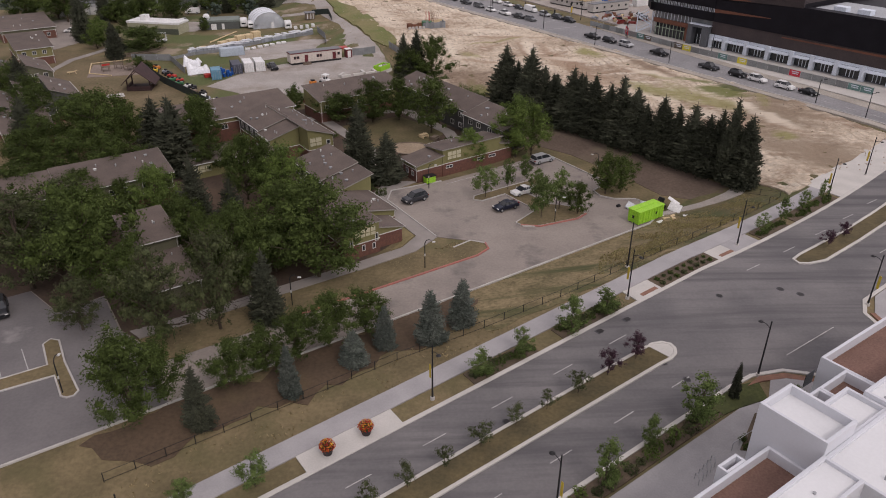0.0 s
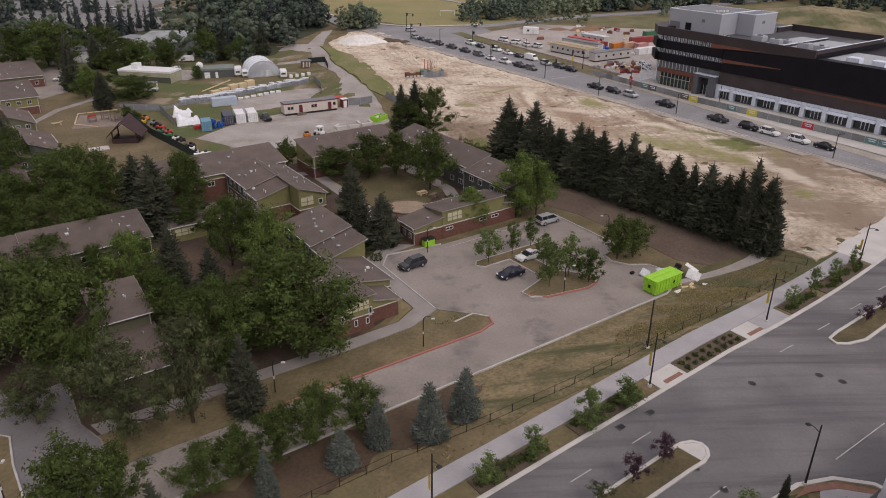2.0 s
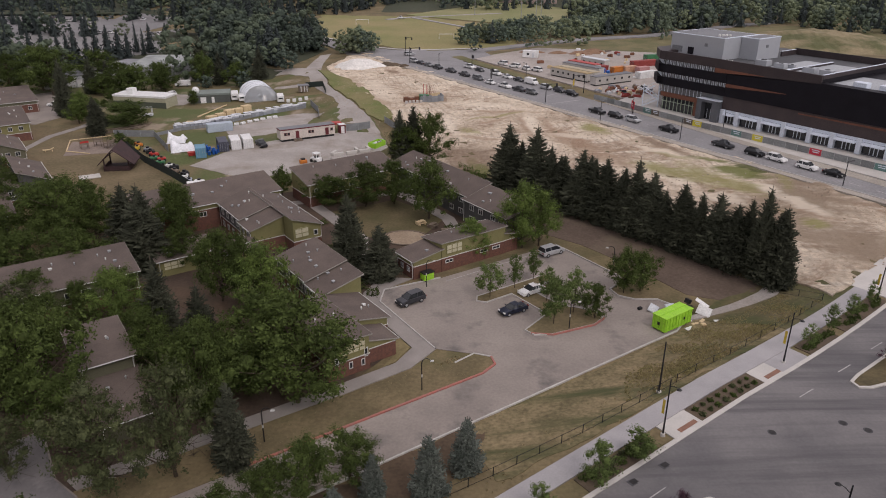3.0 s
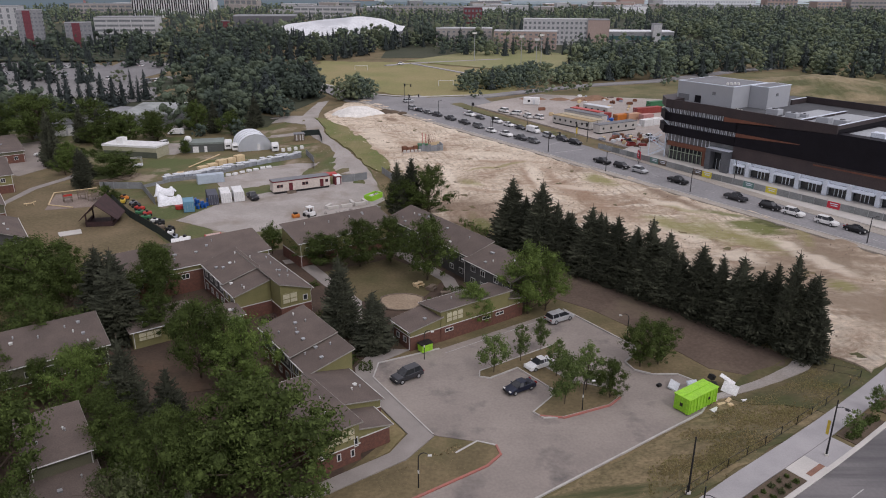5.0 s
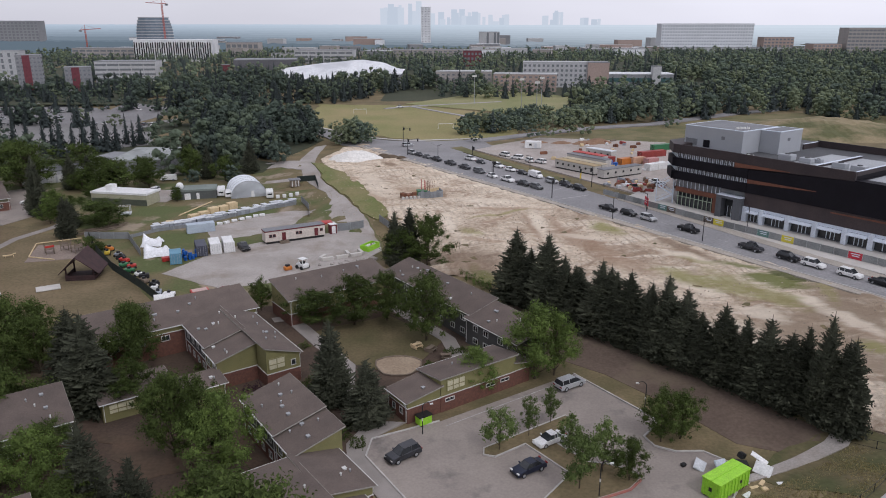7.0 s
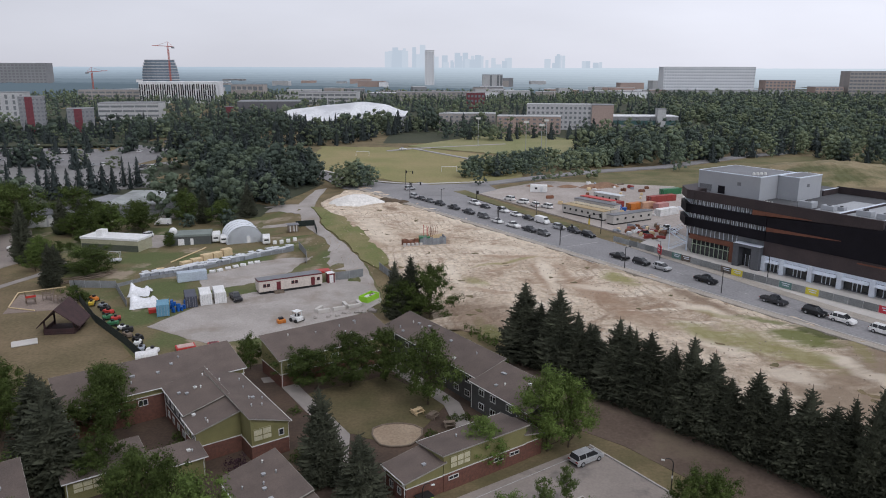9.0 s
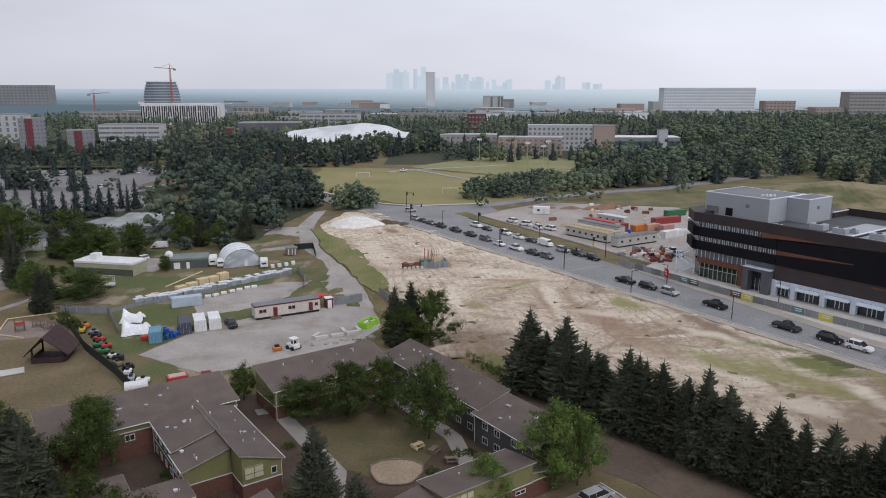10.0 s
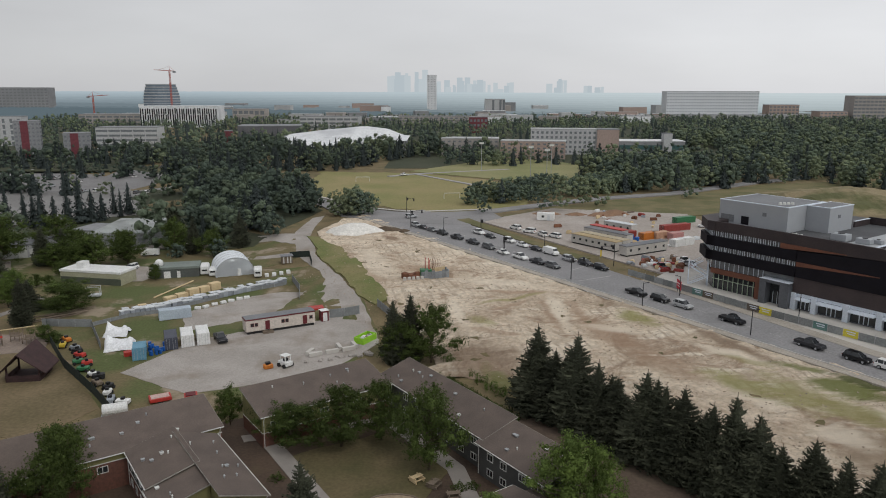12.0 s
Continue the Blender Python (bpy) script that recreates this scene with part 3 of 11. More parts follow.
sheet("road_lane", ragged([(-140, 276), (-75, 297), (-58, 293), (-48, 285), (-48, 301), (-68, 303), (-90, 301), (-140, 292)], 0.8), 0.14, GRAVEL, 8.0, label="gravel lane past the sheds")
sheet("road_lane_lower", ragged([(-64, 277.4), (-46.5, 275), (-45, 271), (-62, 273.9)], 0.4), 0.14, GRAVEL, 6.0, label="narrow gravel lane before the sheds")
sheet("ground_yard", ragged([(-105, 248), (-84, 246), (-80, 262), (-104, 266)], 1.0), 0.16, GRAVEL, 6.0, label="gravel apron by the workshop")
sheet("ground_field", ragged([(-130, 222), (-97, 209), (-84, 193), (-58, 162), (-64, 150), (-84, 160), (-104, 176), (-128, 196)], 1.5), 0.055, mat("worn_field", (0.18, 0.136, 0.08), (0.125, 0.1, 0.054), 1.0, 0.08, 1.5, 0.3, coords="Position"), 6.0, label="worn straw-coloured play field")
sheet("ground_court", [(-100, 200), (-86, 200), (-82, 190), (-96, 186)], 0.12, mat("play_surface", (0.25, 0.20, 0.165), (0.2, 0.16, 0.135), 1.0, 0.2, 2.0, 0.2, coords="Position"), 6.0, label="pinkish gravel play surface")
sheet("pavement_west", [(-110, 184), (-108.4, 184), (-107.8, 205), (-104, 216), (-102, 228), (-104, 230), (-106, 217), (-110, 206)], 0.14, bpy.data.materials["path_concrete"], 6.0, label="concrete footpath beside the play field")

sheet("ground_mulch", ragged([W(-4, 58.9), W(20, 58.9), W(44, 58.9), W(47, 56.5), W(41, 53.6), W(38, 51.4), W(15, 52.7), W(2, 53.0), W(-2, 55.6)], 2.4), 0.05, mat("brown_mulch_soil", (0.105, 0.072, 0.046), (0.08, 0.056, 0.037), 1.0, 0.15, 2.5, 0.4, coords="Position", dist=0.06, stain=(0.13, 0.1, 0.055), stain_scale=0.12, stain_mid=(0.55, 0.75)), 4.0, label="brown soil beneath the trees along the drive")
sheet("lawn_slope", ragged([W(46, 58.9), W(84, 58.9), W(89, 61), W(92, 58), W(92, 47.6), W(60, 47.6), W(42, 49), W(43, 53)], 0.6), 0.045, mat("mown_slope_grass", (0.225, 0.175, 0.098), (0.13, 0.108, 0.056), 1.0, 0.3, 2.2, 0.6, coords="Position", dist=0.1, stain=(0.072, 0.076, 0.032), stain_scale=0.2, stain_mid=(0.5, 0.64), grain=0.35, streak=(STREET, 0.14)), 4.0, label="mown olive and straw-coloured grass slope")

# parking lot
LOT_RING = [W(-40, 59.5), W(84, 59.5), W(88, 61), W(90, 64), W(89.5, 67.5), W(86.5, 69.5), W(85.3, 72), W(86, 74.5), W(90, 75.5), W(91, 77), W(91.5, 93), W(66, 93.5), W(56, 95), W(53.5, 92), W(52.5, 75.5), W(56, 71.5), W(57.3, 69.4), W(56.6, 67.8), W(54, 67), W(6, 67.4), W(6.1, 73), W(4.8, 77), W(5.1, 87), W(-1, 86), W(-3, 94), W(-40, 94)]
sheet("road_lot", LOT_RING, 0.08, LOT, 4.0, label="worn warm-grey asphalt parking lot and drive")
sheet("road_lot_west", [W(-40, 59.7), W(5.5, 59.7), W(5.8, 67.4), W(5.9, 73), W(4.6, 77), W(4.9, 86.8), W(-1.1, 85.8), W(-3.1, 94), W(-40, 94)], 0.086, mat("dark_worn_asphalt", (0.185, 0.172, 0.17), (0.145, 0.136, 0.136), 0.92, 0.12, 3.0, 0.15, coords="Position", stain=(0.30, 0.28, 0.27), stain_scale=0.1, stain_mid=(0.6, 0.72), grain=0.08), 4.0, label="darker worn asphalt of the west parking lot")
kerb("kerb_lot", [W(-40, 59.4), W(40, 59.4), W(84, 59.4), W(88, 60.9), W(90.2, 64), W(89.6, 67.6), W(86.7, 69.6), W(85.5, 72), W(86.2, 74.4), W(90, 75.3), W(91.2, 77), W(91.7, 93)], KERB, 0.22, 0.2)
kerb("kerb_entry", [W(66, 93.6), W(56, 95.1), W(53.3, 92), W(52.4, 75.6)], KERB, 0.22, 0.2)
kerb("kerb_island", [W(52.4, 71.0), W(56, 71.4), W(57.4, 69.4)], KERB, 0.25, 0.2)
kerb("kerb_red", [W(57.4, 69.4), W(56.7, 67.7), W(54, 66.9), W(30, 67.3), W(22, 67.4)], RED_KERB, 0.3, 0.22, label="concrete kerb with worn red paint")
sheet("pavement_walk", [W(6.2, 73.9), W(10, 73.6), W(36, 73.2), W(47, 73.4), W(52.4, 75.4), W(53.4, 92), W(56, 95.2), W(62, 96), W(58, 99.5), W(52.6, 96), W(50.6, 92), W(49.9, 77.6), W(46, 75.6), W(36, 75.4), W(10, 75.8), W(5.6, 76.2)], 0.14, bpy.data.materials["path_concrete"], 4.0, label="concrete footpath beside the houses")
sheet("lawn_verge_drive", [W(6.2, 67.4), W(54, 67), W(56.6, 67.8), W(57.3, 69.4), W(56, 71.4), W(52.4, 71.2), W(36, 73.1), W(10, 73.5), W(6.4, 73.5)], 0.16, DRY_GRASS, 4.0, label="dry grass strip between drive and footpath")
sheet("lawn_house", [W(44, 75.7), W(46, 75.8), W(49.7, 77.8), W(50.4, 92), W(48.8, 92), W(47.5, 82), W(47.4, 77.6)], 0.14, MOWN, 4.0, label="straw-coloured grass beside the house")
PARK_ISLAND = [W(66, 72.2), W(66.2, 70.4), W(68.5, 69), W(75.5, 67.6), W(78, 68.2), W(78.6, 70.4), W(77, 73), W(75.6, 74.5), W(75.3, 82.2), W(81, 82.2), W(81.4, 84.4), W(66.8, 84.6), W(65.8, 83.4), W(66.8, 82.2), W(71.9, 82.2), W(72, 74)]
sheet("lawn_island", PARK_ISLAND, 0.22, DRY_GRASS, 3.0, label="dry planted island in the parking lot")
kerb("kerb_parking", PARK_ISLAND, KERB, 0.22, 0.22, closed=True)
kerb("kerb_parking_red", [W(66.1, 71), W(68.4, 68.9), W(75.5, 67.5), W(78.1, 68.1)], RED_KERB, 0.28, 0.235, label="worn red painted kerb of the island")
WEST_ISLAND = [W(-4, 67.4), W(-3.5, 66.8), W(-2.8, 66.7), W(-2.2, 67.3), W(-2.4, 74), W(-2.1, 79), W(-2.9, 79.9), W(-3.9, 79.2), W(-4.2, 74.4), W(-9.2, 74.6), W(-25, 75.5), W(-25, 73), W(-9.5, 72.2), W(-3.9, 71.8)]
sheet("lawn_island_west", WEST_ISLAND, 0.2, DRY_GRASS, 3.0, label="grassed island in the west parking lot")
kerb("kerb_west", WEST_ISLAND, KERB, 0.22, 0.2, closed=True)
# stall lines
bm = bmesh.new()
for a in (-6.2, -9, -11.8, -14.6, -17.4):
    x, y = W(a, 77.3)
    box(bm, -0.06, 0.06, -2.5, 2.5, 0.092, 0.097, pose(x, y, gz(x, y), 0, 0, STREET))
x, y = W(78, 92)
box(bm, -12, 12, -0.06, 0.06, 0.092, 0.097, pose(x, y, gz(x, y), 0, 0, STREET))
tagged(part("road_marking_lot", bm, WHITE_LINE), "faded white stall lines on the parking lot", "", "", "structure")

# the street
sheet("road_street", strip_ring(-45, 150, 24.6, 41.6), 0.06, ASPHALT, 4.0, label="dark grey asphalt street with worn wheel tracks")
sheet("road_side", [W(57, 24.7), W(59.6, 24.3), W(63.1, 22.7), W(65.4, 19.9), W(66, 16), W(66, -25), W(79, -25), W(79, 16), W(79.4, 20), W(81, 23), W(84, 24.7)], 0.065, ASPHALT, 4.0, label="side street joining at the junction")
kerb("kerb_north", strip_ring(-45, 150, 41.7, 41.7)[:33], PALE_CONCRETE, 0.55, 0.12)
kerb("kerb_south", [W(s, 24.5) for s in (-45, -20, 5, 30, 56)] + [W(59.5, 24.2), W(63, 22.6), W(65.3, 19.8), W(65.9, 16), W(66, -25)], PALE_CONCRETE, 0.5, 0.12)
kerb("kerb_south_east", [W(79, -25), W(79, 16), W(79.4, 20), W(81, 23), W(84, 24.6)] + [W(s, 24.6 + bend(s)) for s in (95, 110, 125, 150)], PALE_CONCRETE, 0.5, 0.12)
sheet("pavement_north", strip_ring(-45, 113, 44.6, 47.3), 0.15, CONCRETE, 4.0, label="grey concrete pavement along the street")
sheet("pavement_north_east", strip_ring(113, 150, 42.0, 48.5), 0.15, PALE_CONCRETE, 4.0, label="pale concrete pavement at a crossing drive")
for a, b in ((13.6, 24.8), (60.9, 65.6), (77.6, 81.5)):
    sheet("pavement_pad", strip_ring(a, b, 41.95, 44.55), 0.16, PALE_CONCRETE, 3.0, label="pale concrete pad between pavement and kerb")
sheet("pavement_plaza", strip_ring(81.5, 87.5, 41.95, 44.55), 0.16, CONCRETE, 3.0, label="grey concrete beside the street lamp")
for a in (62.2, 78.6):
    sheet("pavement_brick", strip_ring(a, a + 2.9, 42.15, 42.75), 0.19, BRICK_PAVE, 3.0, label="brown brick inlay in the concrete pad")
sheet("bed_mulch", strip_ring(65.6, 77.6, 41.95, 44.5), 0.12, MULCH, 3.0, label="mulched planting bed beside the kerb")
for a, b in ((34.5, 44), (48, 58)):
    sheet("bed_shrub", strip_ring(a, b, 42, 44.3), 0.11, MULCH, 3.0, label="mulched bed of shrubs beside the kerb")
for a, b in ((88.5, 96), (98, 112)):
    sheet("bed_east", strip_ring(a, b, 42, 44.4), 0.12, MULCH, 3.0, label="mulched bed of young trees")
MEDIAN = [W(-45, 31.9), W(53, 31.7), W(55, 31.6), W(56.1, 31.9), W(56.8, 32.6), W(56.95, 33.4), W(56.5, 34.2), W(55.4, 34.7), W(53, 34.8), W(-45, 34.8)]
sheet("lawn_median", MEDIAN, 0.18, mat("median_grass", (0.125, 0.098, 0.05), (0.08, 0.066, 0.036), 1.0, 0.3, 2.5, 0.5, coords="Position", dist=0.06), 3.0, label="dry grass and mulch on the median")
kerb("kerb_median", MEDIAN, PALE_CONCRETE, 0.4, 0.2, closed=True)
sheet("pavement_nose", [W(54.9, 31.8), W(56, 32.1), W(56.6, 32.7), W(56.75, 33.4), W(56.3, 34.0), W(55.3, 34.5), W(54.6, 34.6)], 0.24, PALE_CONCRETE, 3.0, label="pale concrete nose of the median")
MEDIAN2 = [W(87.2, 34), W(86, 34.9), W(86.4, 36), W(88.5, 36.3)] + [W(s, 35.8 + bend(s)) for s in (100, 112, 125, 148)] + [W(s, 32.9 + bend(s)) for s in (148, 125, 112, 100)] + [W(90, 33.2)]
sheet("lawn_median_east", MEDIAN2, 0.18, mat("median_grass_east", (0.125, 0.098, 0.05), (0.08, 0.066, 0.036), 1.0, 0.3, 2.5, 0.5, coords="Position", dist=0.06), 3.0, label="dry grass on the second median")
kerb("kerb_median_east", MEDIAN2, PALE_CONCRETE, 0.4, 0.2, closed=True)
# lane dashes and stop line
bm = bmesh.new()
for n0, s_first, s_last in ((37.9, -40, 150), (28.3, -38.0, 52), (29.3, 90, 150)):
    s = s_first + (2.0 if n0 == 37.9 else 8.6)
    while s < s_last:
        if not 60 < s < 84 or n0 == 37.9 and not 56 < s < 76:
            x, y = W(s, n0 + bend(s))
            box(bm, 0, 2.9, -0.06, 0.06, 0.078, 0.083, pose(x, y, gz(x, y), 0, -math.degrees(math.atan(0.06 if 0 < s < 72 else 0)), STREET))
        s += 8.95
x, y = W(73.2, 23.6)
box(bm, -8.2, 8.2, -0.06, 0.06, 0.079, 0.084, pose(x, y, gz(x, y), 0, 0, STREET))
tagged(part("road_marking", bm, WHITE_LINE), "worn white lane dashes and a stop line", "", "", "structure")
# south side
sheet("bed_south", strip_ring(-45, 52, 22.2, 24.2), 0.12, MULCH, 3.0, label="mulched planting strip by the south kerb")
sheet("lawn_corner", [W(52, 22.2), W(52, 24.2), W(57, 24.1), W(59.2, 23.2), W(57.6, 20.9), W(54, 21.9)], 0.14, mat("corner_lawn", (0.075, 0.085, 0.03), (0.055, 0.062, 0.025), 1.0, 0.5, 3.0, 0.4, coords="Position"), 3.0, label="small green lawn at the corner")
sheet("pavement_south", [W(-45, 17.0), W(-45, 22.1), W(54, 21.8), W(57.6, 20.8), W(60.5, 22.5), W(63.5, 21), W(65.2, 17.5), W(65.5, 0), W(62, 0), W(62, 17)], 0.14, CONCRETE, 4.0, label="grey concrete pavement before the white building")
sheet("pavement_south_east", [W(79.4, 0), W(79.6, 18), W(81.5, 22), W(86, 24.3)] + [W(s, 24.3 + bend(s)) for s in (100, 150)] + [W(150, 16), W(86, 16), W(86, 0)], 0.14, CONCRETE, 4.0, label="grey concrete pavement across the side street")
sheet("pavement_ramp", [W(57.6, 23.4), W(60, 23.6), W(62.6, 22.2), W(64.7, 19.2), W(64.2, 18.9), W(62, 21.6), W(59.6, 22.9)], 0.17, BRICK_PAVE, 2.0, label="brick-red tactile paving at the kerb ramp")
sheet("pavement_ramp_east", [W(79.9, 19.8), W(81.5, 22.6), W(82, 22.2), W(80.5, 19.6)], 0.17, BRICK_PAVE, 2.0, label="brick-red tactile paving across the side street")


# the avenue
def ave(n, k):
    """A point across the avenue: k from 0 (near kerb) to 1 (far kerb)."""
    a = 156.0 + 0.04 * (n - 91)
    b = 166.8 + 0.135 * (n - 96) if n > 60 else 162
    return W(a + (b - a) * k, n)


steps = [40, 60, 80, 100, 120, 140, 160, 180, 200, 220, 240, 260, 290]
sheet("road_avenue", [ave(n, 0) for n in steps] + [ave(n, 1) for n in steps[::-1]], 0.42, mat("avenue_asphalt", (0.255, 0.25, 0.252), (0.215, 0.21, 0.213), 0.9, 0.1, 2.0, 0.1, coords="Position", stain=(0.17, 0.167, 0.168), stain_scale=0.07, stain_mid=(0.55, 0.75)), 6.0, label="grey asphalt avenue with queueing traffic")
kerb("kerb_avenue", [ave(n, -0.02) for n in steps], KERB, 0.3, 0.2, 0.4)
sheet("pavement_avenue", [ave(n, -0.03) for n in steps] + [W(156.0 + 0.04 * (n - 91) - 2.4, n) for n in steps[::-1]], 0.46, mat("dusty_pavement", (0.38, 0.345, 0.30), (0.31, 0.28, 0.24), 0.95, 0.2, 3.0, 0.2, coords="Position"), 6.0, label="dusty concrete pavement by the avenue")
sheet("road_cross", [(-20, 318), (10, 312), (24, 328), (20, 346), (-8, 340), (-18.6, 343), (-31.3, 350), (-52.8, 377), (-74.6, 405.7), (-95, 427), (-125, 450), (-130, 438), (-90.2, 410.5), (-71.4, 389.7), (-51, 357), (-40, 334)], 0.45, mat("cross_asphalt", (0.25, 0.243, 0.243), (0.21, 0.205, 0.205), 0.9, 0.1, 2.0, 0.1, coords="Position"), 10.0, label="grey asphalt road past the sports field")
bm = bmesh.new()
for a, b in (((35.9, 230.6), (45.7, 236.1)), ((35.8, 225.1), (51.3, 236.7)), ((48.6, 213.7), (54.9, 218.0)), ((35.2, 223.2), (40.0, 213.5)), ((45.6, 206.6), (52.7, 210.7)), (ave(178, 0.45), ave(180, 0.98))):
    L = math.dist(a, b)
    box(bm, 0, L, -0.15, 0.15, 0.438, 0.444, pose(a[0], a[1], gz(*a), 0, 0, math.degrees(math.atan2(b[1] - a[1], b[0] - a[0]))))
for i in range(40):
    n0 = 60 + i * 6
    if not 138 < n0 < 186:
        a = ave(n0, 0.5)
        b = ave(n0 + 2.5, 0.5)
        L = math.dist(a, b)
        box(bm, 0, L, -0.07, 0.07, 0.438, 0.444, pose(a[0], a[1], gz(*a), 0, 0, math.degrees(math.atan2(b[1] - a[1], b[0] - a[0]))))
tagged(part("road_marking_avenue", bm, WHITE_LINE), "white crosswalk lines and lane dashes on the avenue", "", "", "structure")
sheet("ground_site", [W(186, 160), W(230, 150), W(275, 220), W(240, 262), W(196, 255)], 0.42, mat("site_ground", (0.38, 0.34, 0.31), (0.31, 0.275, 0.245), 1.0, 0.08, 1.5, 0.4, coords="Position"), 8.0, label="compacted grey-brown ground of a building site")
sheet("lawn_avenue", [ave(n, 1.03) for n in (186, 205, 225, 245, 262)] + [W(196, 262), W(188.5, 225), W(184, 186)], 0.47, mat("verge_grass", (0.105, 0.105, 0.045), (0.17, 0.145, 0.075), 1.0, 0.1, 1.8, 0.3, coords="Position"), 6.0, label="yellow-green verge beside the avenue")
sheet("pavement_building", [W(170, 96), W(176, 137), W(182, 160), W(200, 165), W(200, 40), W(166, 40)], 0.44, PALE_CONCRETE, 8.0, label="pale concrete apron before the dark building")

kerb("kerb_cross", [(-125, 454), (-95, 430.5), (-74.4, 409), (-52.5, 380), (-31, 353), (-18.4, 346), (-8, 343.5), (20, 349.5)], PALE_CONCRETE, 1.6, 0.15, 0.42, label="pale pavement edge along the sports field")
sheet("road_curve", ragged([(2, 328), (24, 343), (46, 359), (77, 380), (114, 396), (176, 443), (206, 460), (202, 466), (172, 449), (110, 402), (73, 386), (42, 365), (20, 349), (-2, 334)], 0.3), 0.5, bpy.data.materials["cross_asphalt"], 10.0, label="grey asphalt road curving along the woodland")
sheet("lawn_curve", ragged([(24, 332), (48, 356), (79, 377), (116, 393), (176, 438), (330, 470), (330, 345), (140, 338)], 1.5, 4.0), 0.3, bpy.data.materials["verge_grass"], 10.0, label="dry yellow-green grass beside the curving road")

sheet("pavement_far", [W(162, 60), W(166.9, 96), W(172.5, 137), W(175.6, 160), W(182, 160), W(176, 137), W(170, 96), W(166, 60)], 0.45, bpy.data.materials["dusty_pavement"], 6.0, label="dusty concrete pavement before the site fence")
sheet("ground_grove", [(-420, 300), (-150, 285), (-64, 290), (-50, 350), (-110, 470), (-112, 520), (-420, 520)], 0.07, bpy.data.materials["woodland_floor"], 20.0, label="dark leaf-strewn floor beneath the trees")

sheet("lawn_sheds", ragged([(-160, 222), (-112, 230), (-110, 250), (-62, 258), (-46, 268), (-46, 294), (-160, 290)], 1.0), 0.045, bpy.data.materials["yard_grass"], 8.0, label="green and dry grass round the sheds")
sheet("road_housing", [(-129, 224), (-143, 263), (-136, 271), (-120, 243), (-116, 231), (-120, 219)], 0.1, LOT, 5.0, label="worn asphalt parking bay by the row houses")
for fr in ([(-17, 484), (17, 430), (19.5, 431), (-14, 484)], [(-16, 483), (44, 511), (43, 514), (-17, 486)], [(-30, 470), (-16, 483), (-17, 486), (-32, 473)]):
    sheet("pavement_field", fr, 0.5, CONCRETE, 12.0, label="pale path across the sports fields")

# tufts of weeds and rough grass
WEED_LEAF = mat("weed_leaves", (0.19, 0.20, 0.08), (0.26, 0.22, 0.11), 0.9, 0.4, 3.0, 0.0, coords="Position", island=0.3)
STRAW_LEAF = mat("straw_blades", (0.32, 0.25, 0.14), (0.25, 0.205, 0.105), 0.9, 0.3, 3.0, 0.0, coords="Position", island=0.3)
tufts("bank_tufts", "rough green grass on the banks", [BANK], 1700, 0.2, WEED_LEAF, 5, 0.3)
OLIVE_LEAF = mat("olive_blades", (0.25, 0.22, 0.10), (0.31, 0.25, 0.13), 0.9, 0.3, 3.0, 0.0, coords="Position", island=0.3)
tufts("slope_tufts", "rough olive grass on the slope above the street", [[W(62, 50), W(70, 57), W(84, 58.4), W(94, 57), W(104.4, 56), W(104.4, 49.6), W(80, 48.4), W(64, 48.6)]], 6000, 0.15, OLIVE_LEAF, 8, 0.06)
tufts("straw_tufts", "straw-coloured tufts on the dry grass slope", [strip_ring(-30, 112, 47.6, 52.2), strip_ring(6, 54, 67.8, 72.5)], 2000, 0.17, STRAW_LEAF, 6, 0.03)


def cover(kind, x, y):
    """An iron cover set in the road, with a ring of patched asphalt round it."""
    th = thing(kind + "_cover", x, y, gz(x, y) + 0.062, STREET, "dark iron " + kind + " cover in patched asphalt", "cover", "iron covers")
    bm = bmesh.new()
    if kind == "drain":
        box(bm, -0.7, 0.7, -0.42, 0.42, 0, 0.008)
    else:
        cyl(bm, 0, 0, 0, 0.008, 0.5, seg=16)
    part("patch", bm, PATCH, th, "dark asphalt patch")
    bm = bmesh.new()
    if kind == "drain":
        box(bm, -0.45, 0.45, -0.3, 0.3, 0.009, 0.022)
    else:
        cyl(bm, 0, 0, 0.009, 0.022, 0.36, seg=16)
    part("lid", bm, IRON, th, "cast iron lid")


PATCH = mat("fresh_asphalt", (0.085, 0.082, 0.087), (0.065, 0.064, 0.068), 0.9, 0.8, 5.0, 0.1)
IRON = mat("cast_iron", (0.04, 0.038, 0.037), (0.03, 0.028, 0.028), 0.6, 2.0, 9.0, 0.1, metal=0.4)
for kind, x, y in (("drain", 23.8, 65.4), ("drain", 20.0, 63.2), ("manhole", 27.8, 53.7), ("manhole", 26.0, 56.7), ("manhole", 47.2, 69.7), ("manhole", 45.1, 71.0), ("manhole", 36.7, 69.7), ("manhole", 7.3, 48.2)):
    cover(kind, x, y)


# ---- houses ----


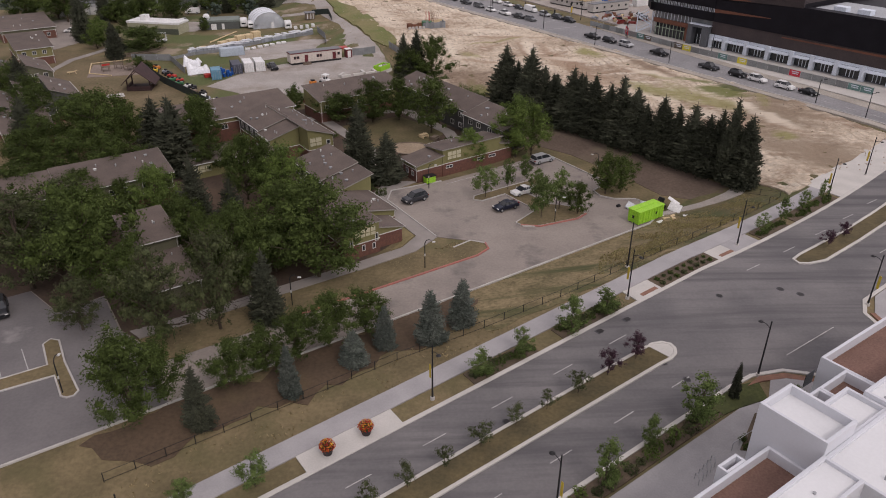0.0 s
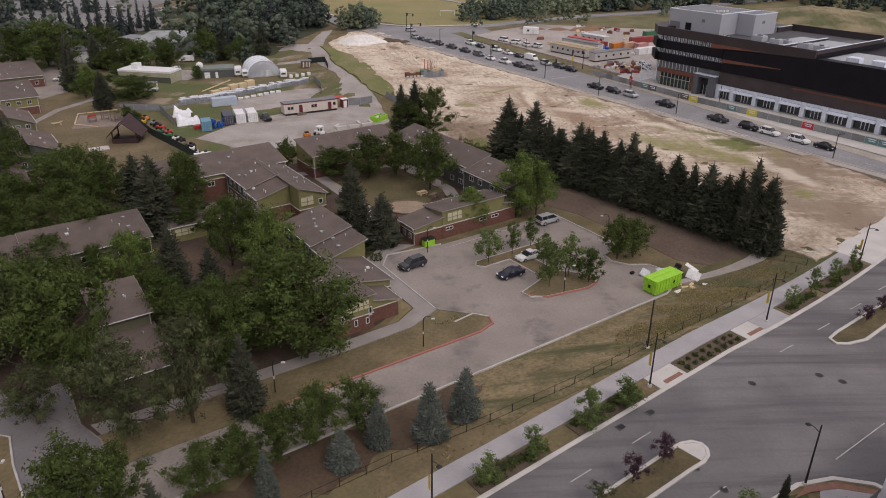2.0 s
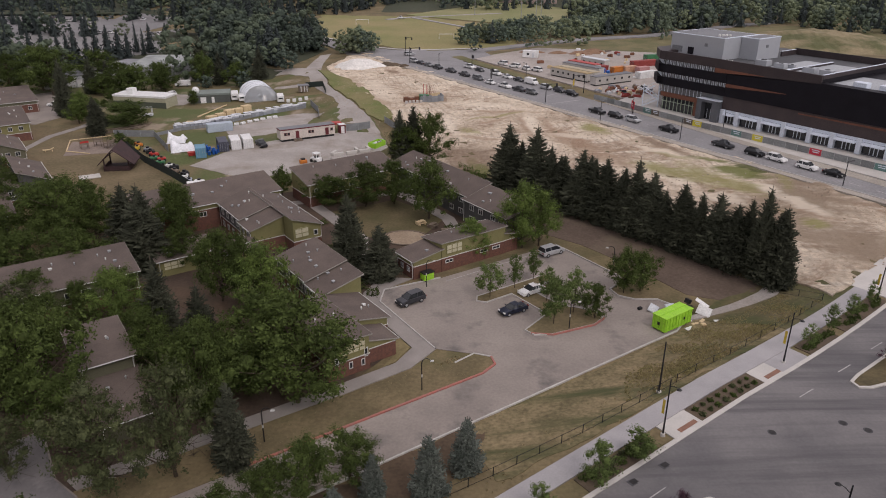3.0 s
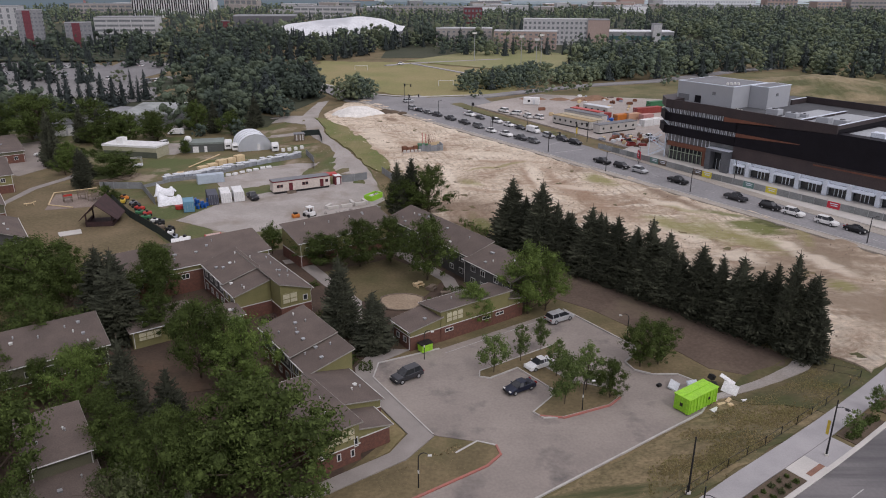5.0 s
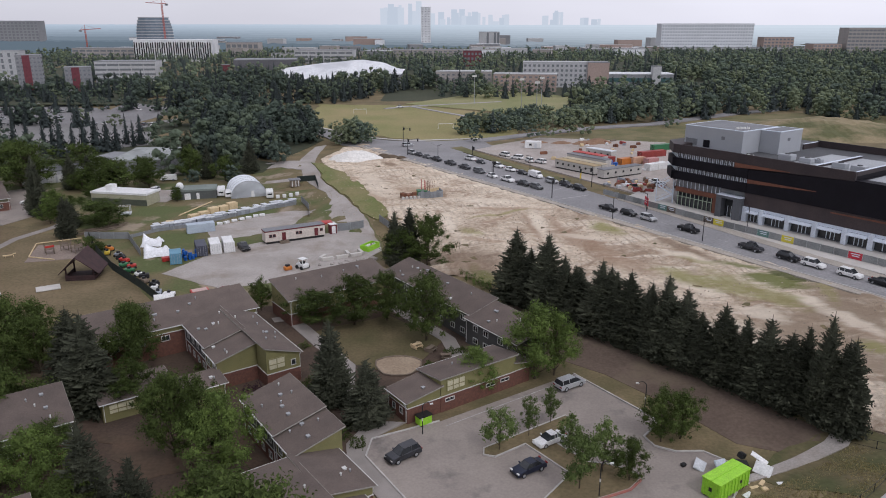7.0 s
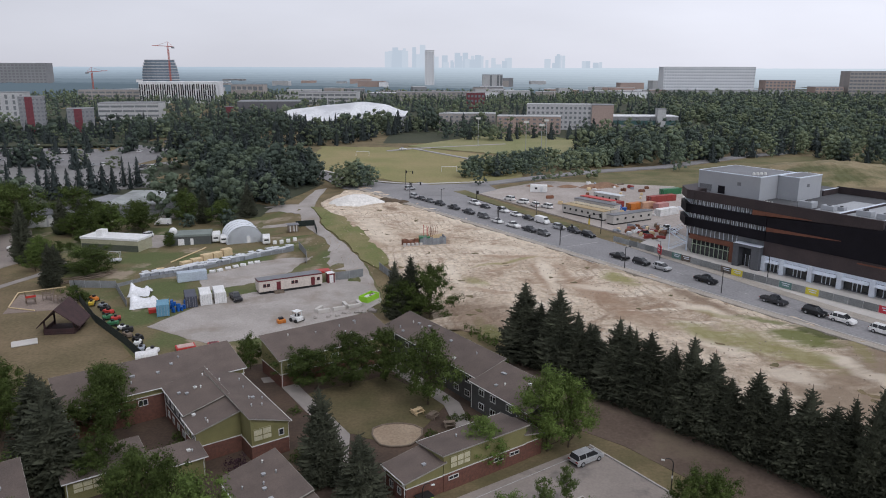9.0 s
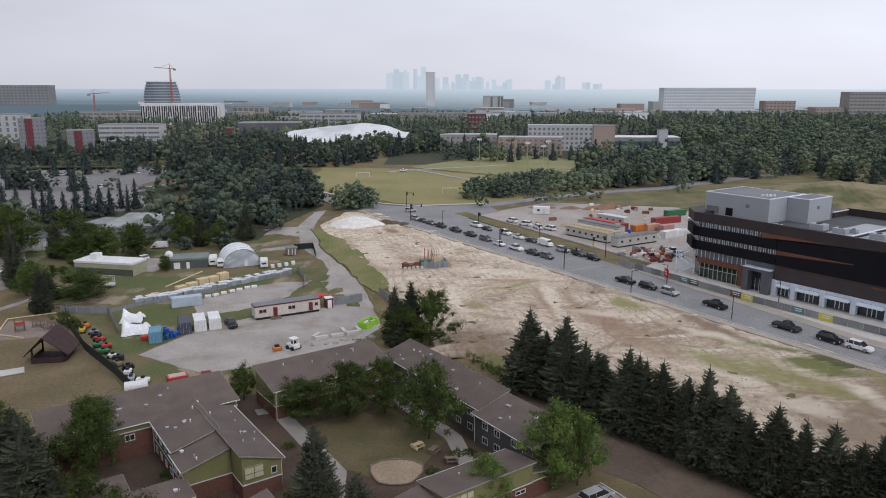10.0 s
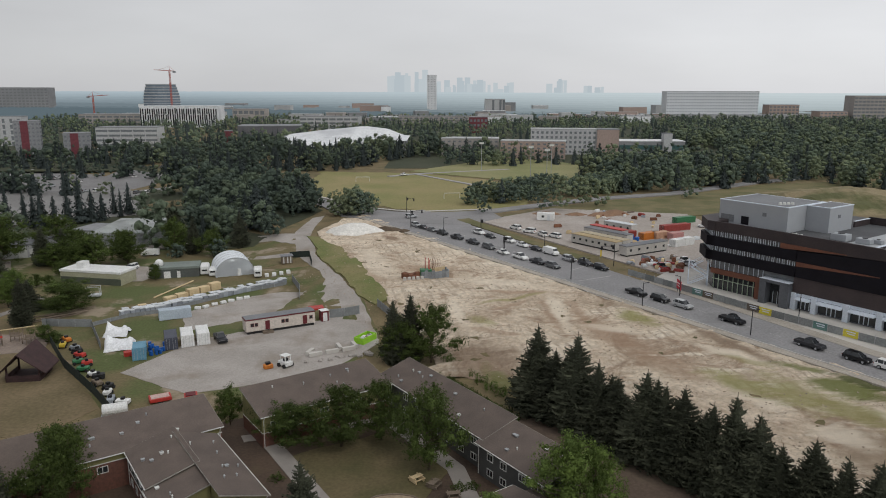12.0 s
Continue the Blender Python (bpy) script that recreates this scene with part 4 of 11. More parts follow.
def window(parent, m, w, h, mullions=1, frame_mat=None):
    """A framed window on a wall; local x across, z up, -y out."""
    bm = bmesh.new()
    t = 0.09
    box(bm, -w / 2, w / 2, -0.08, 0.0, -h / 2, -h / 2 + t)
    box(bm, -w / 2, w / 2, -0.08, 0.0, h / 2 - t, h / 2)
    box(bm, -w / 2, -w / 2 + t, -0.08, 0.0, -h / 2 + t, h / 2 - t)
    box(bm, w / 2 - t, w / 2, -0.08, 0.0, -h / 2 + t, h / 2 - t)
    for i in range(mullions):
        x = -w / 2 + w * (i + 1) / (mullions + 1)
        box(bm, x - 0.035, x + 0.035, -0.07, 0.0, -h / 2 + t, h / 2 - t)
    fr = part("window", bm, frame_mat or WHITE_TRIM, parent, "white-framed window")
    fr.matrix_basis = m
    bm = bmesh.new()
    box(bm, -w / 2 + t, w / 2 - t, -0.03, 0.0, -h / 2 + t, h / 2 - t)
    part("pane", bm, GLASS, fr, "dark glass")
    return fr


def on_side(side, a, b, ln, dp, z):
    """Pose of a point on a wall of a box of size ln x dp: side s-, s+, n-, n+."""
    if side == "n-":
        return pose(a, -0.02, z, 0, 0, 0)
    if side == "n+":
        return pose(a, dp + 0.02, z, 0, 0, 180)
    if side == "s-":
        return pose(-0.02, a, z, 0, 0, -90)
    return pose(ln + 0.02, a, z, 0, 0, 90)


def house(label, s0, s1, n0, n1, lo, hi, high, siding, brick=2.4, wins=(), vents=0, brick_sides=True, trim=True, over=0.35, seed=0, panels=(), group="brown-roofed row houses", gutter=True):
    """A house with one sloping roof; high names the side with the high eave."""
    rnd = random.Random(seed + int(s0 * 7 + n0))
    x, y = W(s0, n0)
    z = min(gz(*W(s, n)) for s in (s0, s1) for n in (n0, n1))
    th = thing("house", x, y, z, STREET, label, "house", group)
    ln, dp = s1 - s0, n1 - n0

    def top(px, py):
        u = {"s+": px / ln, "s-": 1 - px / ln, "n+": py / dp, "n-": 1 - py / dp}[high]
        return lo + (hi - lo) * u

    ring = [(0, 0), (ln, 0), (ln, dp), (0, dp)]
    bm = bmesh.new()
    prism(bm, ring, brick if brick else -0.6, [top(*p) - 0.02 for p in ring])
    part("wall", bm, siding, th)
    if brick:
        bm = bmesh.new()
        prism(bm, [(-0.04, -0.04), (ln + 0.04, -0.04), (ln + 0.04, dp + 0.04), (-0.04, dp + 0.04)], -0.6, [brick] * 4)
        part("brick_base", bm, BRICK, th, "brown-red brick ground storey")
        bm = bmesh.new()
        prism(bm, [(-0.07, -0.07), (ln + 0.07, -0.07), (ln + 0.07, dp + 0.07), (-0.07, dp + 0.07)], brick + 0.003, [brick + 0.12] * 4)
        part("band", bm, WHITE_TRIM if trim else siding, th, "pale trim band above the brick")
    ro = [(-over, -over), (ln + over, -over), (ln + over, dp + over), (-over, dp + over)]
    bm = bmesh.new()
    a = [bm.verts.new((px, py, top(px, py))) for px, py in ro]
    b = [bm.verts.new((px, py, top(px, py) + 0.2)) for px, py in ro]
    bm.faces.new(a[::-1])
    bm.faces.new(b)
    for i in range(4):
        bm.faces.new((a[i], a[(i + 1) % 4], b[(i + 1) % 4], b[i]))
    bmesh.ops.bevel(bm, geom=[e for e in bm.edges if abs(e.verts[0].co.z - e.verts[1].co.z) < 1.9 and e.verts[0] in b and e.verts[1] in b], offset=0.04, segments=1, affect="EDGES")
    roof = part("roof", bm, SHINGLE, th, "brown asphalt shingle roof")
    # rake and eave boards
    if gutter:
        bm = bmesh.new()
        for p, q in zip(ro, ro[1:] + ro[:1]):
            d = Vector((q[0] - p[0], q[1] - p[1])).normalized()
            o = Vector((d.y, -d.x)) * 0.035
            vs = []
            for (px, py), k in ((p, -1), (q, 1)):
                for oz in (0.0, 0.17):
                    for oo in (0.006, 1.0):
                        vs.append(bm.verts.new((px + o.x * oo + d.x * 0.03 * k, py + o.y * oo + d.y * 0.03 * k, top(px, py) + oz)))
            for f in ((0, 2, 3, 1), (4, 5, 7, 6), (0, 1, 5, 4), (2, 6, 7, 3), (1, 3, 7, 5), (0, 4, 6, 2)):
                bm.faces.new([vs[i] for i in f])
        bmesh.ops.recalc_face_normals(bm, faces=bm.faces[:])
        part("fascia", bm, mat_fascia, th, "grey-brown fascia board")
        lowside = {"s+": "s-", "s-": "s+", "n+": "n-", "n-": "n+"}[high]
        corners = {"s-": [(-0.1, 0.2), (-0.1, dp - 0.2)], "s+": [(ln + 0.1, 0.2), (ln + 0.1, dp - 0.2)], "n-": [(0.2, -0.1), (ln - 0.2, -0.1)], "n+": [(0.2, dp + 0.1), (ln - 0.2, dp + 0.1)]}[lowside]
        for px, py in corners:
            bm = bmesh.new()
            out = 0.3
            ox = {"s-": -out, "s+": out}.get(lowside, 0)
            oy = {"n-": -out, "n+": out}.get(lowside, 0)
            tube(bm, [(px + ox, py + oy, lo - 0.05), (px + ox * 0.9, py + oy * 0.9, lo - 0.25), (px, py, lo - 0.6), (px, py, 0.2)], 0.06, seg=5)
            part("downpipe", bm, WHITE_TRIM, th, "white downpipe")
        bm = bmesh.new()
        (ax, ay), (bx, by) = {"s-": (ro[0], ro[3]), "s+": (ro[1], ro[2]), "n-": (ro[0], ro[1]), "n+": (ro[3], ro[2])}[lowside]
        ox = {"s-": -0.1, "s+": 0.1}.get(lowside, 0)
        oy = {"n-": -0.1, "n+": 0.1}.get(lowside, 0)
        tube(bm, [(ax + ox, ay + oy, top(ax, ay) + 0.1), (bx + ox, by + oy, top(bx, by) + 0.1)], 0.065, seg=6)
        part("gutter", bm, WHITE_TRIM, th, "white gutter")
    for _ in range(vents):
        px, py = rnd.uniform(0.12, 0.88) * ln, rnd.uniform(0.12, 0.88) * dp
        bm = bmesh.new()
        zt = top(px, py) + 0.17
        if rnd.random() < 0.6:
            cyl(bm, px, py, zt, zt + 0.35, 0.09, seg=8)
            cyl(bm, px, py, zt + 0.35, zt + 0.47, 0.15, 0.05, seg=8)
        else:
            box(bm, px - 0.2, px + 0.2, py - 0.2, py + 0.2, zt, zt + 0.22)
            box(bm, px - 0.25, px + 0.25, py - 0.25, py + 0.25, zt + 0.22, zt + 0.28)
        part("vent", bm, STEEL if rnd.random() < 0.7 else WHITE_TRIM, th, "small metal roof vent")
    for side, a, zc, w, h, mul in wins:
        window(th, on_side(side, a, 0, ln, dp, zc), w, h, mul)
    for side, a, zc, w, h in panels:
        # a cream panel wall split by slim olive bars
        bm = bmesh.new()
        box(bm, -w / 2, w / 2, -0.05, 0, -h / 2, h / 2)
        pn = part("panel", bm, CREAM, th, "cream infill panel")
        pn.matrix_basis = on_side(side, a, 0, ln, dp, zc)
        k = max(2, int(w / 0.9))
        for i in range(k + 1):
            px = -w / 2 + w * i / k
            bm = bmesh.new()
            box(bm, px - 0.05, px + 0.05, -0.11, -0.052, -h / 2, h / 2)
            part("batten", bm, OLIVE, pn, "olive batten")
        for pz in (-h / 2 + 0.05, -0.1, h / 2 - 0.05):
            bm = bmesh.new()
            box(bm, -w / 2, w / 2, -0.1, -0.055, pz - 0.05, pz + 0.05)
            part("batten", bm, OLIVE, pn, "olive batten")
    return th


mat_fascia = mat("fascia_paint", (0.30, 0.28, 0.25), (0.25, 0.235, 0.21), 0.8, 1.0, 6.0, 0.05)


def row_wins(side, a0, a1, k, zs, w=1.1, h=1.1, mul=1):
    return [(side, a0 + (a1 - a0) * (i + 0.5) / k, z, w, h, mul) for i in range(k) for z in zs]


TH = "two-storey house, brown shingle roof, olive siding over brick"
TG = "two-storey row house, brown shingle roof, dark grey siding"
house(TH, 42.9, 49.5, 96, 106.5, 5.0, 6.6, "s+", GREY_SIDING, 2.4, row_wins("s-", 0.5, 10, 4, (3.7, 1.3)), 7)
house(TH, 43, 49.5, 90.9, 95.96, 4.6, 6.2, "s+", OLIVE, 2.4, row_wins("s-", 0.3, 4.8, 2, (3.5,)), 4)
house("olive and brick end house with cream panelled gable wall", 36.6, 42.6, 76.6, 90.5, 4.6, 5.2, "n-", OLIVE, 2.3, [("n-", 1.2, 2.6, 0.55, 1.2, 0), ("n-", 5.5, 2.75, 0.55, 1.3, 0), ("n-", 3.2, 1.5, 0.55, 1.0, 0), ("n-", 5.0, 1.4, 0.55, 1.0, 0)], 4, panels=[("n-", 3.6, 3.95, 3.6, 1.5)])
house("single-storey olive wing with brown shingle roof", 42.65, 48.6, 82, 90.85, 3.4, 4.7, "s-", OLIVE, 2.2, (), 3)
house("low brick lean-to with brown shingle roof", 42.65, 47.2, 77.6, 81.95, 2.6, 3.7, "s-", OLIVE, 2.2, (), 0)
house("community building wing, olive siding over brick", 62, 67.6, 95.6, 100.6, 3.3, 4.1, "s+", OLIVE, 2.3, [("s-", 3.4, 1.5, 0.9, 1.0, 1), ("s-", 1.5, 1.5, 0.9, 1.0, 1)], 1, group="community building")
house("community hall, olive siding over brick, shallow brown roof", 67.65, 81.5, 95.5, 101, 4.5, 5.2, "n-", OLIVE, 2.4, [("n-", 1.5, 1.75, 1.6, 0.6, 1), ("n-", 9.0, 1.75, 1.7, 0.6, 1), ("n-", 11.8, 1.75, 1.7, 0.6, 1)], 3, panels=[("n-", 2.6, 3.9, 3.2, 1.7)], group="community building")
house("low brick annex of the community hall", 81.55, 84.5, 95.6, 100.5, 3.2, 3.8, "s-", OLIVE, 2.4, (), 0, group="community building")
W4 = [("s-", a, z, 1.3, 1.1, 1) for a in (2.2, 5.2, 9.0, 12.0, 17.0, 20.5, 25.5) for z in (3.8, 1.4)]
house(TG, 86, 91.6, 112.6, 141, 5.0, 6.6, "s+", GREY_SIDING, 0, W4, 9)
house(TG, 85, 91, 99, 112.5, 4.7, 6.3, "s+", GREY_SIDING, 0, [("s-", a, z, 1.3, 1.1, 1) for a in (1.8, 4.2, 8.0, 10.8) for z in (3.6, 1.3)], 6)
house("long two-storey house, brown shingle roof, olive siding", 63, 85, 136.8, 145, 5.0, 6.6, "n+", OLIVE, 2.3, [("n-", a, 3.6, 1.5, 0.8, 1) for a in (2.0, 5.0, 7.6, 10.2, 13.0, 16.0)], 7)
house(TH, 44.2, 50.2, 126, 137, 5.0, 6.6, "s+", GREY_SIDING, 2.4, row_wins("s-", 0.5, 10.5, 4, (3.7, 1.3)), 6)
house(TH, 44.0, 50.2, 120.5, 125.96, 4.6, 6.2, "s+", OLIVE, 2.4, row_wins("s-", 0.3, 5, 2, (3.5, 1.3)), 3)
house("house with brown roof falling to the courtyard, cream panel wall", 50.25, 55.6, 116.5, 135.5, 4.8, 6.6, "s-", OLIVE, 2.3, [("n-", 4.3, 3.4, 0.8, 1.0, 0)], 8, panels=[("n-", 1.6, 3.9, 2.6, 1.8)])
house("long brick house with brown shingle roof", 30, 57, 137.4, 146, 5.0, 6.6, "n+", OLIVE, 4.0, [("n-", a, 3.2, 1.4, 1.0, 1) for a in (3.0, 7.0, 11.0)], 10)
house("low linked house, flat brown roof, cream panels", 27.6, 37.4, 120.2, 126, 2.9, 3.4, "n+", OLIVE, 0, (), 4, panels=[("n-", 2.6, 1.9, 3.4, 1.5)])
house("low linked house with brown roof beside shrubs", 37.6, 43.9, 116.8, 121, 2.9, 3.3, "n+", OLIVE, 0, (), 2)
house("long two-storey house, brown roof, grey-green siding", 5.7, 23.2, 114, 122.2, 5.0, 6.6, "n+", GREEN_GREY, 2.2, [("n-", a, 3.6, 1.4, 1.0, 1) for a in (1.8, 4.2, 7.6, 9.9, 13.0)], 9)
house("long house end, brown roof and grey-green siding", -14, 5.6, 114.5, 122.2, 4.8, 6.4, "n+", GREEN_GREY, 2.2, [("n-", a, 3.6, 1.4, 1.0, 1) for a in (3, 7, 11, 16)], 6)
house("brown-roofed house among tall trees", 10.2, 16.4, 88.9, 97.4, 5.2, 6.4, "n+", GREEN_GREY, 2.2, (), 3)
house("low brown-roofed wing among tall trees", 10.1, 16.3, 79.5, 88.85, 2.6, 3.3, "n+", GREEN_GREY, 0, (), 3)
for i in range(4):
    a = -3.5 + 5.9 * i
    house("narrow stepped row house with sloping brown roof", a, a + 5.85, 166 + 1.8 * i, 181 + 1.8 * i, 4.2 + 0.25 * i, 6.6 + 0.25 * i, "s-", GREY_SIDING, 2.2, row_wins("n-", 0.5, 5.2, 2, (3.6, 1.3)), 3, seed=i, group="stepped row houses")
for i in range(3):
    a = 3 + 5.4 * i
    house("narrow stepped row house with grey-green siding", a, a + 5.35, 198 + 2.2 * i, 212 + 2.2 * i, 4.2, 6.4, "s-", GREEN_GREY, 2.2, row_wins("n-", 0.5, 4.8, 2, (3.6, 1.3)), 2, seed=i + 9, group="stepped row houses")
house("brown-roofed row house with cream panels", 2, 11, 152.5, 163, 4.8, 6.4, "n+", OLIVE, 2.2, (), 4, panels=[("n-", 4.5, 3.4, 4.0, 1.4)])
house("brown-roofed row house by the footpath", 14.5, 24, 230, 246, 4.8, 6.4, "n+", OLIVE, 2.2, row_wins("n-", 0.6, 8.5, 3, (3.6,)), 4)
house("low brick house by the parking bay", 15, 31, 267, 290, 3.6, 4.6, "n+", GREEN_GREY, 2.6, row_wins("n-", 0.6, 15, 5, (1.5,)), 5)
house("brown-roofed row house beyond the trees", -12, 2, 202, 214, 4.8, 6.4, "n+", GREEN_GREY, 2.2, row_wins("n-", 0.6, 13, 5, (3.6,)), 5)


# ---- trees ----
def leaf(bm, c, out, size, rnd):
    """A small folded clump of leaves: two triangles on a bent quad."""
    n = (out * 0.75 + Vector((rnd.gauss(0, 0.5), rnd.gauss(0, 0.5), rnd.gauss(0.22, 0.42)))).normalized()
    a = n.orthogonal().normalized()
    a.rotate(Matrix.Rotation(rnd.uniform(0, math.tau), 3, n))
    b = n.cross(a)
    l, w = size * rnd.uniform(0.6, 1.5), size * rnd.uniform(0.35, 0.85)
    vs = [bm.verts.new(c + a * l * u + b * w * v + n * h) for u, v, h in ((-0.5, 0.1, -0.1 * size), (0.05, -0.5, 0.08 * size), (0.55, -0.05, -0.12 * size), (-0.05, 0.5, 0.06 * size))]
    bm.faces.new(vs)


def lump(bm, c, r, flat, rnd):
    """The dense heart of a clump of foliage: a small uneven solid."""
    geo = bmesh.ops.create_icosphere(bm, subdivisions=1, radius=1.0)
    for v in geo["verts"]:
        k = r * rnd.uniform(0.75, 1.15)
        v.co = c + Vector((v.co.x * k, v.co.y * k, v.co.z * k * flat))


def broadleaf(seed, hgt, rad, clumps, leaves, size, trunk=0.25, base=0.2, open_=0.0, bare=0.0, heart=0.5, fat=1.0):
    """Meshes of a broadleaf tree: trunk with limbs, egg-shaped crown of ragged leafy sprays with gaps."""
    rnd = random.Random(seed)
    wood = bmesh.new()
    tr = trunk
    sway = Vector((rnd.uniform(-0.05, 0.05) * hgt, rnd.uniform(-0.05, 0.05) * hgt, 0))
    tube(wood, [(0, 0, -0.3), (sway.x * 0.3, sway.y * 0.3, hgt * base), (sway.x, sway.y, hgt * 0.6), (sway.x * 1.1, sway.y * 1.1, hgt * 0.9)], tr, tr * 0.25, 7)
    crown = bmesh.new()
    twist, lean = rnd.uniform(0, math.tau), rnd.uniform(0, math.tau)
    for i in range(clumps):
        u = (i + 0.5) / clumps
        a = i * 2.399 + twist + rnd.uniform(-0.5, 0.5)
        # uneven sides: the crown swells and shrinks round the trunk
        swell = 1 + 0.2 * math.sin(2 * a + lean) + 0.16 * math.sin(3 * a + seed) + 0.1 * math.sin(5 * a + 9 * u)
        prof = math.sin(math.pi * (0.17 + 0.76 * u)) ** 0.75
        lob = rad * fat * rnd.choice((0.15, 0.19, 0.24, 0.31)) * rnd.uniform(0.85, 1.15) * (0.65 + 0.35 * prof)
        rr = max(0.0, rad * prof * swell - lob * 0.5) * (rnd.uniform(0.68, 1.2) if i % 4 else rnd.uniform(0.0, 0.5))
        zz = base + (1 - base) * (0.1 + 0.82 * u) + rnd.uniform(-0.06, 0.06)
        c = Vector((sway.x * zz + rr * math.cos(a), sway.y * zz + rr * math.sin(a), hgt * zz))
        start = Vector((sway.x * zz * 0.6, sway.y * zz * 0.6, hgt * max(base * 0.85, zz - 0.22)))
        if i % 2 == 0:
            tube(wood, [start, start.lerp(c, 0.5) + Vector((0, 0, -0.02 * hgt)), c], tr * 0.35, tr * 0.08, 4)
        if rnd.random() < bare:
            for _ in range(7):
                d = Vector((rnd.gauss(0, 1), rnd.gauss(0, 1), rnd.gauss(0.5, 0.6))).normalized()
                tube(wood, [c, c + d * lob * 1.1, c + d * lob * 2.2 + Vector((rnd.gauss(0, 0.3), rnd.gauss(0, 0.3), 0))], tr * 0.1, tr * 0.03, 3)
            continue
        if rnd.random() < open_:
            lob *= 0.65
        flat = rnd.uniform(0.6, 0.95)
        lump(crown, c, lob * heart, flat, rnd)
        # each spray is drawn out along its limb and thins towards the tips
        limb = (c - start).normalized()
        for _ in range(int(leaves * (lob / (rad * fat * 0.26)) ** 1.6)):
            d = Vector((rnd.gauss(0, 1), rnd.gauss(0, 1), rnd.gauss(0.15, 0.9))).normalized()
            r = lob * (0.35 + 0.95 * rnd.random() ** 0.9)
            p = c + Vector((d.x * r, d.y * r, d.z * r * flat)) + limb * max(0.0, d.dot(limb)) * r * 0.45
            leaf(crown, p, d, size, rnd)
    return wood, crown


def conifer(seed, hgt, rad, whorls, arms, base=0.06, ragged=0.25, trunk=None):
    """Meshes of a spruce: trunk, and boughs all the way up, each with drooping side twigs."""
    rnd = random.Random(seed)
    wood = bmesh.new()
    tr = trunk or hgt * 0.014 + 0.04
    tube(wood, [(0, 0, -0.3), (0, 0, hgt * 0.5), (0, 0, hgt * 0.97)], tr, tr * 0.12, 6)
    crown = bmesh.new()
    # the dense dark core of twigs
    ring = None
    for j in range(15):
        q = j / 14
        row = [crown.verts.new((math.cos(k * math.tau / 9) * r, math.sin(k * math.tau / 9) * r, hgt * (base + (0.93 - base) * q) - 0.3 * r)) for k in range(9) for r in (rad * 0.62 * (1 - q) ** 0.8 * rnd.uniform(0.7, 1.15) + 0.03,)]
        if ring:
            for k in range(9):
                crown.faces.new((ring[k], ring[(k + 1) % 9], row[(k + 1) % 9], row[k]))
        ring = row
    total = int(whorls * arms * 1.1)
    lean = rnd.uniform(0, math.tau)
    for i in range(total):
        u = 1 - math.sqrt(1 - 0.995 * (i + rnd.random()) / total)
        ang = i * 2.399 + rnd.uniform(-0.5, 0.5)
        z = hgt * (base + (0.985 - base) * u)
        side = 1 + 0.12 * math.sin(ang * 2 + lean) + 0.1 * math.sin(u * 23 + ang)
        reach = rad * (1 - u) ** 0.74 * (0.8 + 0.2 * min(1, u * 7)) * side + 0.035 * rad
        L = reach * rnd.uniform(1 - ragged * 1.5, 1 + ragged * 0.5)
        d = Vector((math.cos(ang), math.sin(ang), 0))
        sd = Vector((-d.y, d.x, 0))
        lift = 0.45 - 0.8 * (1 - u)
        pts = [Vector((0, 0, z)) + d * L * q + Vector((0, 0, L * (lift * q + 0.3 * q * q) * 0.6)) for q in (0.05, 0.4, 0.75, 1.0)]
        wd = L * rnd.uniform(0.08, 0.14) + 0.05
        ws = (0.35, 1.0, 0.75, 0.06)
        sp = [crown.verts.new(p + Vector((0, 0, 0.03 * L))) for p in pts]
        for sg in (-1, 1):
            ed = [crown.verts.new(p + sd * sg * wd * q * rnd.uniform(0.5, 1.4) - Vector((0, 0, wd * q * rnd.uniform(0.4, 1.1)))) for p, q in zip(pts, ws)]
            for a in range(3):
                f = (sp[a], sp[a + 1], ed[a + 1], ed[a]) if sg > 0 else (sp[a], ed[a], ed[a + 1], sp[a + 1])
                crown.faces.new(f)
        for q in range(8):
            c = pts[rnd.randint(1, 3)].lerp(pts[rnd.randint(2, 3)], rnd.random()) + sd * rnd.uniform(-1, 1) * wd * 1.5
            leaf(crown, c + Vector((0, 0, rnd.uniform(-0.2, 0.08) * L)), d + Vector((0, 0, 0.5)), 0.12 + 0.085 * L, rnd)
    return wood, crown


MODELS = {}


def tree_model(key, maker, leafmat):
    """One tree at the origin for each kind, whose meshes the planted trees share."""
    wood, crown = maker()
    w = bpy.data.meshes.new("trunk")
    wood.to_mesh(w)
    wood.free()
    w.materials.append(BARK)
    c = bpy.data.meshes.new("crown")
    crown.to_mesh(c)
    crown.free()
    c.materials.append(leafmat)
    for p in w.polygons:
        p.use_smooth = True
    MODELS.setdefault(key, []).append((w, c))


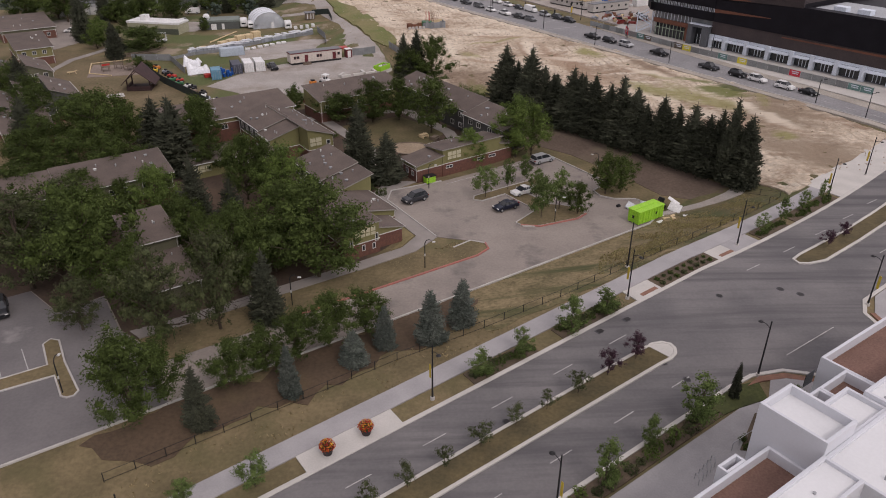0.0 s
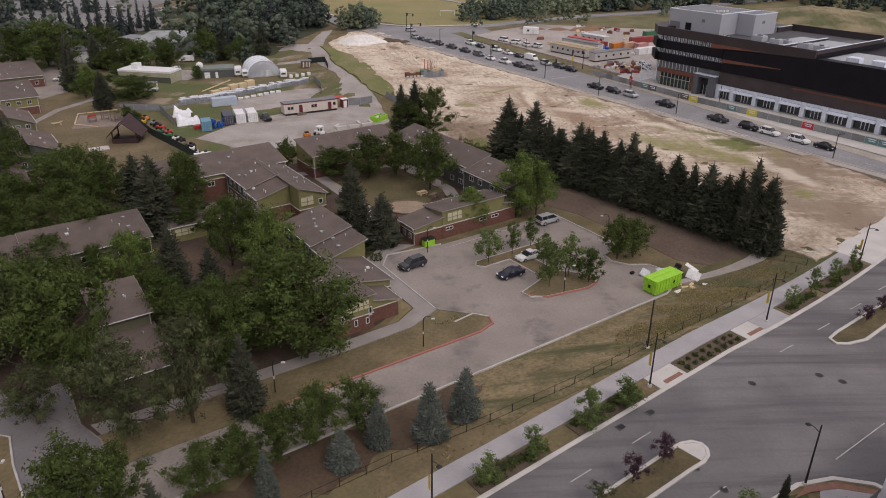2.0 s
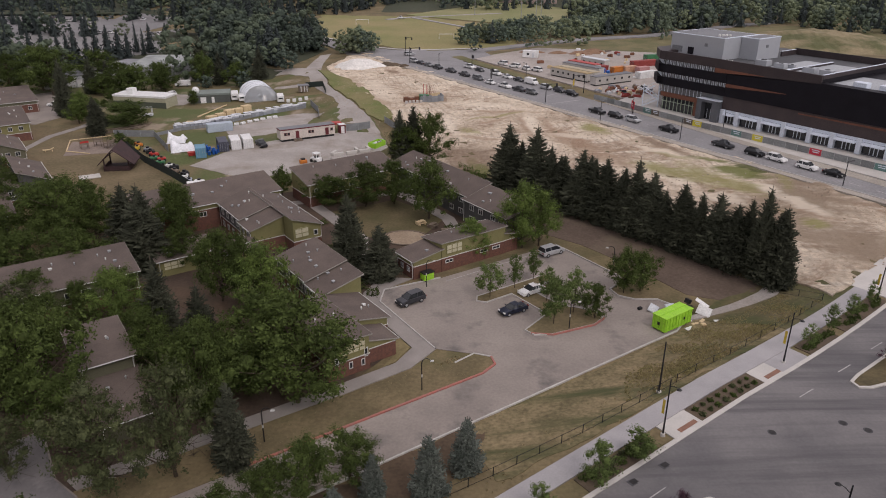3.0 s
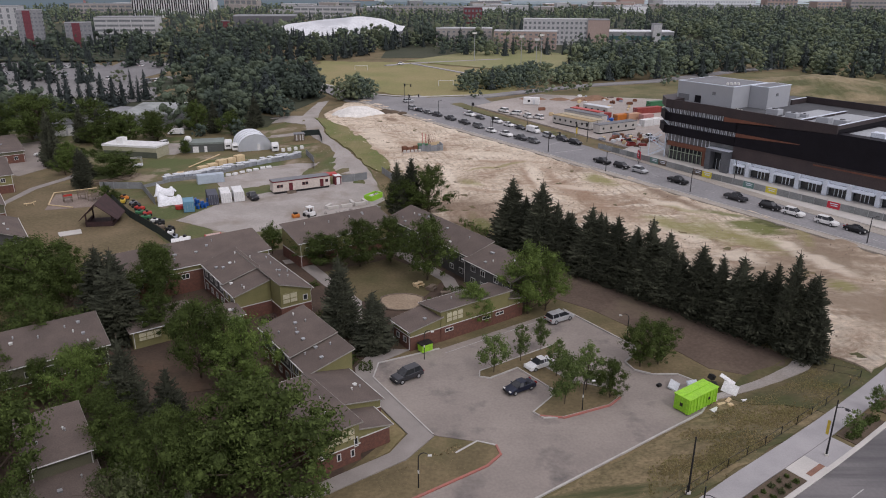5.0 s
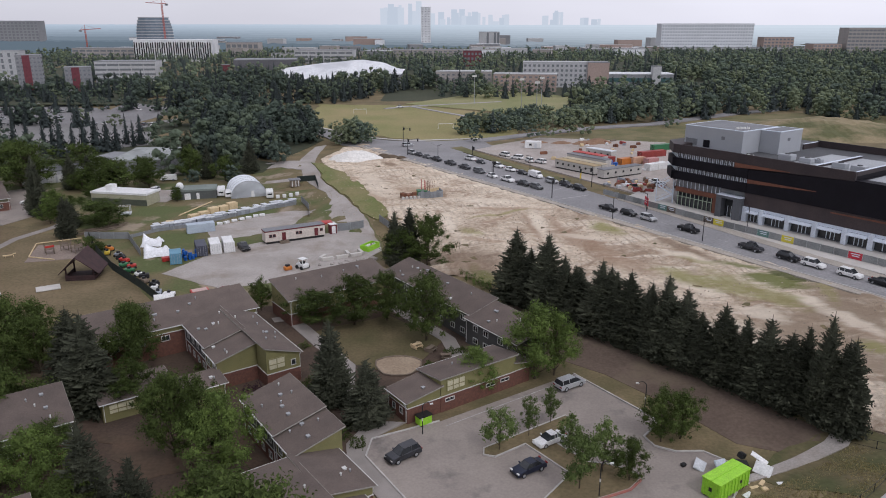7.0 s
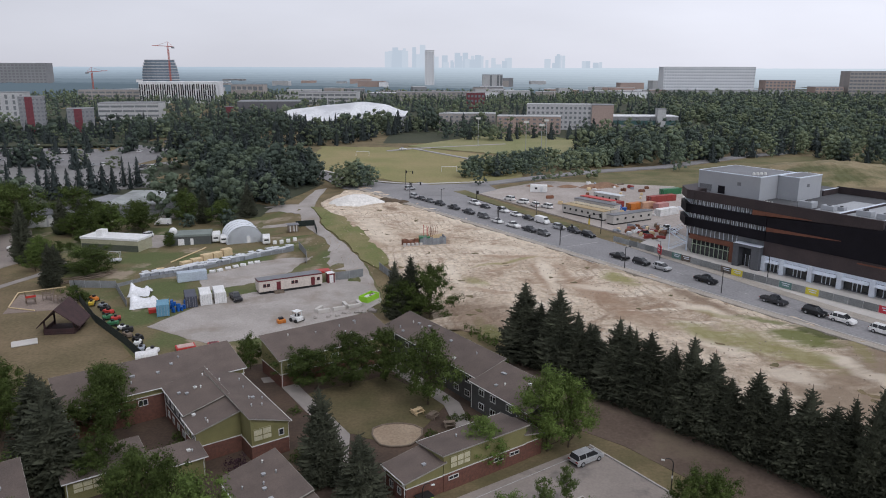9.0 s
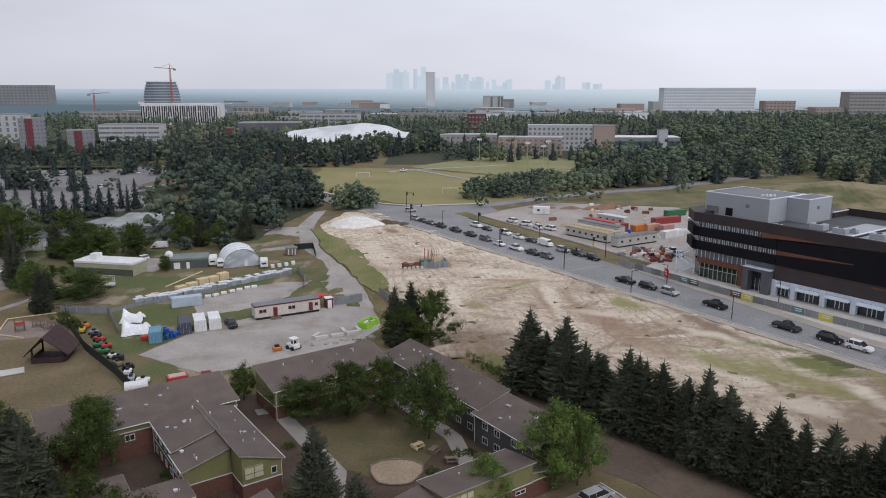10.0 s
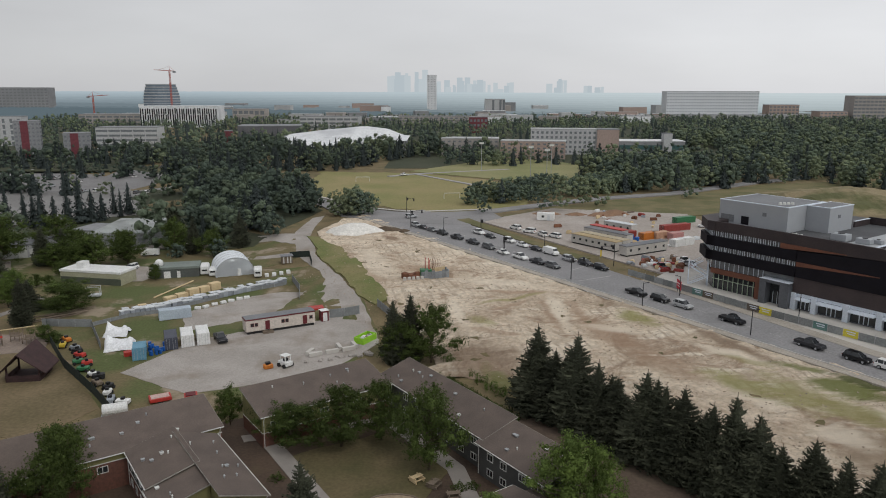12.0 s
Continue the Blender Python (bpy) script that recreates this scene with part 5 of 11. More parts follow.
for sd in range(5):
    tree_model("D", lambda: broadleaf(10 + sd, 10, 4.0, 92, 150, 0.27, 0.22, 0.08, 0.3), LEAF)
for sd in range(2):
    tree_model("G", lambda: broadleaf(30 + sd, 10, 4.0, 84, 125, 0.26, 0.26, 0.1, 0.45, 0.1), LEAF_GREY)
for sd in range(3):
    tree_model("L", lambda: broadleaf(40 + sd, 10, 3.6, 84, 150, 0.26, 0.2, 0.08, 0.25), LEAF_LIGHT)
for sd in range(3):
    tree_model("Y", lambda: broadleaf(50 + sd, 6, 1.65, 30, 105, 0.22, 0.08, 0.14, 0.15, 0.0, 0.55, 1.35), LEAF_YOUNG)
    tree_model("V", lambda: broadleaf(60 + sd, 4, 1.2, 28, 120, 0.14, 0.06, 0.02, 0.15, 0.0, 0.55, 1.4), LEAF_YOUNG)
    tree_model("M", lambda: broadleaf(70 + sd, 3, 0.9, 22, 60, 0.14, 0.04, 0.26, 0.3, 0.0, 0.45, 1.35), LEAF_GREY)
    tree_model("P", lambda: broadleaf(80 + sd, 3.6, 1.1, 24, 85, 0.15, 0.05, 0.16, 0.15, 0.0, 0.55, 1.4), LEAF_PURPLE)
for sd in range(5):
    tree_model("S", lambda: conifer(90 + sd, 14, 3.0, 46, 14, 0.03, 0.36), NEEDLE)
for sd in range(3):
    tree_model("B", lambda: conifer(100 + sd, 7, 1.8, 34, 14, 0.02, 0.22), NEEDLE_BLUE)
TREE_LABELS = {
    "D": ("broad green deciduous tree with full crown", "tree"), "G": ("tall poplar, grey-green crown with bare dead twigs", "tree"),
    "L": ("leafy tree with bright light green crown", "tree"), "Y": ("young light green tree in the parking lot", "tree"),
    "V": ("small bushy green street tree", "tree"), "M": ("thin young tree with sparse grey-green leaves on the median", "tree"),
    "P": ("small purple-leaved tree on the median", "tree"), "S": ("tall dark green spruce", "spruce"), "B": ("blue-grey spruce on the dry grass bank", "spruce"),
    "R": ("tall dark spruce in a dense row", "spruce"), "C": ("narrow dark green conifer by the pavement", "conifer"), "Q": ("dark broadleaf tree in the housing yard", "tree"), "K": ("green shrub-like tree in a row by the drive", "tree")}
TREE_BASE = {"D": (10, 4.0), "G": (10, 4.0), "L": (10, 3.6), "Y": (5.4, 1.85), "V": (4, 1.2), "M": (3, 0.9), "P": (3.6, 1.1), "S": (14, 3.0), "B": (7, 1.8)}
TREE_GROUPS = {"R": "row of dark spruces", "Y": "young trees in the parking lot", "M": "trees on the median", "P": "trees on the median", "K": "row of trees by the drive"}
count = {}


def plant(kind, x, y, hgt, rad):
    """A tree of that kind, height and crown radius."""
    model = {"R": "S", "C": "S", "K": "D", "Q": "D"}.get(kind, kind)
    i = count.get(model, 0)
    count[model] = i + 1
    w, c = MODELS[model][i % len(MODELS[model])]
    bh, br = TREE_BASE[model]
    label, cat = TREE_LABELS[kind]
    if kind == "R":
        hgt *= (1.0, 0.86, 1.08, 0.93, 0.8, 1.04, 0.9)[i % 7]
        rad *= (0.95, 1.1, 0.9, 1.05, 1.15)[i % 5]
    th = thing("tree", x, y, gz(x, y), (i * 137.5) % 360, label, cat, TREE_GROUPS.get(kind, ""))
    tk = new("trunk", w)
    cr = new("crown", c)
    for o in (tk, cr):
        o.parent = th
        o.scale = (rad / br, rad / br, hgt / bh)
    return th


TREES = (
    "S -9.3 183.7 13.9 3.1|S -5.9 184.6 14.7 3.4|D -1.9 183.2 12.2 4.7|D -7.6 183.7 9.1 4.5|L 15.6 127.3 12.3 4.5|L 18.8 128.4 11.4 2.8|L 6.8 123.2 7.3 3.0|D -1.6 141.7 12.9 4.5|D -9 150.7 10.3 3.5"
    "|D -15 148.7 10.1 4.3|D -22.7 149.3 6.9 4.4|D -33.8 156 6.5 2.3|D -70.6 131.9 12.1 5.6|D -51.5 139.1 8.4 3.7|G -56.2 76 14.3 6.2|D -53.5 81.5 10.8 5.2|D -32.3 49.5 11.1 3.9|D -30.4 52.8 8.1 2.6"
    "|D -74.2 134.3 10.8 5.6|D -76.6 123 10.3 3.9|S -56 127 13.1 4.4|D -66.7 137.8 9.3 3.6|D -70.5 102.2 8.2 4.3|D -48.2 130.1 10.4 3.5|D -62 84 12 5.5|G -60 94 9 4.5|C -25.1 48.6 8.7 1.7"
    "|K -23.1 55 6.5 2.4|K -20.1 57.7 6.2 2.5|K -16.9 60.2 6.6 2.5|K -13.3 62.5 7.8 2.9|K -9.1 65.8 6.3 2.8|B -16.5 53.7 7.2 1.5|B -9.9 59.1 5.1 1.9|B -6.4 62.4 6.4 1.6|B -0.8 62.8 8.0 2.0"
    "|B 3.1 66.4 7.2 1.9|Y 8.4 107.2 6 2|Y 12.6 110.5 5.7 1.4|Y 16.1 113.8 5.5 1.3|Y 17.2 98.8 7.6 2.1|Y 17.2 106.1 5.5 1.9|Y 20.7 102.3 7.1 2.2|K 23.6 100.4 6.1 1.9|D 30.1 109.2 7.9 2.4"
    "|D 32.9 109.8 7.2 2.6|P 23 57.5 3.8 1.1|P 19.2 54.9 3.7 1.2|M 15.4 52.1 3.2 1.17|M 11.7 49.7 2.9 0.91|M 8.2 47.5 2.8 0.91|M 4.4 44.8 3.2 1.17|M 0.7 42.2 2.9 0.91|M -2.8 39.8 3.2 0.91"
    "|M -6.5 37.3 3.5 1.04|P 57.1 83 2.7 1|P 61 86.1 2.5 1|V -17.6 40.7 4.4 1.49|V -23.7 38.6 3.7 1.26|V 5 55.7 3.8 1.38|V 10.1 59.2 3.9 1.38|V 16.4 63.4 5.4 1.72|V 21.2 66.6 4.0 1.61"
    "|V 49.1 87.5 3.4 1.03|V 53.9 91.8 4.1 1.03|V 58.6 95.2 3.8 0.92|V 63.9 99.6 3.9 0.92|V 15.7 39 6.1 1.38|V 21.1 43.9 4.3 0.92|V 26.7 46.8 6.4 2.30|C 31.9 50.7 5 0.7|R 20.8 156.6 12.5 3.3"
    "|R 25.9 150 12 3.3|R 30.8 143.6 12.8 3.3|R 35.5 137.4 12 3.2|R 40 131.4 11.8 3.2|R 44.6 125 11.4 3.1|R 48.2 120.6 12 3.1|R 51.6 115.8 12.4 3|R 55 112 13.5 2.8|R 16 160.6 15.6 3.9"
    "|R 18.5 157.2 14.6 3.9|R 21.2 153.7 15.3 3.8|R 23.8 150.2 14.2 3.7|R 26.1 147.2 14.8 3.7|R 29.1 143.2 13.8 3.7|R 31 140.6 14.8 3.6|R 32.8 138.3 13.9 3.6|R 35.4 134.8 15.2 3.6|R 37.2 132.3 14.3 3.5"
    "|R 39.2 129.7 13.8 3.5|R 41 127.3 13.6 3.4|R 43.3 124.3 12.7 3.4|R 45.5 121.4 13.7 3.4|R 47.5 118.6 13.4 3.4|R 49.5 116 14.1 3.4|R 52.4 112.1 15.3 3.3|R 54.3 109.5 15 3.3|R 53.8 111.5 12 3.1"
    "|S -49.5 118.6 15.9 4.6|D -33.4 106.1 12.3 3.9|L -25.3 100.6 12 3.9|D -29.6 106.3 11.2 3.4|L -45 95 11.5 3.2|D -39.2 90.5 8.5 3.0|D -47.5 103.5 7 2.8|S -31 88.5 12.5 3.0|D -36.4 85.5 9 3.3|D -29 83.5 10 3.4|D -53 91 9 3.4|D -60 101 8 3.6|S -37.8 92.4 14.5 3.2|D -51.9 99 7.1 2.4"
    "|D -22.5 86 11.5 4.9|D -49.4 134 10.7 3.6|D -67.4 126.8 13.9 4.9|D -63.1 129.8 10.4 3.5|S -15.1 119.7 14.3 3.2|S -9.5 114.2 10.5 3.4|D -17 79.3 15 6.4|D -27 74.5 13.5 4.0|G -27.6 66.2 14.3 3.8"
    "|G -34.1 64.3 13 4.4|D -47.3 75.4 16.4 6.0|D -32.3 81 9.3 3.3|D -23.5 81 8.9 3.5|D -57 88.8 9 3.4|D -40 70 10.5 3.2|G -45 66 8 3.2"
    "|S -22 68.5 11 2.6|D -58 112 10 4.2|D -43 118 8 3.0|D -66 112 10 4.4|D -74 112 11 4.6|S -82 128 13 3.6|D -86 138 11 4.4|D -92 150 10 4.2|S -98 158 14 3.4"
    "|D -104 165 10 4.5|Q -142 269.2 17 7"
    "|Q -150 262 15 6|D -85.7 196.8 3.5 2.0|D -82.3 194.7 2.7 1.6|S -91.7 292.7 17.5 3.8|S -68.8 291.4 13.4 3.0"
    ""
    "|S -119.6 271.6 11.5 3.1|Q -105.8 261.5 11.4 5.8|Q -101.2 273.4 10.3 4.6|S -115.6 230.4 19 3.5|L -106.7 224 9 3.8|S -100.5 217.9 8.6 3.0|D -110.8 239.8 3.9 1.6|D -109.2 242.9 2.8 1.4|D -110.2 252.9 4.6 2.7|Q -94.5 223 6.7 5.6|Q -81.3 247.6 5 2.0|Q -113 268 11 5.4|Q -108.5 264 9 5|Q -97.5 267.5 10 5.2|Q -135.4 262.6 17 8|S -96 207 12 3|Q -90 217 7 5|S -123 266 13 3.4|L -107.5 221 7 3.2|Q -117.5 262 8 4|D -88 283 12 4.6|S -82 283 13 2.8|D -75 279.5 9 4|D -128 285 13 6"
)
for row in TREES.split("|"):
    k, *v = row.split()
    plant(k, *[float(q) for q in v])


# distant woods: one object of many small trees
ICO = [(0, 0, -1), (0.72, -0.53, -0.45), (-0.28, -0.85, -0.45), (-0.89, 0, -0.45), (-0.28, 0.85, -0.45), (0.72, 0.53, -0.45), (0.28, -0.85, 0.45), (-0.72, -0.53, 0.45), (-0.72, 0.53, 0.45), (0.28, 0.85, 0.45), (0.89, 0, 0.45), (0, 0, 1)]
ICO_F = [(0, 1, 2), (1, 0, 5), (0, 2, 3), (0, 3, 4), (0, 4, 5), (1, 5, 10), (2, 1, 6), (3, 2, 7), (4, 3, 8), (5, 4, 9), (1, 10, 6), (2, 6, 7), (3, 7, 8), (4, 8, 9), (5, 9, 10), (6, 10, 11), (7, 6, 11), (8, 7, 11), (9, 8, 11), (10, 9, 11)]


def wood_stuff(name, label, rings, spacing, hlo, hhi, conif, leafmats, seed, most=150, full=330, spots="", clear=()):
    """Trees scattered inside xy rings, joined into one mesh."""
    rnd = random.Random(seed)
    verts, faces, mats = [], [], []
    gauss, uni = rnd.gauss, rnd.uniform

    def spray(cx, cy, cz, nx, ny, nz, sz, mi):
        nx, ny, nz = nx + gauss(0, 0.2), ny + gauss(0, 0.2), nz + gauss(0.1, 0.2)
        n = Vector((nx, ny, nz)).normalized()
        t1 = n.orthogonal().normalized()
        t1.rotate(Matrix.Rotation(uni(0, math.tau), 3, n))
        t2 = n.cross(t1)
        c = Vector((cx, cy, cz))
        b = len(verts)
        verts.extend([tuple(c + t1 * sz * 0.55 - n * sz * 0.14), tuple(c + t2 * sz * 0.42), tuple(c - t1 * sz * 0.55 - n * sz * 0.14), tuple(c - t2 * sz * 0.42 + n * sz * 0.1)])
        faces.append((b, b + 1, b + 2, b + 3))
        mats.append(mi)

    def heart(cx, cy, cz, r, rz, mi):
        b = len(verts)
        for x, y, z in ICO:
            k = uni(0.8, 1.15)
            verts.append((cx + x * r * k, cy + y * r * k, cz + z * rz * k))
        for f in ICO_F:
            faces.append((b + f[0], b + f[1], b + f[2]))
            mats.append(mi)

    todo = []
    for ring in rings:
        xs, ys = [p[0] for p in ring], [p[1] for p in ring]
        area = abs(sum(a[0] * b[1] - b[0] * a[1] for a, b in zip(ring, ring[1:] + ring[:1]))) / 2
        made, want, tries = 0, int(area / spacing ** 2), 0
        while made < want and tries < want * 12:
            tries += 1
            px, py = uni(min(xs), max(xs)), uni(min(ys), max(ys))
            if in_ring(px, py, ring) and not any(in_ring(px, py, c) for c in clear):
                made += 1
                todo.append((px, py, uni(hlo, hhi), rnd.random() < conif, 0.0))
    for row in spots.split("|") if spots else ():
        k, *v = row.split()
        px, py, h, r = [float(q) for q in v]
        todo.append((px, py, h, k == "S", r))
    for _ in (0,):
        for px, py, h, con, given in todo:
            g = gz(px, py)
            far = math.hypot(px, py - 40)
            detail = int(min(most, max(28, most * (full / far) ** 1.5)))
            mi = 0 if con else 1 + int(rnd.random() * (len(leafmats) - 1))
            if con:
                r = given or h * uni(0.22, 0.33)
                b = len(verts)
                verts.append((px, py, g + h * 0.97))
                for k in range(7):
                    a = k * math.tau / 7
                    q = r * uni(0.4, 0.65)
                    verts.append((px + q * math.cos(a), py + q * math.sin(a), g + h * 0.04))
                for k in range(7):
                    faces.append((b, b + 1 + k, b + 1 + (k + 1) % 7))
                    mats.append(mi)
                for q in range(detail):
                    u = (q + rnd.random()) / detail
                    a = uni(0, math.tau)
                    rr = r * (1 - u) ** 0.8 * uni(0.5, 1.15) * (1 + 0.15 * math.sin(u * 25 + a))
                    spray(px + rr * math.cos(a), py + rr * math.sin(a), g + h * (0.05 + 0.93 * u), math.cos(a), math.sin(a), 0.7, r * (0.16 + 0.42 * (1 - u)) * uni(0.7, 1.2), mi)
            else:
                r = given or h * uni(0.32, 0.52)
                lobes = max(5, min(26, detail // 7))
                turn, tall = uni(0, math.tau), uni(0.8, 1.1)
                for w in range(lobes):
                    a = w * 2.4 + turn + uni(-0.5, 0.5)
                    v = (w + 0.5) / lobes
                    prof = math.sin(math.pi * (0.16 + 0.76 * v)) ** 0.7
                    small = 1.0 if lobes > 8 else 1.5
                    lr = r * uni(0.17, 0.36) * small
                    off = max(0.0, r * prof * uni(0.75, 1.2) - lr * 0.6) * (1.0 if w % 4 else 0.3)
                    lx, ly, lz = px + off * math.cos(a), py + off * math.sin(a), g + h * tall * (0.14 + 0.78 * v) + uni(-0.05, 0.05) * h
                    heart(lx, ly, lz, lr * 0.7, lr * 0.6, mi)
                    for q in range(detail // lobes + 1):
                        d = Vector((gauss(0, 1), gauss(0, 1), gauss(0.3, 0.8))).normalized()
                        k = lr * uni(0.55, 1.3)
                        spray(lx + d.x * k, ly + d.y * k, lz + d.z * k * 0.85, d.x, d.y, d.z + 0.2, lr * uni(0.32, 0.7), mi)
    me = bpy.data.meshes.new(name)
    me.from_pydata(verts, [], faces)
    for m in leafmats:
        me.materials.append(m)
    me.polygons.foreach_set("material_index", mats)
    ob = new(name, me)
    return tagged(ob, label, "woods", "", "stuff")


# ---- street furniture ----
def street_lamp(x, y, hgt=7.2, toward=(0.572, -0.82), banner=True, rz=None):
    th = thing("street_lamp", x, y, gz(x, y) + 0.1, 0, "black steel street lamp on a concrete footing" + (" with a yellow banner" if banner else ""), "street lamp", "street lamps")
    bm = bmesh.new()
    cyl(bm, 0, 0, -0.2, 0.25, 0.28, 0.24, 12)
    part("footing", bm, PALE_CONCRETE, th)
    bm = bmesh.new()
    cyl(bm, 0, 0, 0.25, 1.1, 0.12, 0.11, 10)
    cyl(bm, 0, 0, 1.1, hgt, 0.10, 0.07, 10)
    part("pole", bm, BLACK_METAL, th)
    dx, dy = toward
    bm = bmesh.new()
    tube(bm, [(0, 0, hgt - 0.9), (dx * 0.5, dy * 0.5, hgt - 0.62), (dx * 1.0, dy * 1.0, hgt - 0.55)], 0.045, 0.035, 6)
    part("arm", bm, BLACK_METAL, th)
    bm = bmesh.new()
    cyl(bm, 0, 0, 0, 0.16, 0.3, 0.12, 10)
    hd = part("head", bm, BLACK_METAL, th)
    hd.matrix_basis = pose(dx * 1.15, dy * 1.15, hgt - 0.68)
    if banner:
        bm = bmesh.new()
        box(bm, -0.16, 0.16, -0.012, 0.012, 2.6, 4.4)
        bn = part("banner", bm, mat_yellow, th, "yellow banner")
        bn.matrix_basis = pose(-dx * 0.42, -dy * 0.42, 0, 0, 0, math.degrees(math.atan2(dy, dx)))
    return th


mat_yellow = mat("yellow_banner", (0.55, 0.42, 0.05), (0.45, 0.33, 0.05), 0.7, 1.0, 6.0, 0.0)
for s, n in ((29.4, 43.1), (60.4, 43.2), (83.6, 43.2), (110.5, 43.1 + bend(110)), (126, 43.1 + bend(126)), (-3, 43.1)):
    street_lamp(*W(s, n), banner=s > 25)
for s, n in ((60.1, 23.8), (83.2, 23.8), (29.5, 23.5)):
    street_lamp(*W(s, n), toward=(-0.572, 0.82), banner=s != 60.1)
x, y = W(66.3, 48.6)
tp = thing("utility_pole", x, y, gz(x, y), 0, "bare black steel pole on the grass bank", "pole")
bm = bmesh.new()
cyl(bm, 0, 0, -0.3, 7.0, 0.12, 0.08, 10)
part("pole", bm, BLACK_METAL, tp)
bm = bmesh.new()
cyl(bm, 0, 0, -0.3, 0.2, 0.3, 0.3, 10)
part("footing", bm, PALE_CONCRETE, tp)


def lot_lamp(x, y, hgt=4.6, a=0.0):
    th = thing("lot_lamp", x, y, gz(x, y), a, "black hooked parking lot lamp with white band", "street lamp", "hooked lamps")
    bm = bmesh.new()
    pts = [(0, 0, -0.2), (0, 0, hgt - 0.9)] + [(0.6 - 0.6 * math.cos(t), 0, hgt - 0.9 + 0.7 * math.sin(t)) for t in (0.5, 1.0, 1.57, 2.1, 2.6)]
    tube(bm, pts, 0.075, 0.045, 7)
    part("pole", bm, BLACK_METAL, th)
    bm = bmesh.new()
    cyl(bm, 0, 0, hgt * 0.42, hgt * 0.5, 0.095, 0.095, 8)
    part("band", bm, WHITE_TRIM, th, "white reflective band")
    bm = bmesh.new()
    box(bm, 1.05, 1.5, -0.12, 0.12, hgt - 0.62, hgt - 0.5)
    part("lamp_head", bm, WHITE_TRIM, th, "pale lamp head")
    return th


for x, y, a in ((-1.9, 81.9, 0), (-1.7, 111.2, 20), (19.3, 97.4, 10), (30, 116.8, 160), (-19.5, 71.8, 0), (-41.9, 53.6, 90)):
    lot_lamp(x, y, 5.0, a)

# flower planters on the pavement pad
FLOWER = [mat("red_flowers", (0.36, 0.025, 0.02), (0.26, 0.018, 0.02), 0.7, 6.0, 20.0, 0.0), mat("orange_flowers", (0.5, 0.11, 0.015), (0.42, 0.08, 0.015), 0.7, 6.0, 20.0, 0.0), mat("yellow_flowers", (0.6, 0.36, 0.03), (0.5, 0.28, 0.03), 0.7, 6.0, 20.0, 0.0)]


def planter(x, y, seed):
    rnd = random.Random(seed)
    th = thing("flower_planter", x, y, gz(x, y) + 0.17, 0, "dark round planter full of red, orange and yellow flowers", "planter", "flower planters")
    bm = bmesh.new()
    cyl(bm, 0, 0, 0, 0.7, 0.45, 0.62, 16)
    cyl(bm, 0, 0, 0.7, 0.78, 0.67, 0.67, 16)
    part("pot", bm, mat_pot, th)
    bm = bmesh.new()
    for _ in range(420):
        d = Vector((rnd.gauss(0, 1), rnd.gauss(0, 1), abs(rnd.gauss(0.3, 0.8)))).normalized()
        leaf(bm, Vector((0, 0, 0.85)) + Vector((d.x * 0.75, d.y * 0.75, d.z * 0.72)) * rnd.uniform(0.6, 1.0), d, 0.16, rnd)
    part("foliage", bm, LEAF, th)
    for i, fm in enumerate(FLOWER):
        bm = bmesh.new()
        for _ in range(150):
            d = Vector((rnd.gauss(0, 1), rnd.gauss(0, 1), abs(rnd.gauss(0.3, 0.8)))).normalized()
            if i == 2 and d.z < 0.5:
                continue
            leaf(bm, Vector((0, 0, 0.88)) + Vector((d.x * 0.82, d.y * 0.82, d.z * 0.85)) * rnd.uniform(0.9, 1.06), d, 0.17, rnd)
        part("blossom", bm, fm, th)


mat_pot = mat("dark_planter", (0.05, 0.04, 0.04), (0.035, 0.03, 0.03), 0.7, 2.0, 9.0, 0.1)
planter(*W(16.4, 42.9), 1)
planter(*W(20.9, 42.9), 2)


# ---- vehicles ----
PAINT = {}


def paint(name, c, rough=0.28, metal=0.2):
    if name not in PAINT:
        PAINT[name] = mat("car_paint_" + name, c, tuple(v * 0.92 for v in c), rough, 0.8, 6.0, 0.0, metal=metal, spec=0.5)
    return PAINT[name]


COL = {"black": (0.012, 0.013, 0.016), "dark": (0.04, 0.042, 0.048), "grey": (0.13, 0.135, 0.14), "silver": (0.42, 0.43, 0.44), "white": (0.72, 0.72, 0.71), "red": (0.3, 0.02, 0.02), "green": (0.12, 0.16, 0.1), "navy": (0.015, 0.02, 0.04), "blue": (0.05, 0.1, 0.25)}
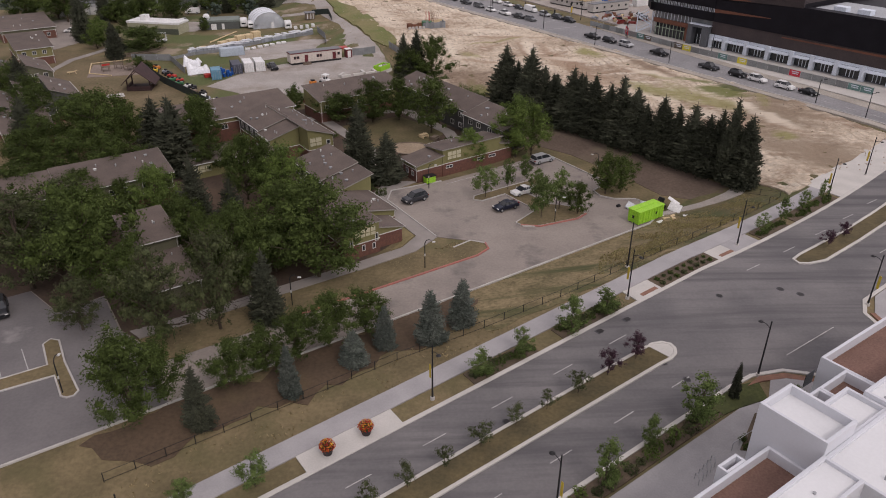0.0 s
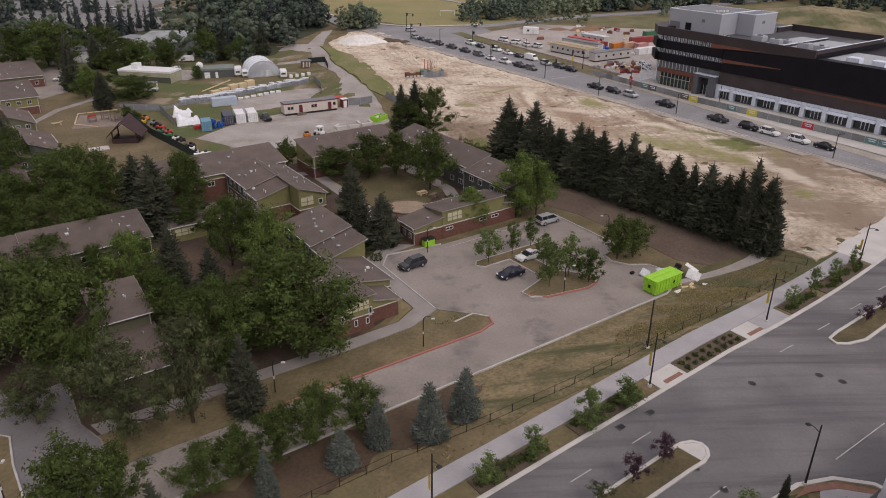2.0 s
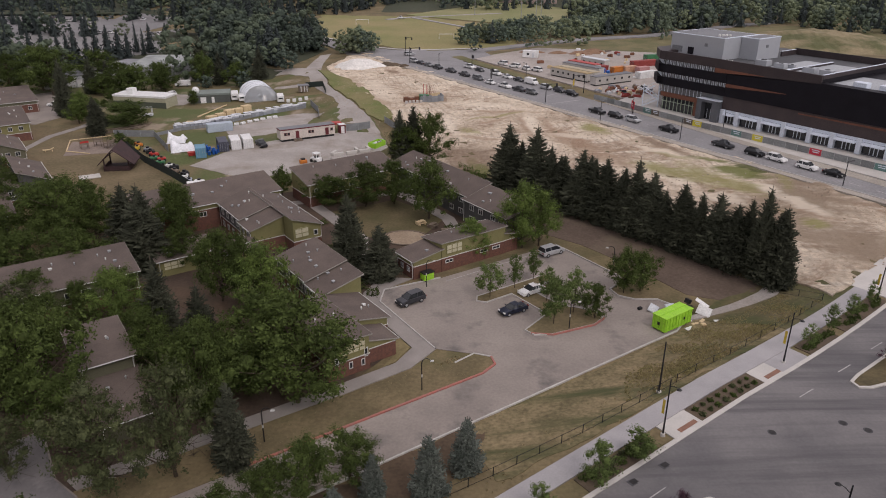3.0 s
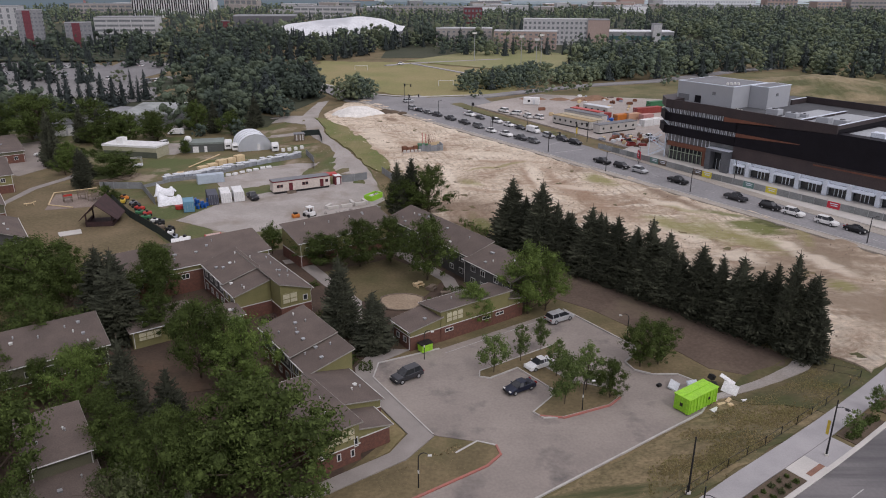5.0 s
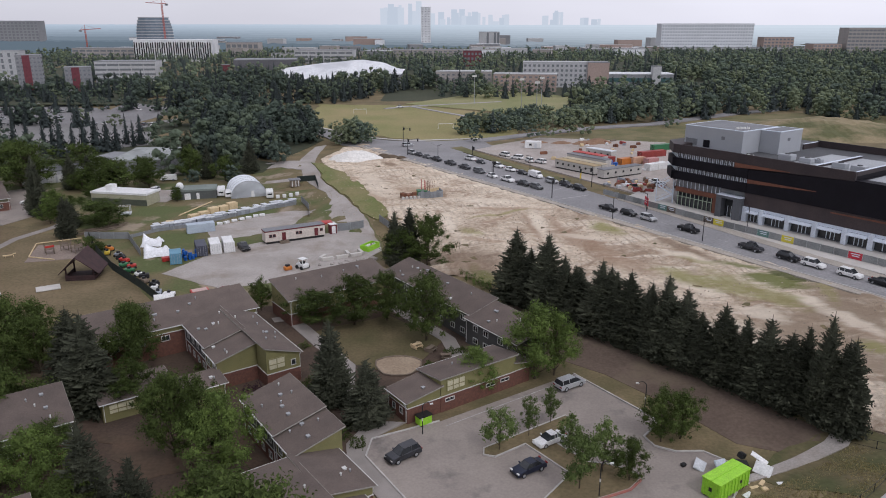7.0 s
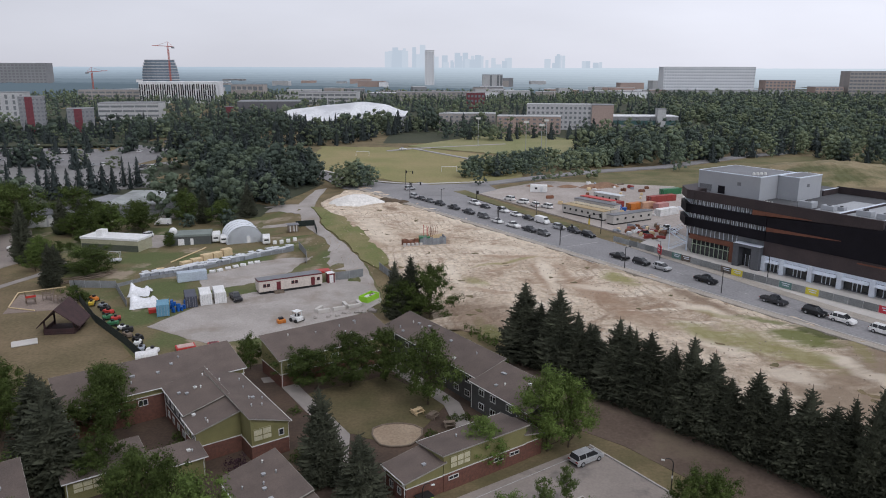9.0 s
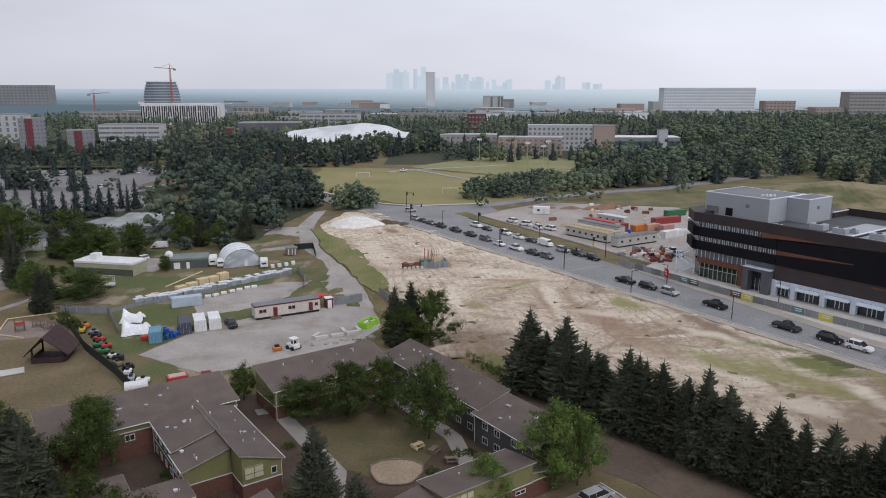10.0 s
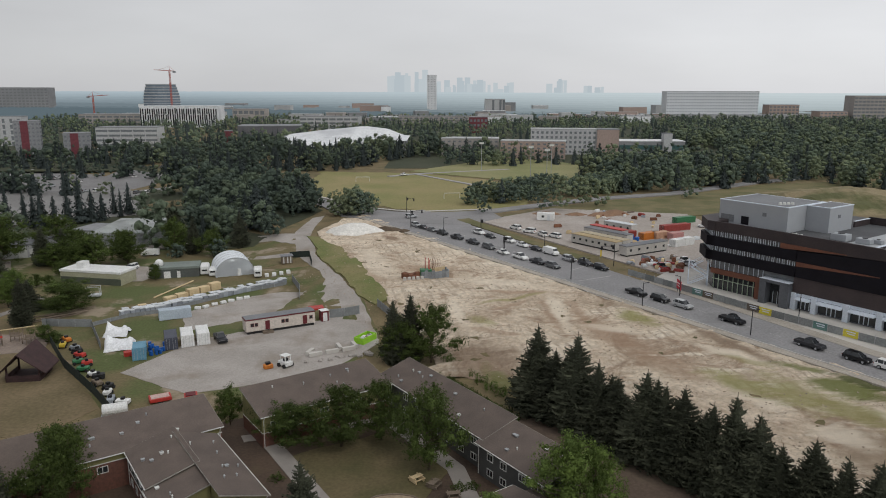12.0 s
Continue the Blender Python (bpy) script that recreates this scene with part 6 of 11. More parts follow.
# side outline of each body: (x, z) from the tail to the nose, and of its glasshouse
BODY = {
    "sedan": (4.6, 1.8, [(0, 0.35), (0.02, 0.75), (0.15, 0.92), (1.0, 0.98), (3.1, 0.95), (4.3, 0.78), (4.55, 0.62), (4.6, 0.35)], [(0.75, 0.97), (1.45, 1.42), (2.6, 1.44), (3.35, 0.95)]),
    "suv": (4.75, 1.9, [(0, 0.4), (0.0, 0.9), (0.08, 1.08), (1.0, 1.1), (3.4, 1.07), (4.5, 0.96), (4.7, 0.75), (4.75, 0.4)], [(0.12, 1.08), (0.45, 1.7), (2.7, 1.74), (3.55, 1.07)]),
    "van": (5.0, 1.95, [(0, 0.35), (0.0, 0.95), (0.06, 1.1), (1.0, 1.12), (3.7, 1.08), (4.7, 0.9), (4.95, 0.7), (5.0, 0.35)], [(0.08, 1.1), (0.3, 1.72), (3.0, 1.76), (4.1, 1.07)]),
    "pickup": (5.6, 1.95, [(0, 0.5), (0.0, 1.02), (0.05, 1.08), (2.0, 1.08), (4.0, 1.1), (5.3, 1.02), (5.55, 0.85), (5.6, 0.45)], [(1.95, 1.08), (2.15, 1.78), (3.4, 1.8), (4.1, 1.1)]),
    "panel_van": (5.6, 2.0, [(0, 0.4), (0.0, 1.2), (0.03, 2.1), (0.3, 2.2), (4.2, 2.18), (4.9, 1.25), (5.5, 1.0), (5.6, 0.45)], [(3.9, 1.3), (4.0, 2.05), (4.3, 2.08), (4.85, 1.28)]),
}


def loft(bm, outline, hw, inset_top, z_ref):
    """A rounded body from a side outline, narrower towards the top."""
    zs = [p[1] for p in outline]
    zlo, zhi = min(zs), max(zs)
    rows = []
    for x, z in outline:
        k = (z - zlo) / max(1e-6, zhi - zlo)
        w = hw - inset_top * k
        rows.append([bm.verts.new((x, sy * w, z)) for sy in (-1, -0.86, 0.86, 1)])
    for r in rows:
        r[1].co.z += 0.03
        r[2].co.z += 0.03
    for a, b in zip(rows, rows[1:]):
        for k in range(3):
            bm.faces.new((a[k], a[k + 1], b[k + 1], b[k]))
    bm.faces.new([r[0] for r in rows])
    bm.faces.new([r[3] for r in rows][::-1])
    bm.faces.new((rows[0][3], rows[0][2], rows[0][1], rows[0][0]))
    bm.faces.new((rows[-1][0], rows[-1][1], rows[-1][2], rows[-1][3]))
    low = [rows[0][0], rows[0][3], rows[-1][3], rows[-1][0]]
    bmesh.ops.recalc_face_normals(bm, faces=bm.faces[:])


CARS = {}
LAMP_RED = mat("tail_lamp", (0.25, 0.01, 0.01), (0.2, 0.01, 0.01), 0.25, 2.0, 9.0, 0.0)
LAMP_CLEAR = mat("head_lamp", (0.75, 0.75, 0.72), (0.65, 0.65, 0.62), 0.15, 2.0, 9.0, 0.0)


def car(kind, colour, x, y, rz, label="", dz=0.09, group=""):
    key = (kind, colour)
    name = {"sedan": "car", "suv": "suv", "van": "minivan", "pickup": "pickup_truck", "panel_van": "delivery_van"}[kind]
    label = label or {"sedan": f"{colour} sedan waiting on the avenue", "suv": f"{colour} sport utility vehicle on the avenue", "van": f"{colour} minivan on the avenue", "pickup": f"{colour} pickup truck on the avenue", "panel_van": f"{colour} panel van on the avenue"}[kind]
    m = pose(x, y, gz(x, y) + dz, 0, 0, rz)
    if key in CARS:
        c = copy_thing(CARS[key], m)
        c["label"] = label
        if group:
            c["group"] = group
        return c
    L, Wd, body, house_ = BODY[kind]
    th = thing(name, 0, 0, 0, 0, label, "car", group or "cars on the avenue")
    pm = paint(colour, COL[colour], metal=0.0 if colour == "white" else 0.25)
    bm = bmesh.new()
    loft(bm, [(px - L / 2, pz) for px, pz in body], Wd / 2, 0.06, 0)
    bmesh.ops.bevel(bm, geom=[e for e in bm.edges if e.calc_face_angle(0) > 0.7], offset=0.05, segments=1, affect="EDGES")
    b = part("body", bm, pm, th)
    if kind != "panel_van":
        bm = bmesh.new()
        loft(bm, [(px - L / 2, pz) for px, pz in house_], Wd / 2 - 0.1, 0.2, 0)
        part("glasshouse", bm, GLASS, th, "dark tinted windows")
        bm = bmesh.new()
        (x1, z1), (x2, z2) = house_[1], house_[2]
        wt = Wd / 2 - 0.27
        box(bm, x1 - L / 2 + 0.05, x2 - L / 2 - 0.02, -wt, wt, z1 + 0.025, z1 + 0.085)
        bmesh.ops.bevel(bm, geom=bm.edges[:], offset=0.025, segments=1, affect="EDGES")
        part("roof_panel", bm, pm, th)
        for sy in (-1, 1):
            mid = (house_[1][0] + house_[2][0]) / 2 - L / 2
            for bx in ((mid,) if kind == "pickup" else (mid, house_[1][0] - L / 2 + 0.1)):
                bm = bmesh.new()
                tube(bm, [(bx + 0.06, sy * (Wd / 2 - 0.1), house_[0][1]), (bx - 0.02, sy * (Wd / 2 - 0.285), z1 + 0.04)], 0.045, seg=4)
                part("pillar", bm, pm, th)
    else:
        bm = bmesh.new()
        box(bm, L / 2 - 1.42, L / 2 - 0.72, -Wd / 2 + 0.14, Wd / 2 - 0.14, -0.02, 0.02, None)
        g = part("windscreen", bm, GLASS, th, "dark windscreen")
        g.matrix_basis = Matrix.Translation((L / 2 - 1.03 + 0.09, 0, 1.74)) @ Matrix.Rotation(radians(53), 4, "Y") @ Matrix.Translation((-(L / 2 - 1.07), 0, 0))
    if kind == "pickup":
        bm = bmesh.new()
        box(bm, -L / 2 + 0.15, -L / 2 + 1.85, -Wd / 2 + 0.2, Wd / 2 - 0.2, 1.09, 1.125)
        part("bed_cover", bm, BLACK_METAL, th, "black load bed cover")
    for sx in (-0.3, 0.3):
        for sy in (-1, 1):
            bm = bmesh.new()
            r = 0.34 if kind in ("sedan",) else 0.38
            vs = cyl(bm, 0, 0, -0.12, 0.12, r, r, 14)
            wh = part("wheel", bm, RUBBER, th, "black tyre")
            wh.matrix_basis = Matrix.Translation((sx * L, sy * (Wd / 2 - 0.1), r)) @ Matrix.Rotation(radians(90), 4, "X")
            bm = bmesh.new()
            cyl(bm, 0, 0, -0.125, 0.125, r * 0.62, r * 0.62, 10)
            part("rim", bm, STEEL, wh, "silver rim")
    for nm, xx, mt, zz in (("headlight", L / 2 - 0.12, LAMP_CLEAR, 0.66), ("tail_light", -L / 2 + 0.02, LAMP_RED, 0.82)):
        for sy in (-1, 1):
            bm = bmesh.new()
            box(bm, xx - 0.08, xx + 0.08, sy * (Wd / 2 - 0.25) - 0.2, sy * (Wd / 2 - 0.25) + 0.2, zz, zz + 0.15)
            part(nm, bm, mt, th)
    for sy in (-1, 1):
        bm = bmesh.new()
        mx = house_[3][0] - L / 2 - 0.35
        box(bm, mx - 0.07, mx + 0.07, sy * Wd / 2, sy * (Wd / 2 + 0.2), house_[3][1] + 0.02, house_[3][1] + 0.18)
        part("mirror", bm, pm, th)
    bm = bmesh.new()
    box(bm, L / 2 - 0.05, L / 2 + 0.04, -Wd / 2 + 0.12, Wd / 2 - 0.12, 0.38, 0.55)
    part("bumper", bm, BLACK_METAL if colour != "white" else pm, th)
    bm = bmesh.new()
    box(bm, -L / 2 - 0.04, -L / 2 + 0.05, -Wd / 2 + 0.12, Wd / 2 - 0.12, 0.38, 0.58)
    part("bumper", bm, BLACK_METAL if colour != "white" else pm, th)
    CARS[key] = th
    th.matrix_basis = m
    return th


PARKED = "cars in the parking lots"
car("suv", "dark", -4.1, 105.6, 218, "dark grey sport utility vehicle in the parking lot", group=PARKED)
car("sedan", "navy", 11.6, 102.5, 212, "dark navy hatchback in a parking stall", group=PARKED)
car("sedan", "white", 15.2, 108.9, 212, "white sedan beside the parking island", group=PARKED)
car("van", "silver", 20.6, 124.4, 33, "silver minivan at the lot's far edge", group=PARKED)
car("suv", "black", -57.5, 70, 300, "black vehicle in the west parking lot", group=PARKED)
car("suv", "black", -49.5, 49.5, 305, "black vehicle in the west parking lot", group=PARKED)

AV = math.degrees(math.atan2(-0.842, 0.54))
lane = "87.4 157.2 sedan black|83.8 162.2 suv white|79.6 168.6 suv white|76.4 173.2 suv black|71.4 180.6 pickup dark|62.4 196 pickup black|55.4 206.8 suv silver|51.7 212 suv black|47.5 217.6 pickup black|31.4 245.1 suv grey|27.8 250.2 pickup dark|23.4 256.4 pickup white|18.9 263 sedan white|15 270.5 van grey|10.3 278 pickup dark|5.4 286 pickup dark|0.3 294 pickup dark|-3.3 299.6 sedan grey|-6.4 304.6 sedan dark|-9.2 308.6 suv silver"
for row in lane.split("|"):
    px, py, kd, cl = row.split()
    car(kd, cl, float(px), float(py), AV, dz=0.42)
far_lane = "44.4 243 suv black|41.2 248.4 suv dark|37.4 253.6 suv silver|33.4 262.4 panel_van white|29.6 268 sedan dark|26 273.8 sedan white|22.4 280.6 suv white|16.6 288.2 sedan dark|13 295 pickup white"
for row in far_lane.split("|"):
    px, py, kd, cl = row.split()
    car(kd, cl, float(px), float(py), AV, dz=0.42)
car("suv", "silver", -11.7, 327.3, 30, "silver vehicle turning at the junction", dz=0.47)


# ---- the green container and the heap of rubbish ----
LIME = mat("lime_green_paint", (0.30, 0.60, 0.04), (0.26, 0.52, 0.04), 0.5, 0.8, 5.0, 0.05)
x, y = 34.6, 98.6
ct = thing("waste_container", x, y, gz(x, y) + 0.08, STREET, "lime green covered steel waste container at the kerb", "container")
bm = bmesh.new()
box(bm, -3.0, 3.0, -1.2, 1.2, 0.18, 2.3)
bmesh.ops.bevel(bm, geom=bm.edges[:], offset=0.04, segments=1, affect="EDGES")
part("body", bm, LIME, ct)
bm = bmesh.new()
box(bm, -3.08, 3.08, -1.28, 1.28, 2.3, 2.42)
box(bm, -3.0, 3.0, -0.05, 0.05, 2.42, 2.5)
part("lid", bm, LIME, ct)
for i in range(9):
    for sy in (-1, 1):
        bm = bmesh.new()
        px = -2.7 + i * 0.675
        box(bm, px - 0.06, px + 0.06, sy * 1.2 if sy > 0 else -1.29, 1.29 if sy > 0 else -1.2, 0.2, 2.25)
        part("rib", bm, LIME, ct)
for i in range(3):
    for sx in (-1, 1):
        bm = bmesh.new()
        py = -0.8 + i * 0.8
        box(bm, sx * 3.0 if sx > 0 else -3.09, 3.09 if sx > 0 else -3.0, py - 0.06, py + 0.06, 0.2, 2.25)
        part("rib", bm, LIME, ct)
for sy in (-0.85, 0.85):
    bm = bmesh.new()
    box(bm, -2.9, 2.9, sy - 0.1, sy + 0.1, 0.0, 0.18)
    part("skid", bm, BLACK_METAL, ct)
bm = bmesh.new()
box(bm, -3.1, -3.05, -0.2, 0.2, 1.0, 1.5)
part("placard", bm, BLACK_METAL, ct, "dark placard")
bm = bmesh.new()
box(bm, 0.9, 1.3, -1.31, -1.295, 1.2, 1.6)
part("placard", bm, BLACK_METAL, ct, "dark placard")


# ---- the dark building by the avenue ----
BROWN_CLAD = mat("dark_brown_cladding", (0.050, 0.039, 0.040), (0.040, 0.032, 0.034), 0.55, 0.3, 4.0, 0.05, spec=0.2)
BLACK_CLAD = mat("black_cladding", (0.007, 0.006, 0.009), (0.010, 0.009, 0.013), 0.6, 0.3, 4.0, 0.05, spec=0.15)
RUST = mat("rust_orange_panel", (0.165, 0.066, 0.04), (0.125, 0.052, 0.034), 0.6, 0.6, 5.0, 0.05)
GREY_METAL = mat("grey_metal_cladding", (0.335, 0.35, 0.37), (0.315, 0.33, 0.35), 0.5, 0.25, 2.0, 0.0, grain=0.03)
ROOF_GREY = mat("grey_roof_membrane", (0.19, 0.195, 0.205), (0.15, 0.155, 0.165), 0.8, 0.12, 3.0, 0.05)
PALE_PANEL = mat("pale_grey_panel", (0.62, 0.67, 0.74), (0.56, 0.61, 0.68), 0.6, 0.6, 5.0, 0.0)
x, y = W(183, 147.5)
DB = thing("office_building", x, y, gz(x, y) + 0.4, STREET, "dark brown and black banded office block under construction", "building")
# local x goes away from the avenue, local y along it, from the corner at 0, 0 towards the south
SOUTH = -105.0
# the grey of these panes stands in for the sky they reflect
RIBBON = mat("grey_ribbon_glass", (0.13, 0.14, 0.15), (0.09, 0.1, 0.108), 0.2, 0.35, 2.0, 0.0, spec=0.5)
CORNER_GLASS = mat("pale_corner_glass", (0.17, 0.18, 0.19), (0.12, 0.13, 0.138), 0.2, 0.5, 2.0, 0.0, spec=0.5)
SLATE = mat("slate_portal", (0.105, 0.11, 0.122), (0.085, 0.09, 0.1), 0.6, 0.4, 4.0, 0.0)


FRONT = 0.4  # face of the upper storeys


def band(name, v0, v1, lo0, lo1, hi0, hi1, m, label="", proud=0.0, deep=3.0):
    """A length of facade cladding along the upper storeys, with sloping edges."""
    bm = bmesh.new()
    a, b = FRONT - proud, FRONT - proud + deep
    rows = [[bm.verts.new(p) for p in ((a, -v, lo), (b, -v, lo), (b, -v, hi), (a, -v, hi))] for v, lo, hi in ((v0, lo0, hi0), (v1, lo1, hi1))]
    for p, q in zip(rows, rows[1:]):
        for k in range(4):
            bm.faces.new((p[k], p[(k + 1) % 4], q[(k + 1) % 4], q[k]))
    bm.faces.new(rows[0][::-1])
    bm.faces.new(rows[-1])
    bmesh.ops.recalc_face_normals(bm, faces=bm.faces[:])
    return part(name, bm, m, DB, label)


def cut_corner(name, inset, z0, z1, m, label=""):
    """The north end of a storey, cut off aslant."""
    bm = bmesh.new()
    prism(bm, [(FRONT + inset, -3.0), (44, -3.0), (44, 4.2 - inset), (5.4 + inset, 4.2 - inset), (FRONT + inset, -1.1 - inset)], z0, [z1] * 5)
    return part(name, bm, m, DB, label)


# the body behind the cladding
for z0, z1, end in ((7.45, 14.7, SOUTH), (14.71, 15.9, -50.0)):
    bm = bmesh.new()
    box(bm, FRONT + 1.0, 44, end, -3.01, z0, z1)
    part("core", bm, BLACK_CLAD, DB, "dark upper storeys")
band("parapet_band", 1.0, 20.1, 14.8, 14.8, 17.2, 17.2, BROWN_CLAD, "dark brown cladding band", 0.1, 0.6)
band("parapet_band", 20.1, 50.4, 13.55, 14.95, 17.2, 17.0, BROWN_CLAD, "dark brown cladding band", 0.1, 0.6)
band("window_band", 1.6, 20.1, 13.45, 13.45, 14.8, 14.8, RIBBON, "ribbon of grey windows", -0.6)
band("black_band", 1.0, 24.1, 11.1, 11.1, 13.45, 13.45, BLACK_CLAD, "black cladding band", 0.2)
band("window_band", 1.6, 24.1, 9.8, 9.8, 11.1, 11.1, RIBBON, "ribbon of grey windows", -0.6)
band("black_band", 1.0, 24.1, 7.5, 7.5, 9.8, 9.8, BLACK_CLAD, "black cladding band", 0.2)
band("black_band", 24.1, 50.4, 7.5, 7.5, 13.5, 14.9, BLACK_CLAD, "black cladding band", 0.05)
band("black_band", 50.4, -SOUTH, 7.5, 7.5, 15.1, 15.1, BLACK_CLAD, "black cladding band", 0.05)
band("black_band", 20.1, 24.1, 11.15, 11.15, 13.5, 13.6, BLACK_CLAD, "black cladding band", 0.21, 0.5)
band("accent_panel", 20.2, 35.0, 13.5, 14.45, 14.75, 14.6, RUST, "rust orange accent wedge", 0.24, 0.1)
band("accent_panel", 24.2, 42.0, 10.0, 10.95, 11.0, 11.1, RUST, "rust orange accent wedge", 0.12, 0.1)
for z0, z1, m in ((14.8, 17.2, BROWN_CLAD), (11.1, 13.45, BLACK_CLAD), (7.5, 9.8, BLACK_CLAD)):
    cut_corner("corner_band", -0.2, z0 + 0.002, z1 - 0.002, m, "cladding band round the corner")
for z0, z1 in ((13.45, 14.8), (9.8, 11.1)):
    cut_corner("corner_window", 0.6, z0, z1, RIBBON, "ribbon window round the corner")
cut_corner("corner_storey", 1.1, 5.3, 7.5, CORNER_GLASS, "glazed corner storey")
cut_corner("corner_storey", 1.4, -0.5, 5.3, GLASS, "dark shopfront glazing")
# roof deck, pale panels and inner walls
bm = bmesh.new()
prism(bm, [(0.9, -3.0), (0.9, -50.0), (44, -50.0), (44, -3.0)], 15.91, [15.96] * 4)
part("roof_deck", bm, mat("dark_roof_membrane", (0.085, 0.087, 0.092), (0.065, 0.067, 0.072), 0.8, 0.15, 3.0, 0.05, stain=(0.16, 0.165, 0.17), stain_scale=0.1, stain_mid=(0.55, 0.7)), DB, "dark roof membrane")
for y0, y1 in ((-38.8, -32.0), (-48.0, -39.6)):
    bm = bmesh.new()
    box(bm, 4.2, 25.5, y0, y1, 15.97, 16.0)
    part("roof_panel", bm, mat("pale_roof_panel", (0.36, 0.375, 0.39), (0.30, 0.315, 0.33), 0.7, 0.12, 3.0, 0.02) if y0 > -40 else bpy.data.materials["pale_roof_panel"], DB, "pale grey roof panel")
bm = bmesh.new()
box(bm, 1.6, 20, -70, -51.0, 14.75, 14.79)
part("roof_panel", bm, bpy.data.materials["pale_roof_panel"], DB, "pale grey roof panel")
for x0, x1, y0, y1, z1 in ((34.6, 35.0, -50, -23, 17.7), (27.0, 34.6, -23.4, -23.0, 17.4), (3.6, 26.0, -39.5, -38.9, 16.5), (1.0, 34.6, -50.4, -50.003, 17.0)):
    bm = bmesh.new()
    box(bm, x0, x1, y0, y1, 15.97, z1)
    wl_ = part("parapet", bm, BROWN_CLAD, DB, "dark inner parapet")
    bm = bmesh.new()
    box(bm, x0 - 0.05, x1 + 0.05, y0 - 0.05, y1 + 0.05, z1 + 0.003, z1 + 0.08)
    part("coping", bm, PALE_PANEL if y1 - y0 < 1 else BLACK_CLAD, wl_, "metal coping")
# mullions along the window ribbons
mull = bmesh.new()
box(mull, -0.06, 0.06, -0.07, 0.07, 0, 1.27)
m0 = part("mullion", mull, PALE_PANEL, DB)
m0.matrix_basis = pose(FRONT + 0.5, -1.9, 9.82)
steps_ = (0.52, 0.72, 0.46, 0.8)
for z0, v_end in ((9.82, 24.0), (13.47, 20.0)):
    k, v = 0, 1.9
    while v < v_end:
        if not (z0 == 9.82 and k == 0):
            again(m0, DB, pose(FRONT + 0.5, -v, z0))
        v += steps_[k % 4]
        k += 1
    for q in range(8):
        again(m0, DB, pose(1.2 + q * 0.66, -1.4 + q * 0.7, z0))
for v in (1.9, 3.2, 4.4, 5.8, 7.0, 8.4, 9.6, 11.0, 12.2, 13.6, 14.8, 16.0):
    bm = bmesh.new()
    box(bm, 1.3, 1.44, -v - 0.07, -v + 0.07, 5.32, 7.48)
    part("mullion", bm, PALE_PANEL, DB)
for name, x, z0, z1, m, label in (("corner_storey", 1.5, 5.3, 7.44, CORNER_GLASS, "glazed corner storey"), ("shop_glazing", 1.8, -0.5, 5.295, GLASS, "dark shop glazing")):
    bm = bmesh.new()
    box(bm, x, 40, -23.84, -3.01, z0, z1)
    part(name, bm, m, DB, label)
# corner shop: rust surround, green-white glazing bars
bm = bmesh.new()
box(bm, 1.0, 1.75, -16.4, -2.2, 4.0, 5.28)
box(bm, 1.0, 1.75, -16.4, -14.4, -0.3, 3.99)
part("accent_panel", bm, RUST, DB, "rust orange cladding")
SAGE = mat("sage_glazing_bar", (0.36, 0.42, 0.33), (0.3, 0.36, 0.28), 0.6, 0.5, 4.0, 0.0)
for q in range(9):
    bm = bmesh.new()
    box(bm, 1.5, 1.66, -2.9 - q * 1.35 - 0.08, -2.9 - q * 1.35 + 0.08, -0.3, 4.0)
    part("mullion", bm, SAGE, DB)
bm = bmesh.new()
box(bm, 1.55, 1.68, -14.3, -2.4, 2.5, 2.66)
part("transom", bm, SAGE, DB)
# entrance portal
for name, b in (("portal_pier", (-0.9, 1.9, -18.2, -16.6, -0.4, 5.2)), ("portal_pier", (-0.9, 1.9, -23.8, -21.6, -0.4, 5.2)), ("portal_lintel", (-0.9, 1.9, -23.8, -16.6, 5.203, 5.9))):
    bm = bmesh.new()
    box(bm, *b)
    bmesh.ops.bevel(bm, geom=bm.edges[:], offset=0.06, segments=1, affect="EDGES")
    part(name, bm, SLATE, DB, "slate grey entrance portal")
bm = bmesh.new()
box(bm, -0.95, 1.9, -23.85, -16.55, 5.903, 6.0)
part("coping", bm, PALE_PANEL, DB, "pale coping")
bm = bmesh.new()
box(bm, 1.2, 1.9, -21.59, -18.21, -0.4, 5.2)
part("entrance_door", bm, GLASS, DB, "dark glazed entrance")
for q in range(3):
    bm = bmesh.new()
    box(bm, 1.1, 1.19, -21.3 + q * 1.1, -21.2 + q * 1.1, -0.3, 3.0)
    part("mullion", bm, PALE_PANEL, DB)
# podium above the shops
bm = bmesh.new()
box(bm, 0.7, 44, SOUTH, -23.85, 3.9, 7.445)
part("podium_band", bm, mat("brown_podium_cladding", (0.060, 0.045, 0.045), (0.048, 0.037, 0.038), 0.55, 0.3, 4.0, 0.05), DB, "dark brown cladding band")
bm = bmesh.new()
prism(bm, [(0.6, -100), (0.68, -100), (0.68, -46), (0.6, -46)], 6.6, [7.4, 7.4, 6.9, 6.9])
part("accent_panel", bm, RUST, DB, "rust orange accent wedge")
